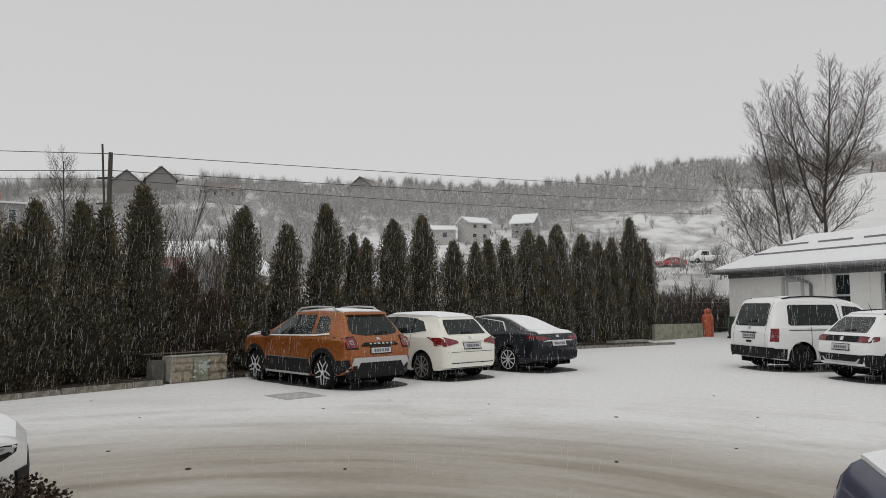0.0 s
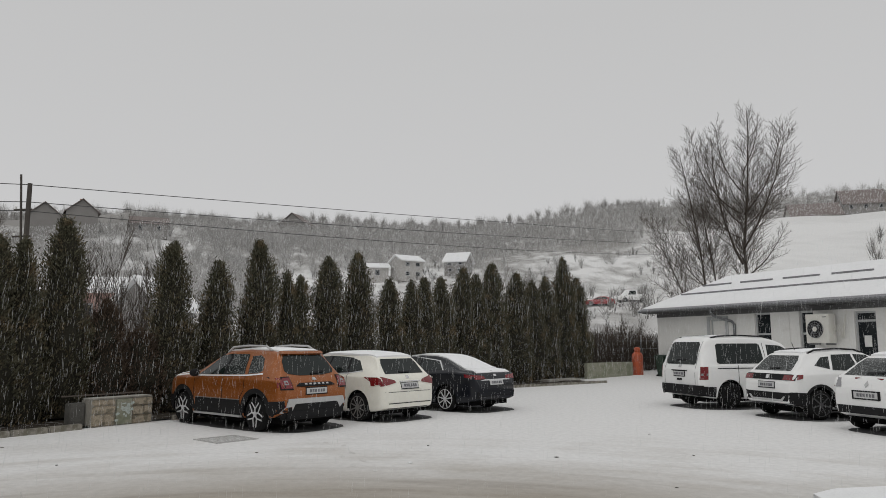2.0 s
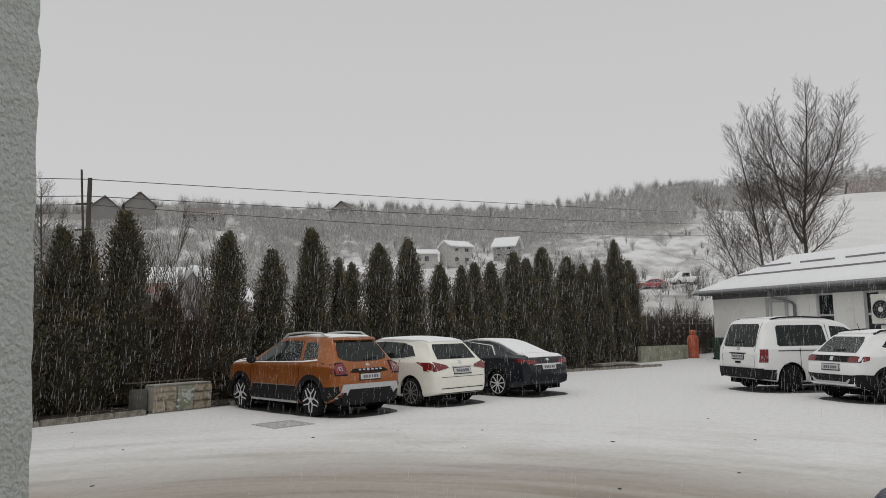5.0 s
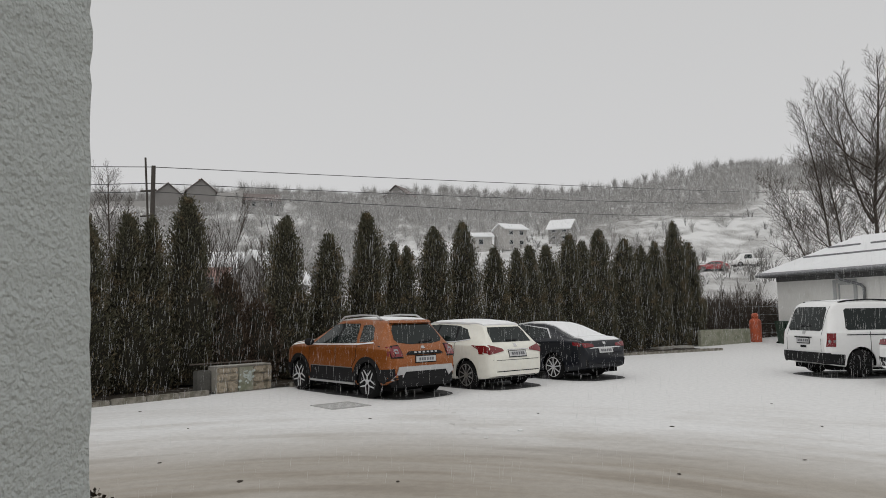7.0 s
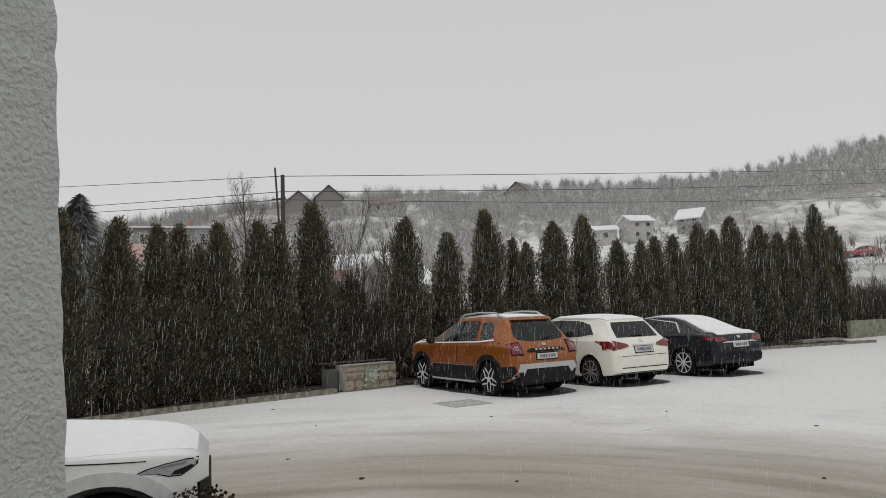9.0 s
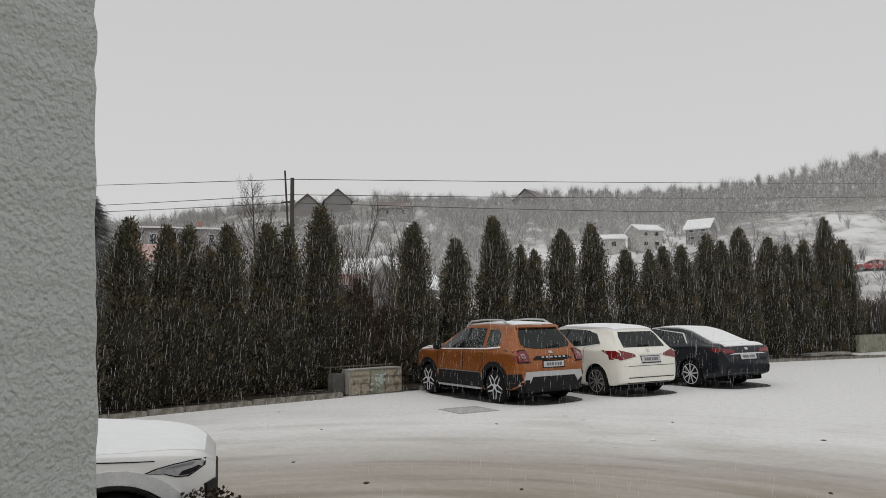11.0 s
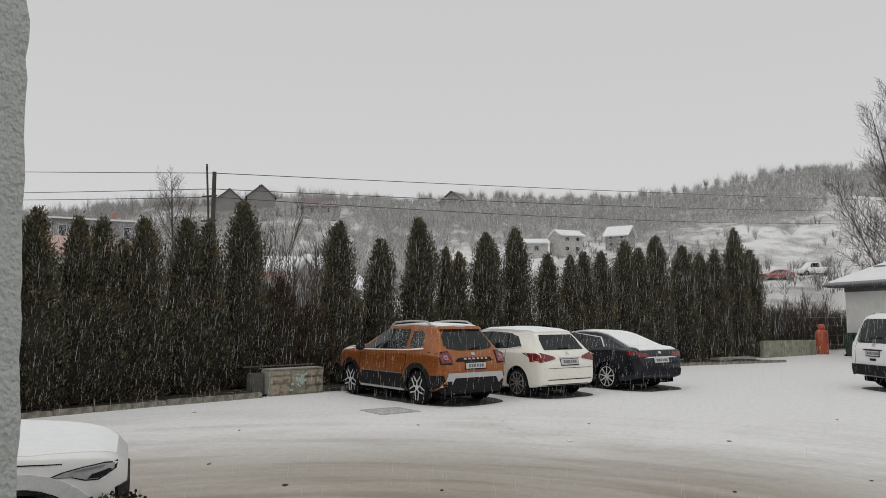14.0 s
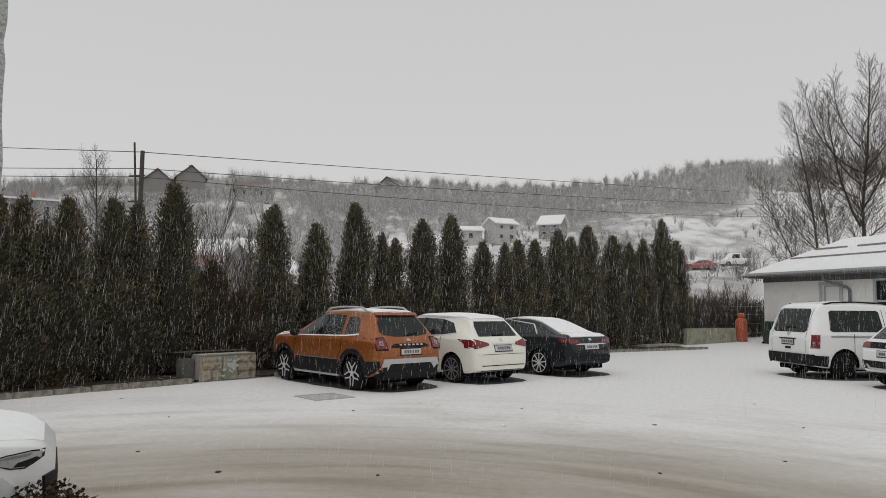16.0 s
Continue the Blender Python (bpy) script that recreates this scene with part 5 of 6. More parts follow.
    part("sheet_edge", bm, ROOF_SHEET, root, "corrugated sheet edge with snow")
    # snow blanket with soft edge and bare joint lines
    bm = bmesh.new()
    nu, nv = 190, 26
    g = []
    h = B_DEEP / 2
    for i in range(nu + 1):
        row = []
        for j in range(nv + 1):
            v = h * j / nv
            u = v + (B_LEN - 2 * v) * i / nu
            z = EAVE_Z + (RIDGE_Z - EAVE_Z) * (v / h)
            thick = 0.07 * min(1.0, (j + 0.15) / 1.2) + 0.012 * noise.noise((u * 1.5, v * 3, 0))
            row.append(bm.verts.new((u, v + 0.05 * (1 - j / nv), z + thick)))
        g.append(row)
    for i in range(nu):
        for j in range(nv):
            bm.faces.new((g[i][j], g[i + 1][j], g[i + 1][j + 1], g[i][j + 1]))
    part("roof_snow", bm, SNOW, root, "smooth blanket of fresh snow", True)
    # sheet joints and snow guards that stand clear of the snow
    slope = (RIDGE_Z - EAVE_Z) / h
    u = 0.42 * h + 0.3
    part("roof_joint", box(u, B_LEN - 1.5, 0.42 * h - 0.03, 0.42 * h + 0.03, EAVE_Z + 0.42 * h * slope, EAVE_Z + 0.42 * h * slope + 0.115), ROOF_SHEET, root)
    u = 0.68 * h + 0.2
    while u < B_LEN - 3:
        part("snow_guard", box(u, u + 1.75, 0.68 * h - 0.03, 0.68 * h + 0.03, EAVE_Z + 0.68 * h * slope, EAVE_Z + 0.68 * h * slope + 0.125), ROOF_SHEET, root)
        u += 2.3
    bm = bmesh.new()
    pts = hip(0.06, 0.0)
    vs = [bm.verts.new(p) for p in pts]
    for f in ((1, 2, 5), (2, 3, 4, 5), (3, 0, 4)):
        bm.faces.new([vs[i] for i in f])
    part("roof_snow", bm, SNOW, root)
    # gutter and downpipe
    part("gutter", tube([(-0.1, -0.05, EAVE_Z - 0.09), (B_LEN, -0.05, EAVE_Z - 0.09)], [0.06, 0.06], 10), GUTTER, root)
    d = [(4.62, -0.05, EAVE_Z - 0.1), (4.62, -0.03, 2.98), (4.7, 0.1, 2.86), (5.35, 0.44, 2.62), (5.45, 0.48, 2.5), (5.45, 0.48, 0.05)]
    part("downpipe", tube(d, [0.06] * 6, 10), GUTTER, root)


annex()


def ac_unit():
    root = empty("air_conditioner", BM @ pose(9.34, 0.55, 1.68))
    tagged(root, "cream outdoor air conditioner unit with round fan grille on wall", "air conditioner")
    part("casing", box(0, 0.98, -0.52, -0.12, 0, 1.08, 0.02), AC_WHITE, root)
    bm = lathe([(0.001, 0), (0.33, 0), (0.33, 0.02), (0.001, 0.03)], 28, "Z")
    bmesh.ops.transform(bm, matrix=Matrix.Translation((0.42, -0.522, 0.52)) @ pose(0, 0, 0, 90, 0, 0), verts=bm.verts)
    fan = part("fan", bm, BLACK, root)
    bm = bmesh.new()
    for k in range(4):
        r = 0.10 + 0.075 * k
        pts = [(0.42 + r * math.cos(a * math.pi / 12), -0.56, 0.52 + r * math.sin(a * math.pi / 12)) for a in range(25)]
        tube(pts, [0.007] * 25, 4, bm)
    for k in range(8):
        a = k * math.pi / 4
        tube([(0.42, -0.562, 0.52), (0.42 + 0.33 * math.cos(a), -0.562, 0.52 + 0.33 * math.sin(a))], [0.006, 0.006], 4, bm)
    part("fan_grille", bm, GUTTER, root)
    bm = lathe([(0.09, 0), (0.09, 0.012), (0.001, 0.02)], 20, "Z")
    bmesh.ops.transform(bm, matrix=Matrix.Translation((0.42, -0.565, 0.52)) @ pose(0, 0, 0, 90, 0, 0), verts=bm.verts)
    part("fan_hub", bm, AC_WHITE, root)
    part("label_bar", box(0.72, 0.9, -0.524, -0.519, 0.95, 0.98), GUTTER, root)
    for u in (0.15, 0.8):
        part("bracket", box(u, u + 0.05, -0.52, 0.0, -0.06, -0.005), GUTTER, root)
    for k in range(3):
        pts = [(0.98, -0.3, 0.35 + 0.1 * k), (1.12 + 0.05 * k, -0.3, 0.5 + 0.08 * k), (1.2 + 0.04 * k, -0.15, 0.2), (1.22 + 0.05 * k, -0.03, 0.75 + 0.15 * k)]
        part("hose", tube(pts, [0.022] * 4, 6), AC_WHITE, root)


ac_unit()

# ---- far end of the yard: low wall, gas bottle, bins, thin fence ----
tagged(mesh_object("low_wall", box(0, 3.1, 0, 0.22, 0, 0.78, 0.02), MOSSY), "low weathered concrete wall at the yard's end", "wall").matrix_world = pose(9.95, 33.5, 0, 0, 0, 28)
tagged(mesh_object("wall_ledge", box(0, 2.4, 0, 0.5, 0, 0.13, 0.02), CONCRETE), "flat snow-dusted concrete ledge before the low wall", "kerb").matrix_world = pose(7.6, 31.3, 0, 0, 0, 40)


def gas_bottle():
    root = empty("gas_pillar", pose(13.05, 35.3, 0))
    tagged(root, "tall orange-red painted metal cylinder standing by the bins", "cylinder")
    part("shell", lathe([(0.24, 0), (0.27, 0.04), (0.27, 1.05), (0.25, 1.14), (0.18, 1.22), (0.12, 1.25)], 24), GAS_ORANGE, root, "", True)
    part("cap", lathe([(0.13, 1.25), (0.15, 1.27), (0.15, 1.44), (0.09, 1.49), (0.001, 1.50)], 18), GAS_ORANGE, root, "", True)
    part("foot_ring", lathe([(0.25, -0.01), (0.29, -0.01), (0.29, 0.05), (0.25, 0.05)], 20), GAS_ORANGE, root)


gas_bottle()


def wheelie_bin(m):
    root = empty("refuse_bin", m)
    tagged(root, "dark green plastic wheeled refuse bin by the building", "bin", "refuse bins")
    bm = bmesh.new()
    lo = [bm.verts.new(p) for p in ((-0.25, -0.24, 0.06), (0.25, -0.24, 0.06), (0.25, 0.22, 0.06), (-0.25, 0.22, 0.06))]
    hi = [bm.verts.new(p) for p in ((-0.31, -0.33, 1.05), (0.31, -0.33, 1.05), (0.31, 0.33, 1.05), (-0.31, 0.33, 1.05))]
    bm.faces.new(lo[::-1])
    bm.faces.new(hi)
    for k in range(4):
        bm.faces.new((lo[k], lo[(k + 1) % 4], hi[(k + 1) % 4], hi[k]))
    bmesh.ops.bevel(bm, geom=bm.edges[:], offset=0.02, segments=2, affect="EDGES")
    part("body", bm, BIN_GREEN, root)
    part("lid", box(-0.34, 0.34, -0.37, 0.36, 1.053, 1.13, 0.03), BIN_GREEN, root)
    part("handle", tube([(-0.28, 0.42, 1.05), (0.28, 0.42, 1.05)], [0.018, 0.018], 6), BIN_GREEN, root)
    for sx in (-0.27, 0.27):
        part("wheel", lathe([(0.1, -0.03), (0.1, 0.03)], 16, "X"), TYRE, root).location = (sx, 0.2, 0.1)


wheelie_bin(pose(13.95, 34.1, 0, 0, 0, 15))
wheelie_bin(pose(14.15, 33.4, 0, 0, 0, 25))


def thin_fence():
    root = empty("wire_fence", pose(10.8, 36.4, 0, 0, 0, 15))
    tagged(root, "rusty metal post fence with wires behind the low wall", "fence")
    for k in range(5):
        part("post", tube([(k * 1.1, 0, -0.05), (k * 1.1, 0, 1.9)], [0.03, 0.03], 6), GUTTER, root)
    for z in (0.5, 0.95, 1.4, 1.8):
        part("rail", tube([(0, 0, z), (4.4, 0, z)], [0.012, 0.012], 5), GUTTER, root)


thin_fence()

# ---- the drain grate, dropped leaves and clods ----


def grate():
    root = empty("drain_grate", pose(-2.72, 13.86, 0, 0, 0, 42))
    tagged(root, "iron drain grate set in the snowy yard", "drain")
    bm = bmesh.new()
    for q in ((-0.42, 0.42, -0.42, -0.37), (-0.42, 0.42, 0.37, 0.42), (-0.42, -0.37, -0.37, 0.37), (0.37, 0.42, -0.37, 0.37)):
        box(*q, -0.02, 0.012, 0, bm)
    part("frame", bm, IRON, root)
    for k in range(6):
        y = -0.31 + 0.124 * k
        part("bar", box(-0.37, 0.37, y - 0.024, y + 0.024, -0.02, 0.012), IRON, root)
    part("pit", box(-0.37, 0.37, -0.37, 0.37, -0.03, 0.004), SNOW, root)


grate()
rnd = random.Random(11)


for x, y, r, mt in ((-2.62, 7.64, 0.05, "leaf"), (0.5, 10.82, 0.06, "snow"), (2.76, 11.07, 0.035, "leaf"), (2.0, 7.9, 0.03, "leaf"), (-0.95, 7.6, 0.03, "leaf"), (-4.6, 11.2, 0.03, "leaf"),
                    (-3.9, 8.6, 0.025, "leaf"), (4.9, 11.0, 0.03, "leaf"), (0.9, 12.6, 0.03, "leaf"), (-1.9, 12.1, 0.03, "leaf"), (5.2, 13.6, 0.03, "leaf"), (-6.3, 13.2, 0.03, "leaf"), (3.6, 8.6, 0.025, "leaf"), (-5.9, 9.9, 0.05, "leaf")):
    bm = bmesh.new()
    bmesh.ops.create_icosphere(bm, subdivisions=2, radius=r * 0.62)
    for v in bm.verts:
        k = 1 + 0.5 * noise.noise(v.co * 30 + Vector((x, y, 0)))
        v.co = Vector((v.co.x * 1.6 * k, v.co.y * k, max(v.co.z * 0.28 * k, -0.006)))
    ob = mesh_object("dead_leaf" if mt == "leaf" else "snow_clod", bm, DEBRIS if mt == "leaf" else SNOW, None, "", True)
    ob.matrix_world = pose(x, y, 0.006, 0, 0, rnd.uniform(0, 180))
    tagged(ob, "dark dead leaf lying on the snow" if mt == "leaf" else "small clod of snow on slush", "leaf" if mt == "leaf" else "snow clod", "bits on the snow")

for k_ in range(8):
    fx_, fy_ = -0.75 + 0.09 * k_ + (0.12 if k_ % 2 else -0.12), 13.2 - 0.42 * k_
    bm = bmesh.new()
    vs = [bm.verts.new((0.04 * math.cos(a * 0.5236) * (1.0 + 0.2 * math.sin(a * 0.5236)), 0.11 * math.sin(a * 0.5236), 0)) for a in range(12)]
    bm.faces.new(vs)
    ob = mesh_object("footprint", bm, TRODDEN)
    ob.matrix_world = pose(fx_, fy_, 0.004, 0, 0, rnd.uniform(-8, 22))
    tagged(ob, "faint grey boot print trodden in the snow", "footprint", "footprints")

# ---- hedge of columnar cypresses along the kerb ----


def cypress(x, y, top, wide, seed, mat_leaf=None, name="cypress_tree", label="dark green columnar cypress with brownish lower sprays"):
    rr = random.Random(seed)
    root = empty(name, pose(x, y, 0, 0, 0, 0))
    tagged(root, label, "tree", "hedge of cypresses")
    part("trunk", tube([(0, 0, -0.05), (0.02, 0, top * 0.4), (0, 0.02, top * 0.85)], [0.07, 0.05, 0.015], 6), BARK, root)
    base_r = max(wide * 0.62, 0.62)
    head_r = wide * 0.5
    lobes = [(rr.uniform(0, 6.28), rr.uniform(0.3, 0.97), rr.uniform(0.5, 1.6)) for _ in range(14)]
    blunt = rr.uniform(1.7, 2.5)

    def radius(h, a):
        if h < 0.60:
            r = base_r + (head_r - base_r) * max(0.0, min(1.0, (h - 0.34) / 0.26))
            r *= 0.86 + 0.14 * min(1, h / 0.12)
        else:
            k = (h - 0.60) / 0.40
            r = head_r * max(0.02, 1 - k ** blunt)
        for la, lh, ls in lobes:
            r *= 1 + 0.14 * ls * math.cos(a - la) * math.exp(-((h - lh) / 0.07) ** 2)
        return r * (1 + 0.24 * noise.noise((math.cos(a) * 2 + seed, math.sin(a) * 2, h * top * 2.2)))

    # dense inside: a closed hull, coloured dark for the shade between sprays
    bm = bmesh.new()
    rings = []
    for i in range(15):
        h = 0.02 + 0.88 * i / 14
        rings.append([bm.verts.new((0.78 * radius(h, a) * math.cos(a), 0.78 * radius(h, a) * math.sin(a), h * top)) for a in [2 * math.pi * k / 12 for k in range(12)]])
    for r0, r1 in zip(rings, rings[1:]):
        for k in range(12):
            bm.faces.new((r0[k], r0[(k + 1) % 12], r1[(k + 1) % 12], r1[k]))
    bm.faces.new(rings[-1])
    part("inner_crown", bm, CORE_SHADE, root)
    # sprays sit in clumps that stand out from the crown, with ragged tips
    verts, faces = [], []

    def spray(p, out_, ln, w):
        up = (out_ + Vector((rr.uniform(-.35, .35), rr.uniform(-.35, .35), rr.uniform(0.3, 1.0)))).normalized()
        side = up.cross(Vector((rr.uniform(-1, 1), rr.uniform(-1, 1), rr.uniform(-0.3, 0.3)))).normalized()
        k = len(verts)
        verts.extend((p - up * ln * 0.4, p + side * w, p + up * ln * 0.6, p - side * w))
        faces.append((k, k + 1, k + 2, k + 3))

    for _ in range(int(200 * top * (0.55 + wide * 0.55))):
        h = 0.975 * rr.random() ** 0.9
        a = rr.uniform(0, 2 * math.pi)
        r = radius(h, a)
        out_ = Vector((math.cos(a), math.sin(a), 0)) * rr.uniform(0.2, 0.8)
        c = Vector((r * math.cos(a), r * math.sin(a), h * top)) * 1.0
        c -= out_ * rr.uniform(0.0, 0.14)
        size = rr.uniform(0.05, 0.11) * (1.0 if h < 0.8 else 1.0 - 2.6 * (h - 0.8))
        for _ in range(14):
            q = c + Vector((rr.gauss(0, size), rr.gauss(0, size), rr.gauss(0, size * 1.3)))
            spray(q, out_, rr.uniform(0.05, 0.12), rr.uniform(0.009, 0.020))
    for tip in range(rr.randint(2, 4)):
        a, d = rr.uniform(0, 6.28), rr.uniform(0.0, 0.16)
        for _ in range(40):
            q = Vector((d * math.cos(a) + rr.gauss(0, 0.04), d * math.sin(a) + rr.gauss(0, 0.04), top - 1.2 * d + rr.uniform(-0.3, 0.03)))
            spray(q, Vector((0, 0, 0.8)), rr.uniform(0.06, 0.13), rr.uniform(0.012, 0.026))
    data_object("crown", verts, faces, mat_leaf or LEAF, root)
    return root


HEDGE = [(-12.8, 8.0, 3.7, 1.05), (-11.8, 9.7, 3.8, 1.05), (-10.7, 11.1, 3.7, 0.8), (-10.0, 11.95, 3.95, 0.66), (-9.61, 13.08, 3.92, 0.70), (-9.26, 13.91, 3.85, 0.66), (-9.02, 14.38, 3.9, 0.60), (-8.84, 14.85, 3.45, 0.5), (-8.60, 15.25, 4.0, 0.74), (-8.08, 16.2, 4.13, 0.72), (-7.78, 16.75, 4.13, 0.62), (-7.26, 17.61, 4.76, 0.88),
         (-5.22, 19.36, 4.39, 0.88), (-4.29, 20.35, 4.04, 0.80), (-3.36, 21.36, 4.77, 0.88), (-2.62, 22.16, 3.92, 0.52), (-2.26, 22.56, 3.79, 0.60), (-1.47, 23.43, 4.5, 0.96), (-0.57, 24.41, 4.8, 0.90), (0.55, 25.63, 4.0, 0.84), (1.36, 26.51, 3.99, 0.72), (1.84, 27.0, 4.19, 0.70),
         (2.57, 27.83, 4.29, 0.80), (3.55, 28.85, 4.76, 0.95), (4.15, 29.4, 4.55, 0.75), (4.94, 30.09, 5.08, 1.0), (6.2, 31.28, 4.8, 1.1), (7.1, 32.2, 4.5, 0.9), (7.85, 32.8, 4.77, 0.95), (8.95, 33.79, 5.76, 1.0), (9.75, 34.3, 4.85, 0.95)]
for i_, (x, y, t_, w_) in enumerate(HEDGE):
    cypress(x, y, t_, w_, 100 + i_)
cypress(-6.45, 18.2, 2.8, 0.8, 77, RUST_LEAF, "shrub", "thin brown-leaved conical shrub in the hedge gap")
cypress(-5.85, 18.75, 2.1, 0.9, 78, RUST_LEAF, "shrub", "low brown-leaved shrub in the hedge gap")

# ---- bare trees ----


def grow(rr, start, direction, length, radius, depth, out, spread=0.44, lift=0.28, full=False):
    """Limbs as chains of points, from the trunk to the twigs."""
    pts, rad = [start], [radius]
    d = direction.normalized()
    steps = 5 if depth < 2 else 3
    for k in range(steps):
        w = 0.05 if depth == 0 else 0.09
        d = (d + Vector((rr.uniform(-w, w), rr.uniform(-w, w), lift * 0.12))).normalized()
        pts.append(pts[-1] + d * (length / steps))
        rad.append(radius * (1 - 0.62 * (k + 1) / steps))
    out.append((pts, rad, depth))
    if depth >= 4 or length < 0.18:
        return
    if full:
        return sprout(rr, pts, rad, length, depth, out)
    kids = (12, 9, 6, 3)[depth]
    for k in range(kids):
        f = rr.uniform(0.22, 1.0) if depth else rr.uniform(0.25, 1.0)
        i = min(steps - 1, int(f * steps))
        p = pts[i].lerp(pts[i + 1], f * steps - i)
        side = d.cross(Vector((rr.uniform(-1, 1), rr.uniform(-1, 1), rr.uniform(-1, 1)))).normalized()
        nd = (d + side * rr.uniform(spread * 0.6, spread * 1.5) + Vector((0, 0, lift))).normalized()
        grow(rr, p, nd, length * (rr.uniform(0.42, 0.70) if depth == 0 else rr.uniform(0.32, 0.55)) * (1.2 - 0.55 * f), max(rad[i] * 0.48, 0.0075), depth + 1, out, spread, lift)


def sprout(rr, pts, rad, length, depth, out):
    """Side limbs that leave a stem at an open angle and bend upwards; longest low down."""
    if depth > 2:
        return
    steps = len(pts) - 1
    kids = (32, 14, 6)[depth]
    turn = rr.uniform(0, 6.28)
    for k in range(kids):
        f = (0.16 + 0.82 * (k + rr.random()) / kids) if depth == 0 else (0.15 + 0.85 * (k + rr.random()) / kids)
        i = min(steps - 1, int(f * steps))
        p = pts[i].lerp(pts[i + 1], f * steps - i)
        d = (pts[i + 1] - pts[i]).normalized()
        turn += 2.4 + rr.uniform(-0.5, 0.5)
        s = d.orthogonal().normalized()
        side = s * math.cos(turn) + d.cross(s) * math.sin(turn)
        nd = (d * rr.uniform(0.75, 1.1) + side * rr.uniform(0.7, 1.0)).normalized()
        reach = length * ((0.40 - 0.27 * f) if depth == 0 else (0.50 - 0.28 * f)) * rr.uniform(0.75, 1.2)
        grow(rr, p, nd, reach, max(rad[i] * (0.38 if depth == 0 else 0.5), 0.0065), depth + 1, out, lift=1.1, full=True)


def bare_tree(name, place, stems, seed, label, mat_bark=BARK, group="bare trees", thin=1.0, most=9):
    """stems: (lean x, lean y, height, radius)."""
    rr = random.Random(seed)
    root = empty(name, pose(*place))
    tagged(root, label, "tree", group)
    for lx, ly, h, r in stems:
        limbs = []
        grow(rr, Vector((lx * 0.3, ly * 0.3, -0.1)), Vector((lx, ly, h)), h, r, 0, limbs, full=most == 3)
        bm, twigs_v, twigs_f = bmesh.new(), [], []
        for pts, rad, depth in limbs:
            if depth > most:
                continue
            if depth <= 1:
                tube(pts, rad, 7 if depth == 0 else 5, bm)
            else:
                for (a, b), (ra, rb) in zip(zip(pts, pts[1:]), zip(rad, rad[1:])):
                    d = (b - a).normalized()
                    s = d.orthogonal().normalized()
                    q = d.cross(s)
                    k = len(twigs_v)
                    for cc, rx in ((a, ra), (b, rb)):
                        for an in (0, 2.094, 4.189):
                            twigs_v.append(cc + (s * math.cos(an) + q * math.sin(an)) * rx * thin)
                    for e in range(3):
                        twigs_f.append((k + e, k + (e + 1) % 3, k + 3 + (e + 1) % 3, k + 3 + e))
        part("trunk", bm, mat_bark, root)
        data_object("twig_crown", twigs_v, twigs_f, mat_bark, root)




def limb(rr, start, a0, a1, depth_lean, length, radius, steps=9):
    """A limb that bends from the angle a0 off the vertical to a1, with a slight waver."""
    pts, rad = [start.copy()], [radius]
    for k in range(steps):
        f = (k + 0.5) / steps
        a = radians(a0 + (a1 - a0) * f ** 0.7 + rr.uniform(-4, 4))
        d = Vector((math.sin(a), depth_lean * (1 - f) + rr.uniform(-0.06, 0.06), math.cos(a)))
        pts.append(pts[-1] + d * (length / steps))
        rad.append(radius * (1 - 0.86 * (k + 1) / steps))
    return pts, rad


def tall_bare_tree(place, turn, limbs, seed, label):
    """limbs: (start x, start height, first angle, last angle, lean in depth, length, radius)."""
    rr = random.Random(seed)
    root = empty("bare_tree", pose(*place, 0, 0, turn))
    tagged(root, label, "tree", "bare trees")
    v, f = [], []

    def twig(pts, rad):
        for (a, b), (ra, rb) in zip(zip(pts, pts[1:]), zip(rad, rad[1:])):
            d = (b - a).normalized()
            s_ = d.orthogonal().normalized()
            q = d.cross(s_)
            k = len(v)
            for cc, rx in ((a, ra), (b, rb)):
                for an in (0, 2.094, 4.189):
                    v.append(cc + (s_ * math.cos(an) + q * math.sin(an)) * rx)
            for e in range(3):
                f.append((k + e, k + (e + 1) % 3, k + 3 + (e + 1) % 3, k + 3 + e))

    def side_shoots(pts, rad, length, level, low):
        n = int(length * (5.0, 5.5, 0)[level]) + 3
        turn_ = rr.uniform(0, 6.28)
        steps = len(pts) - 1
        for k in range(n):
            g = low + (0.99 - low) * (k + rr.random()) / n
            i = min(steps - 1, int(g * steps))
            p = pts[i].lerp(pts[i + 1], g * steps - i)
            d = (pts[i + 1] - pts[i]).normalized()
            turn_ += 2.4 + rr.uniform(-0.6, 0.6)
            s_ = d.orthogonal().normalized()
            side = s_ * math.cos(turn_) + d.cross(s_) * math.sin(turn_)
            reach = (min(2.9, length * 0.36) * (1.15 - 0.75 * g) if level == 0 else length * 0.5 * (1.1 - 0.6 * g)) * rr.uniform(0.6, 1.2)
            way = (d * 0.8 + side * rr.uniform(0.7, 1.0)).normalized()
            q, r = [p], [max(0.010, rad[i] * 0.34)]
            for m_ in range(4):
                way = (way + Vector((rr.uniform(-0.1, 0.1), rr.uniform(-0.1, 0.1), 0.13))).normalized()
                q.append(q[-1] + way * reach / 4)
                r.append(r[0] + (0.0045 - r[0]) * (m_ + 1) / 4)
            twig(q, r)
            if level == 0:
                side_shoots(q, r, reach, 1, 0.2)

    for x0, z0, a0, a1, lean, length, radius in limbs:
        pts, rad = limb(rr, Vector((x0, 0, z0)), a0, a1, lean, length, radius)
        part("trunk" if z0 < 0.5 else "limb", tube(pts, rad, 7), BARK, root, "", True)
        side_shoots(pts, rad, length, 0, 0.36 if z0 < 0.5 else 0.12)
    data_object("twig_crown", v, f, TWIG, root)


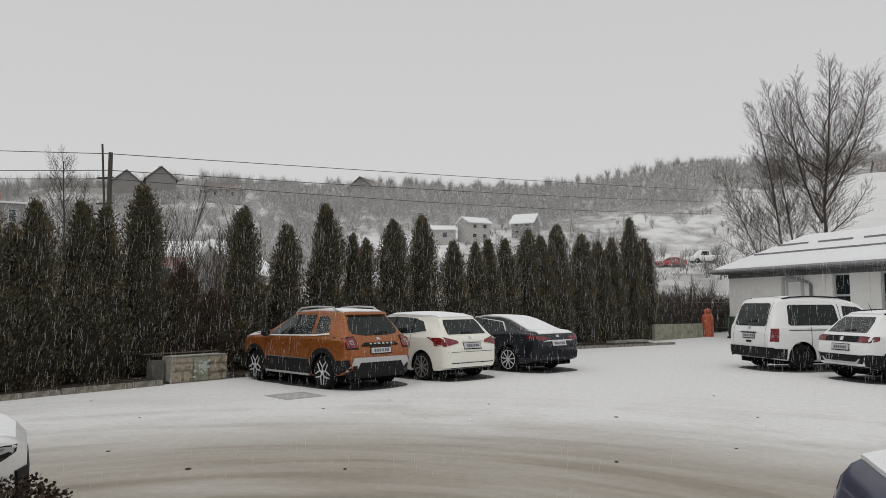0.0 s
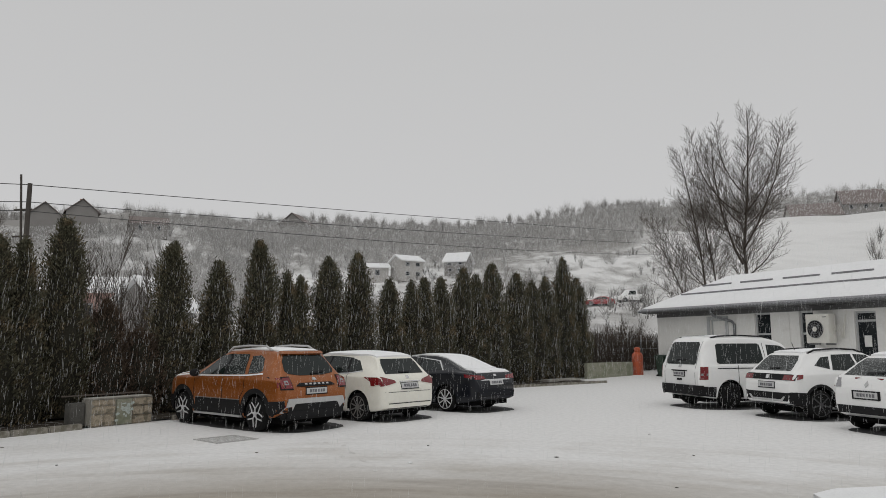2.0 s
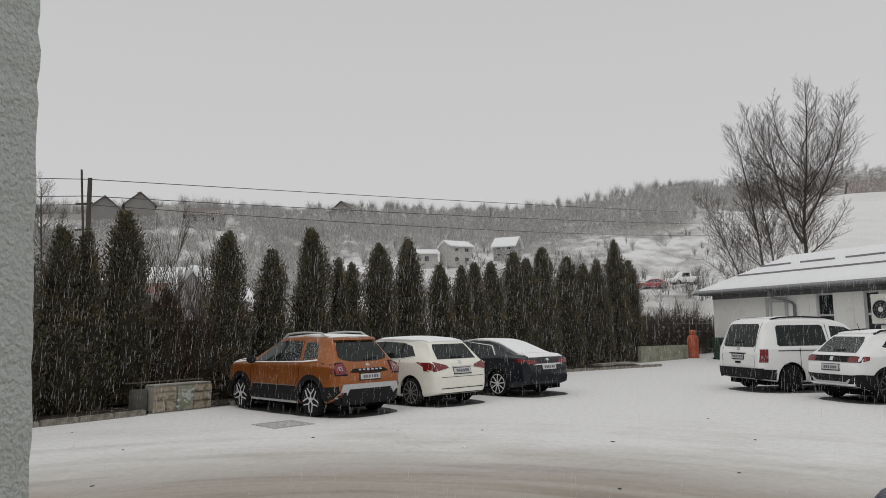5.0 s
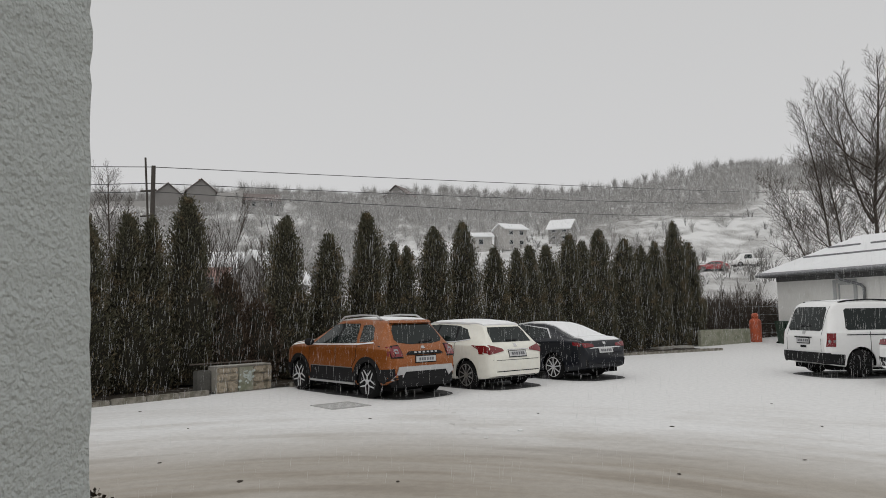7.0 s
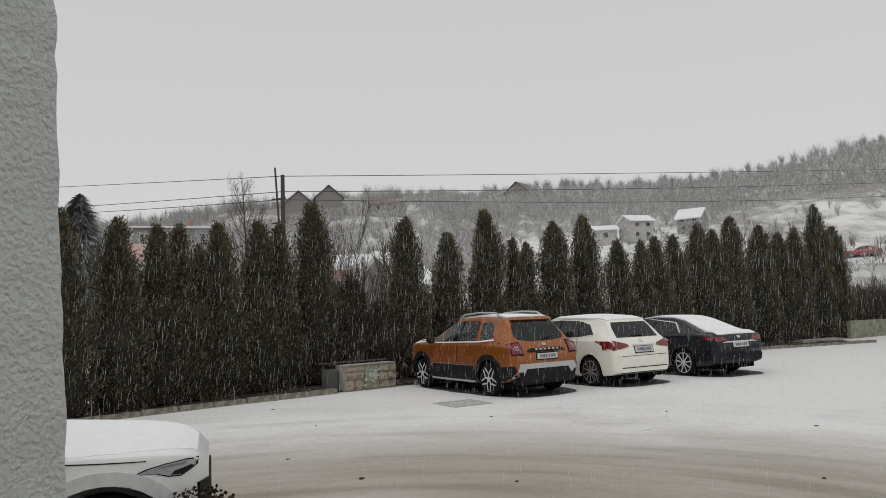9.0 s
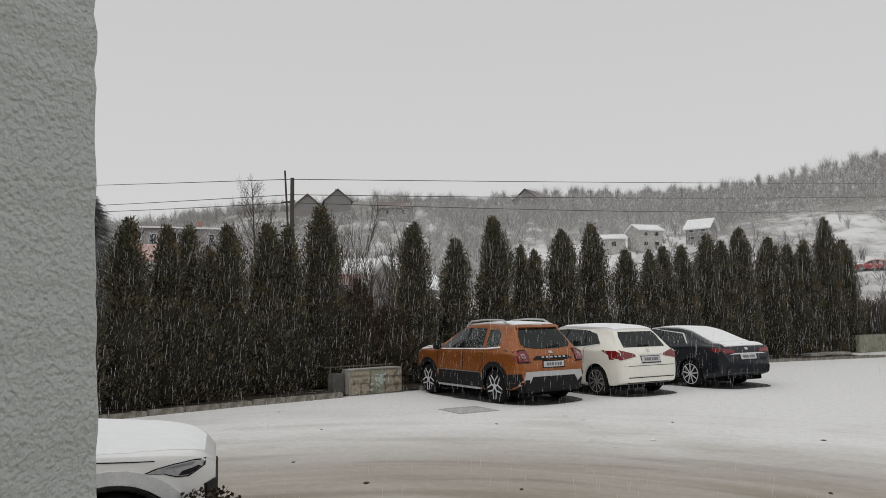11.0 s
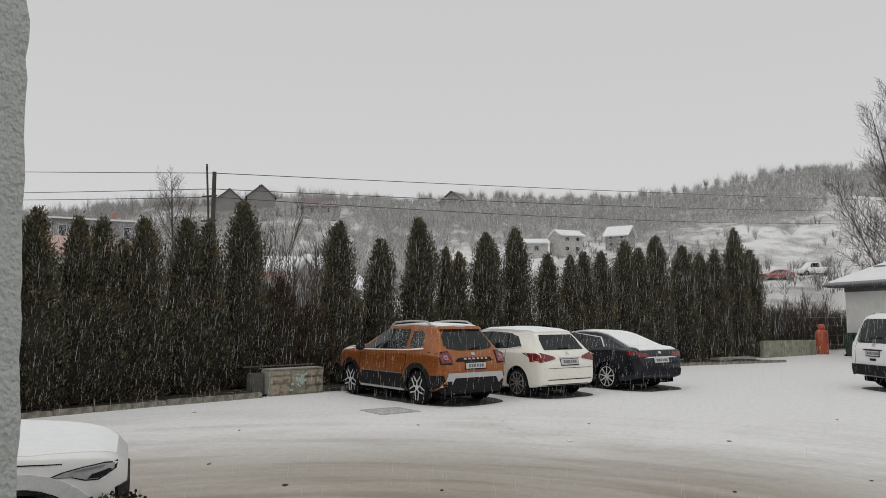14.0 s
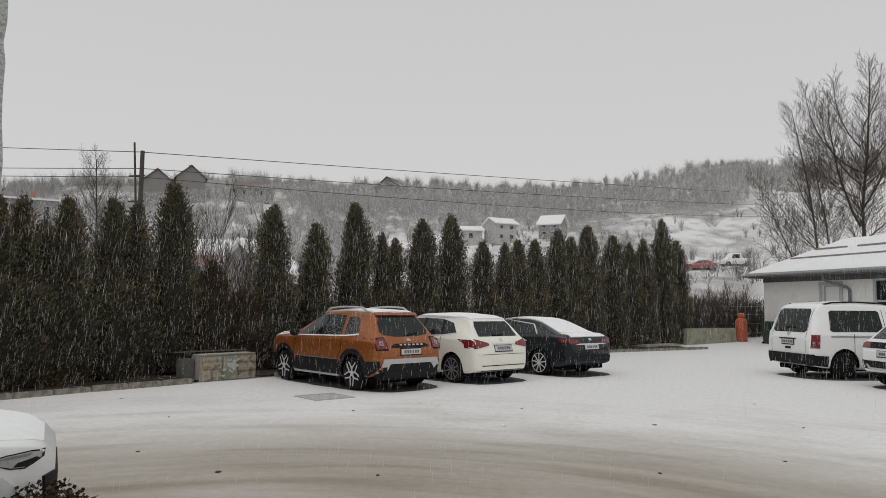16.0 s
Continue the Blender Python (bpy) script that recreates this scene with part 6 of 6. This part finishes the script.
tall_bare_tree((23.7, 44.0, hill(23.7, 44.0) - 0.2), -28, ((-0.3, 0, 0, 4, 0, 16.2, 0.15), (-0.2, 6.1, -26, 2, 0.12, 8.8, 0.085), (-0.1, 7.1, 38, 8, -0.1, 8.0, 0.075), (-0.2, 5.2, 60, 24, 0.1, 4.2, 0.05), (-0.15, 9.4, -62, -2, -0.12, 6.6, 0.055),
                (0, 9.3, 46, 6, 0.2, 6.4, 0.055), (-0.1, 10.9, -40, 2, 0.2, 5.0, 0.045), (0.1, 12.1, 32, 4, -0.2, 3.8, 0.04), (-0.2, 7.8, -66, -20, 0.25, 4.8, 0.045), (-0.1, 8.4, 58, 20, -0.25, 4.2, 0.04), (-0.1, 8.6, -44, -6, 0.3, 6.4, 0.05)), 5, "tall leafless tree with ascending limbs behind the building")
tall_bare_tree((21.4, 45.2, hill(21.4, 45.2) - 0.2), -28, ((1.0, 0, -10, -6, 0, 13.9, 0.10), (1.6, 0, -9, -8, 0.05, 12.2, 0.085), (0.5, 0, -24, -20, 0, 10.2, 0.07), (2.3, 0, 0, 1, 0.1, 12.0, 0.06), (0.2, 4.6, -52, -18, 0.1, 5.4, 0.04), (0.1, 6.6, -38, -4, 0.1, 4.4, 0.04), (0.4, 4.4, 40, 20, 0.2, 4.0, 0.03), (1.0, 4.0, -60, -40, -0.1, 5.5, 0.03)), 8, "leafless tree with thin leaning stems behind the building")
bare_tree("bare_tree", (-27.4, 53.2, hill(-27.4, 53.2)), ((0, 0, 11.4, 0.10), (1.0, 0, 9.0, 0.06)), 9, "leafless tree beyond the hedge near the pole", most=3)
for i_, (x, y, h) in enumerate(((-8.3, 21.3, 4.6), (-7.5, 21.0, 5.2), (-6.9, 21.8, 4.4), (-6.4, 20.2, 4.2), (-9.2, 22.5, 4.8), (-5.7, 20.6, 4.5), (5.2, 33.0, 5.2), (6.5, 34.2, 5.6), (7.3, 35.0, 5.0), (4.6, 32.0, 4.6), (12.0, 37.5, 3.0), (13.2, 38.0, 3.2), (11.2, 37.0, 2.8), (14.5, 39.5, 3.5))):
    bare_tree("bare_shrub", (x, y, 0), ((0.3, 0, h * 0.74, 0.022), (-0.5, 0.2, h * 0.66, 0.018), (0.9, -0.3, h * 0.5, 0.014)), 40 + i_, "thin leafless sapling with upright twigs behind the hedge", TWIG, "leafless saplings", 1.0, 2)



def thicket():
    rr = random.Random(61)
    v, f = [], []
    for _ in range(26000):
        t = rr.random()
        x, y = 10.2 + 5.2 * t + rr.uniform(-0.6, 0.6), 36.6 + 2.6 * t + rr.uniform(-1.0, 1.6)
        p = Vector((x, y, rr.uniform(-0.05, 1.9) * rr.uniform(0.5, 1.0)))
        d = Vector((rr.uniform(-0.8, 0.8), rr.uniform(-0.6, 0.6), rr.uniform(0.25, 1.0))).normalized() * rr.uniform(0.5, 1.3)
        s = d.orthogonal().normalized() * rr.uniform(0.006, 0.014)
        q = d.cross(s).normalized() * s.length
        k = len(v)
        v += [p + s, p - s * 0.5 + q, p - s * 0.5 - q, p + d]
        f += [(k, k + 1, k + 3), (k + 1, k + 2, k + 3), (k + 2, k, k + 3)]
    tagged(data_object("bramble_thicket", v, f, TWIG), "tangle of bare brown brambles behind the low wall", "thicket", kind="stuff")


thicket()

# ---- power line ----


def power_pole():
    root = empty("power_pole", pose(-19.1, 41.55, 0.2))
    tagged(root, "dark wooden power pole with a leaning stay and insulators", "pole")
    part("post", tube([(0, 0, -0.4), (0.05, 0, 10.4)], [0.17, 0.12], 10), POLE_WOOD, root)
    part("stay", tube([(-0.1, 0, 5.0), (-0.45, 0, 10.9)], [0.07, 0.06], 8), POLE_WOOD, root)
    for z in (7.4, 8.9):
        part("crossarm", tube([(-0.7, 0, z), (0.25, 0, z + 0.05)], [0.05, 0.05], 6), POLE_WOOD, root)
        part("insulator", lathe([(0.03, 0), (0.06, 0.05), (0.06, 0.12), (0.03, 0.16)], 10), WALL_WHITE, root).location = (-0.62, 0, z + 0.05)
    return root


power_pole()
for za, right, zl, sag in ((10.52, (41.6, 101.6, 17.8), 11.86, 0.3), (9.55, (41.6, 101.6, 16.6), 10.6, 0.7), (9.05, (31.3, 94.7, 14.4), 10.08, 0.9)):
    a = Vector((-19.1, 41.5, za))
    b = Vector(right)
    c = Vector((-28.6, 46.7, zl))
    far = a + (b - a) * 1.6
    for p, q in ((a, far), (a, a + (c - a) * 6.0)):
        pts = [p.lerp(q, k / 24) - Vector((0, 0, sag * 4 * (k / 24) * (1 - k / 24) * (1 if q is far else 0.2))) for k in range(25)]
        tagged(mesh_object("power_cable", tube(pts, [0.024] * 25, 5), WIRE), "thin dark power cable strung from the pole", "cable", "power cables")

# ---- houses and woods on the far slope ----


def house(x, y, rot, w, d, h, roof, wall_mat, roof_mat, label, storeys=1, gable=True, wins=2, chimney=False, sink=0.6, z=None, over=0.5):
    base = (hill(x, y) - sink) if z is None else z
    root = empty("house", pose(x, y, base, 0, 0, rot))
    tagged(root, label, "house", "houses on the slope")
    bm = bmesh.new()
    box(-w / 2, w / 2, -d / 2, d / 2, 0, h + sink, 0, bm)
    if gable:
        t = h + sink
        for sx in (-w / 2, w / 2):
            vs = [bm.verts.new(p) for p in ((sx, -d / 2, t), (sx, d / 2, t), (sx, 0, t + roof * 0.96))]
            bm.faces.new(vs)
    part("wall", bm, wall_mat, root)
    t = h + sink
    bm = bmesh.new()
    for sy in (-1, 1):
        k = roof / (d / 2)
        ey = sy * (d / 2 + over)
        q = [(-w / 2 - over, 0, t + roof), (w / 2 + over, 0, t + roof), (w / 2 + over, ey, t - over * k), (-w / 2 - over, ey, t - over * k)]
        lo = [bm.verts.new(p) for p in q]
        hi = [bm.verts.new((p[0], p[1], p[2] + 0.25)) for p in q]
        bm.faces.new(lo)
        bm.faces.new(hi[::-1])
        for e in range(4):
            bm.faces.new((lo[e], hi[e], hi[(e + 1) % 4], lo[(e + 1) % 4]))
    bmesh.ops.recalc_face_normals(bm, faces=bm.faces)
    part("roof", bm, roof_mat, root)
    for s in range(storeys):
        zz = sink + (h / storeys) * (s + 0.35)
        for k in range(wins):
            xx = -w / 2 + w * (k + 0.5) / wins
            win = part("window", box(xx - 0.55, xx + 0.55, -d / 2 - 0.06, -d / 2 - 0.01, zz, zz + h / storeys * 0.45), FRAME_GREY, root)
            part("pane", box(xx - 0.46, xx + 0.46, -d / 2 - 0.08, -d / 2 - 0.065, zz + 0.1, zz + h / storeys * 0.45 - 0.1), DARK_GLASS, win)
    if chimney:
        part("chimney", box(w * 0.2, w * 0.2 + 0.6, -0.3, 0.3, t + roof * 0.5, t + roof + 1.2), HOUSE_BRICK, root)
    return root


house(7.6, 164, 30, 5.4, 5.0, 4.2, 1.2, HOUSE_PALE, SNOW, "pale two-storey house with snow-covered roof on slope", 2, True, 2)
house(19.9, 168, -25, 5.0, 5.6, 3.0, 2.0, HOUSE_GREY, SNOW, "grey house with steep snow-covered roof on slope", 2, True, 2)
house(0.6, 165, 8, 5.0, 6, 2.8, 1.0, HOUSE_PALE, SNOW, "small pale outbuilding with snow-covered roof", 1, True, 1)
house(-84, 193, 115, 9, 7.5, 5.6, 3.2, HOUSE_GREY, FAR_ROOF, "grey gabled house with dark roof on hill crest", 1, True, 2, True, 1.5)
house(-76.5, 197, 115, 9, 7.5, 5.8, 3.2, HOUSE_GREY, FAR_ROOF, "grey gabled house with dark tiled roof beside another", 1, True, 2, True, 1.5)
house(-60, 200, 20, 9, 7, 3.0, 2.0, HOUSE_GREY, FAR_ROOF, "low dark-roofed house on the hill crest", 1, True, 2, False, 1.0)
house(-31, 298, 70, 9, 11, 3, 4.2, HOUSE_GREY, FAR_ROOF, "grey house with dark gabled roof in the woods", 1, True, 2, False, 1.0)
house(143, 222, -20, 15, 12, 5, 4.5, HOUSE_PALE, FAR_ROOF, "large pale house with dark roof on hilltop", 2, True, 4, False, 1.5)
house(160, 222, -20, 13, 11, 6, 5.0, HOUSE_GREY, FAR_ROOF, "large grey house with dark gabled roof on hilltop", 2, True, 3, False, 1.5)
house(-13.6, 47, 70, 3.4, 3.2, 3.4, 1.5, HOUSE_GREY, SNOW, "small shed with snow-dusted corrugated roof behind hedge", 1, True, 1, False, 0.4)
house(-18.6, 50, 10, 4, 4, 4.2, 0.8, HOUSE_PINK, SNOW, "pinkish rendered outbuilding behind the leafless saplings", 1, True, 1, False, 0.4)
house(-66, 103, 33, 11.5, 8, 16.2 - hill(-66, 103), 0.5, HOUSE_GREY, SNOW, "wide grey two-storey house with flat snowy roof and chimney", 2, True, 4, True, 0.5)
house(-64.5, 91, 50, 5.5, 6, 10.6 - hill(-64.5, 91), 2.2, HOUSE_PALE, HOUSE_PINK, "small house with salmon-pink tiled roof beyond hedge", 1, True, 2, False, 0.5)


def far_car():
    c = Car("car", pose(33.7, 101.6, hill(33.7, 101.6) - 0.05, 0, 0, 78), RED_CAR, 4.3, 1.72, 1.42, 0.8, 2.6, 0.31,
            top=((0, 0.7), (0.05, 0.95), (0.3, 1.0), (0.9, 1.34), (1.5, 1.42), (2.2, 1.4), (2.7, 1.2), (3.1, 0.96), (4.1, 0.84), (4.3, 0.6)),
            belt=((0, 0.93), (4.3, 0.72)), low=((0, 0.3), (4.3, 0.28)), plan=((0, 0.8), (0.2, 0.95), (0.8, 1), (3.4, 1), (4.1, 0.88), (4.3, 0.6)), roof_half=0.56,
            label="red saloon car parked on the snowy slope", spokes=7)
    c.both("side_window", [(0.9, 0.98), (1.9, 0.96), (1.9, 1.3), (1.3, 1.28)], CAR_GLASS)
    c.both("side_window", [(2.0, 0.96), (3.0, 0.93), (2.6, 1.2), (2.0, 1.3)], CAR_GLASS)


far_car()


def far_van():
    c = Car("van", pose(38.9, 103.2, hill(38.9, 103.2) - 0.05, 0, 0, 95), WHITE, 4.4, 1.8, 1.9, 0.9, 2.7, 0.33,
            top=((0, 0.8), (0.05, 1.2), (1.6, 1.2), (1.7, 1.85), (2.9, 1.9), (3.2, 1.6), (3.6, 1.1), (4.3, 0.95), (4.4, 0.6)),
            belt=((0, 1.0), (4.4, 0.9)), low=((0, 0.35), (4.4, 0.35)), plan=((0, 0.9), (0.2, 0.98), (3.8, 1), (4.4, 0.8)), roof_half=0.75,
            label="white pickup parked on the snowy slope", spokes=6, rim=RIM_DARK)
    c.both("side_window", [(1.85, 1.15), (3.1, 1.12), (2.85, 1.7), (1.85, 1.72)], CAR_GLASS)


far_van()


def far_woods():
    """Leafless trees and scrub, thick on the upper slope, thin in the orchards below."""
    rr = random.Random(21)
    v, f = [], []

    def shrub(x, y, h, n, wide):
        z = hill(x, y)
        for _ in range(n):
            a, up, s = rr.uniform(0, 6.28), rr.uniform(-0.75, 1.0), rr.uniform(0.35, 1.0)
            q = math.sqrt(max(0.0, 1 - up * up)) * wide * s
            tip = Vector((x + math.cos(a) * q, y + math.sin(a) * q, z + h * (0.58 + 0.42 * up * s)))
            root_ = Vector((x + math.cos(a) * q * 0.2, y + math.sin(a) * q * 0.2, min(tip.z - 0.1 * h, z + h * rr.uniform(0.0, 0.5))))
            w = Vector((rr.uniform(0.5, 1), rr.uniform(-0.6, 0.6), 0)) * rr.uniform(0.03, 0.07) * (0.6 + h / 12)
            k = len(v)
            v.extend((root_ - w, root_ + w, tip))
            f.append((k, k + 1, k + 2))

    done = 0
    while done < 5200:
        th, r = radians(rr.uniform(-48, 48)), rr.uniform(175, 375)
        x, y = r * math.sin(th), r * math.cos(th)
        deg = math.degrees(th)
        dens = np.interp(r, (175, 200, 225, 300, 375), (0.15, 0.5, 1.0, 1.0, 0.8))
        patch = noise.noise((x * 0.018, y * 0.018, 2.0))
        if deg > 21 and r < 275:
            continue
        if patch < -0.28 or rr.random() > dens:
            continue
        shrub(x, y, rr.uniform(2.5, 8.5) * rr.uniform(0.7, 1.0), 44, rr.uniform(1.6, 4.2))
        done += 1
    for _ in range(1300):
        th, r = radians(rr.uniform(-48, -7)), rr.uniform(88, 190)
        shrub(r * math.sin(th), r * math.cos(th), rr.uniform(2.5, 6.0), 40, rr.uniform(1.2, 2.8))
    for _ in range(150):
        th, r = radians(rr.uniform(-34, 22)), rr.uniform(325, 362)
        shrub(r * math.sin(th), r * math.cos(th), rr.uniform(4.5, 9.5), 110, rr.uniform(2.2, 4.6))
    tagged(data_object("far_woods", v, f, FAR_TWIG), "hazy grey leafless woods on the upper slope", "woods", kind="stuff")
    v, f = [], []
    for _ in range(1000):
        th, r = radians(rr.uniform(-40, 27)), rr.uniform(75, 195)
        x, y = r * math.sin(th), r * math.cos(th)
        if noise.noise((x * 0.05, y * 0.05, 7.0)) < -0.05:
            continue
        shrub(x, y, rr.uniform(1.8, 4.2), 26, rr.uniform(0.9, 2.0))
    for _ in range(70):
        th, r = radians(rr.uniform(36, 48)), rr.uniform(100, 150)
        x, y = r * math.sin(th), r * math.cos(th)
        shrub(x, y, rr.uniform(3, 7), 40, rr.uniform(1, 2))
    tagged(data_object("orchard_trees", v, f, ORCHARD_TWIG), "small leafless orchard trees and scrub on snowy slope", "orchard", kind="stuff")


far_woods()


def conifer(x, y, h, wide, seed, sink=0.3):
    rr = random.Random(seed)
    root = empty("conifer_tree", pose(x, y, hill(x, y) - sink))
    tagged(root, "broad grey-green pine tree beyond the hedge, paled for haze", "tree", "pines")
    part("trunk", tube([(0, 0, 0), (0, 0, h * 0.95)], [0.16, 0.03], 6), BARK, root)
    v, f = [], []
    for _ in range(int(5200 * h / 8)):
        t = rr.random() ** 1.3
        a, s = rr.uniform(0, 6.28), wide * min(1.0, (1 - t) * 2.2) ** 0.5 * rr.uniform(0.3, 1.0) + 0.1
        p = Vector((math.cos(a) * s * 0.3, math.sin(a) * s * 0.3, h * (0.08 + 0.92 * t)))
        q = Vector((math.cos(a) * s, math.sin(a) * s, p.z - 0.35 * s + rr.uniform(0, 0.2)))
        w = Vector((-math.sin(a), math.cos(a), 0.3)) * rr.uniform(0.06, 0.14)
        k = len(v)
        v += [p - w, p + w, q]
        f.append((k, k + 1, k + 2))
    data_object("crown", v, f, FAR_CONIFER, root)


conifer(-44.0, 54.6, 11.2, 3.4, 3)
conifer(-50.5, 54.0, 13.6, 3.6, 4)

# ---- clipped bush at the foot of the doorway ----


def low_bush():
    rr = random.Random(31)
    root = empty("low_bush", pose(-2.45, 4.15, 0))
    tagged(root, "low dark-leaved bush with small brownish leaves", "bush")
    for k in range(9):
        a = rr.uniform(0, 6.28)
        part("stem", tube([(0.05 * math.cos(a), 0.05 * math.sin(a), -0.02), (0.2 * math.cos(a), 0.2 * math.sin(a), 0.55)], [0.014, 0.006], 5), BARK, root)
    v, f = [], []
    for _ in range(1500):
        a, el, r = rr.uniform(0, 6.28), rr.uniform(-0.2, 1.0), rr.uniform(0.6, 1.0)
        p = Vector((0.36 * r * math.cos(a) * math.sqrt(max(0, 1 - el * el)), 0.32 * r * math.sin(a) * math.sqrt(max(0, 1 - el * el)), 0.44 + 0.29 * el * r))
        d = (Vector((rr.uniform(-1, 1), rr.uniform(-1, 1), rr.uniform(-0.2, 1)))).normalized()
        s = d.orthogonal().normalized() * rr.uniform(0.008, 0.016)
        k = len(v)
        ln = rr.uniform(0.02, 0.045)
        v += [p, p + d * ln * 0.5 + s, p + d * ln, p + d * ln * 0.5 - s]
        f.append((k, k + 1, k + 2, k + 3))
    data_object("leaves", v, f, BUSH_LEAF, root)


low_bush()

# ---- the bed under the hedge ----


def hedge_bed():
    bm = bmesh.new()
    rows = []
    for p, d in along(KERB_LINE, 0.3):
        nrm = Vector((-d.y, d.x, 0))
        rows.append([bm.verts.new(p + nrm * w + Vector((0, 0, 0.045 + 0.035 * noise.noise((p.x * 3, p.y * 3, w * 4))))) for w in (0.11, 0.4, 0.8, 1.3, 1.9, 2.5)])
    for r0, r1 in zip(rows, rows[1:]):
        for k in range(5):
            bm.faces.new((r0[k], r1[k], r1[k + 1], r0[k + 1]))
    bmesh.ops.recalc_face_normals(bm, faces=bm.faces)
    if sum(f.normal.z for f in bm.faces) < 0:
        bmesh.ops.reverse_faces(bm, faces=bm.faces)
    tagged(mesh_object("ground_bed", bm, SOIL, None, "", True), "dark soil with leaf litter and thin snow under hedge", "soil", kind="structure")


hedge_bed()

# ---- kerb stones ----
kerb_root = empty("kerb")
tagged(kerb_root, "weathered concrete kerb stones along the hedge", "kerb", kind="structure")
stone_mesh = None
rr_k = random.Random(2)
for p, d in along(KERB_LINE, 0.72):
    if -6.35 < p.x < -4.95:
        continue
    if stone_mesh is None:
        ob = part("kerb_stone", box(0.008, 0.70, -0.02, 0.13, -0.05, 0.105, 0.02), KERB, kerb_root)
        stone_mesh = ob.data
    else:
        ob = new("kerb_stone", stone_mesh)
        ob.parent = kerb_root
    ob.matrix_world = pose(p.x, p.y, rr_k.uniform(-0.015, 0.01), rr_k.uniform(-1.5, 1.5), 0, math.degrees(math.atan2(d.y, d.x)) + rr_k.uniform(-0.8, 0.8))

# ---- the snow in the air, and the haze made of far flakes ----


def falling_snow():
    rr = random.Random(51)
    v, f = [], []
    for _ in range(26000):
        th, r, z = radians(rr.uniform(-42, 42)), math.sqrt(rr.uniform(5.5 ** 2, 30 ** 2)), 0.0
        z = rr.uniform(0.1, 1.7 + r * 0.115)
        p = Vector((r * math.sin(th), r * math.cos(th), z))
        d = Vector((rr.uniform(-0.20, 0.04), rr.uniform(-0.15, 0.15), -1)).normalized() * rr.uniform(0.025, 0.095)
        w = rr.uniform(0.0005, 0.0011)
        s, q = d.orthogonal().normalized() * w, d.cross(d.orthogonal()).normalized() * w
        k = len(v)
        v += [p - d, p + s, p - s * 0.5 + q * 0.87, p - s * 0.5 - q * 0.87, p + d]
        f += [(k, k + 1, k + 2), (k, k + 2, k + 3), (k, k + 3, k + 1), (k + 4, k + 2, k + 1), (k + 4, k + 3, k + 2), (k + 4, k + 1, k + 3)]
    # far flakes are oversized and dense, to stand in for haze before the hill
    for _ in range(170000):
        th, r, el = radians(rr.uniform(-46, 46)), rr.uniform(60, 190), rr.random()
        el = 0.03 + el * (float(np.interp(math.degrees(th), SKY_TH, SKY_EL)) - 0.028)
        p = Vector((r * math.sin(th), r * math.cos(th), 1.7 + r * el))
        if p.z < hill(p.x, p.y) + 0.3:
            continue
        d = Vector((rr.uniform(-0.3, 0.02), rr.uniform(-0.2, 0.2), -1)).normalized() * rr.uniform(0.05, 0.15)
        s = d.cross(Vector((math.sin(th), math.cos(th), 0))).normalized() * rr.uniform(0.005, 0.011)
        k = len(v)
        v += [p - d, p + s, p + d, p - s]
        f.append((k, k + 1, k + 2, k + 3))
    tagged(data_object("falling_snow", v, f, FLAKE), "fine white falling snowflakes, with larger far ones as haze", "snow", kind="stuff")


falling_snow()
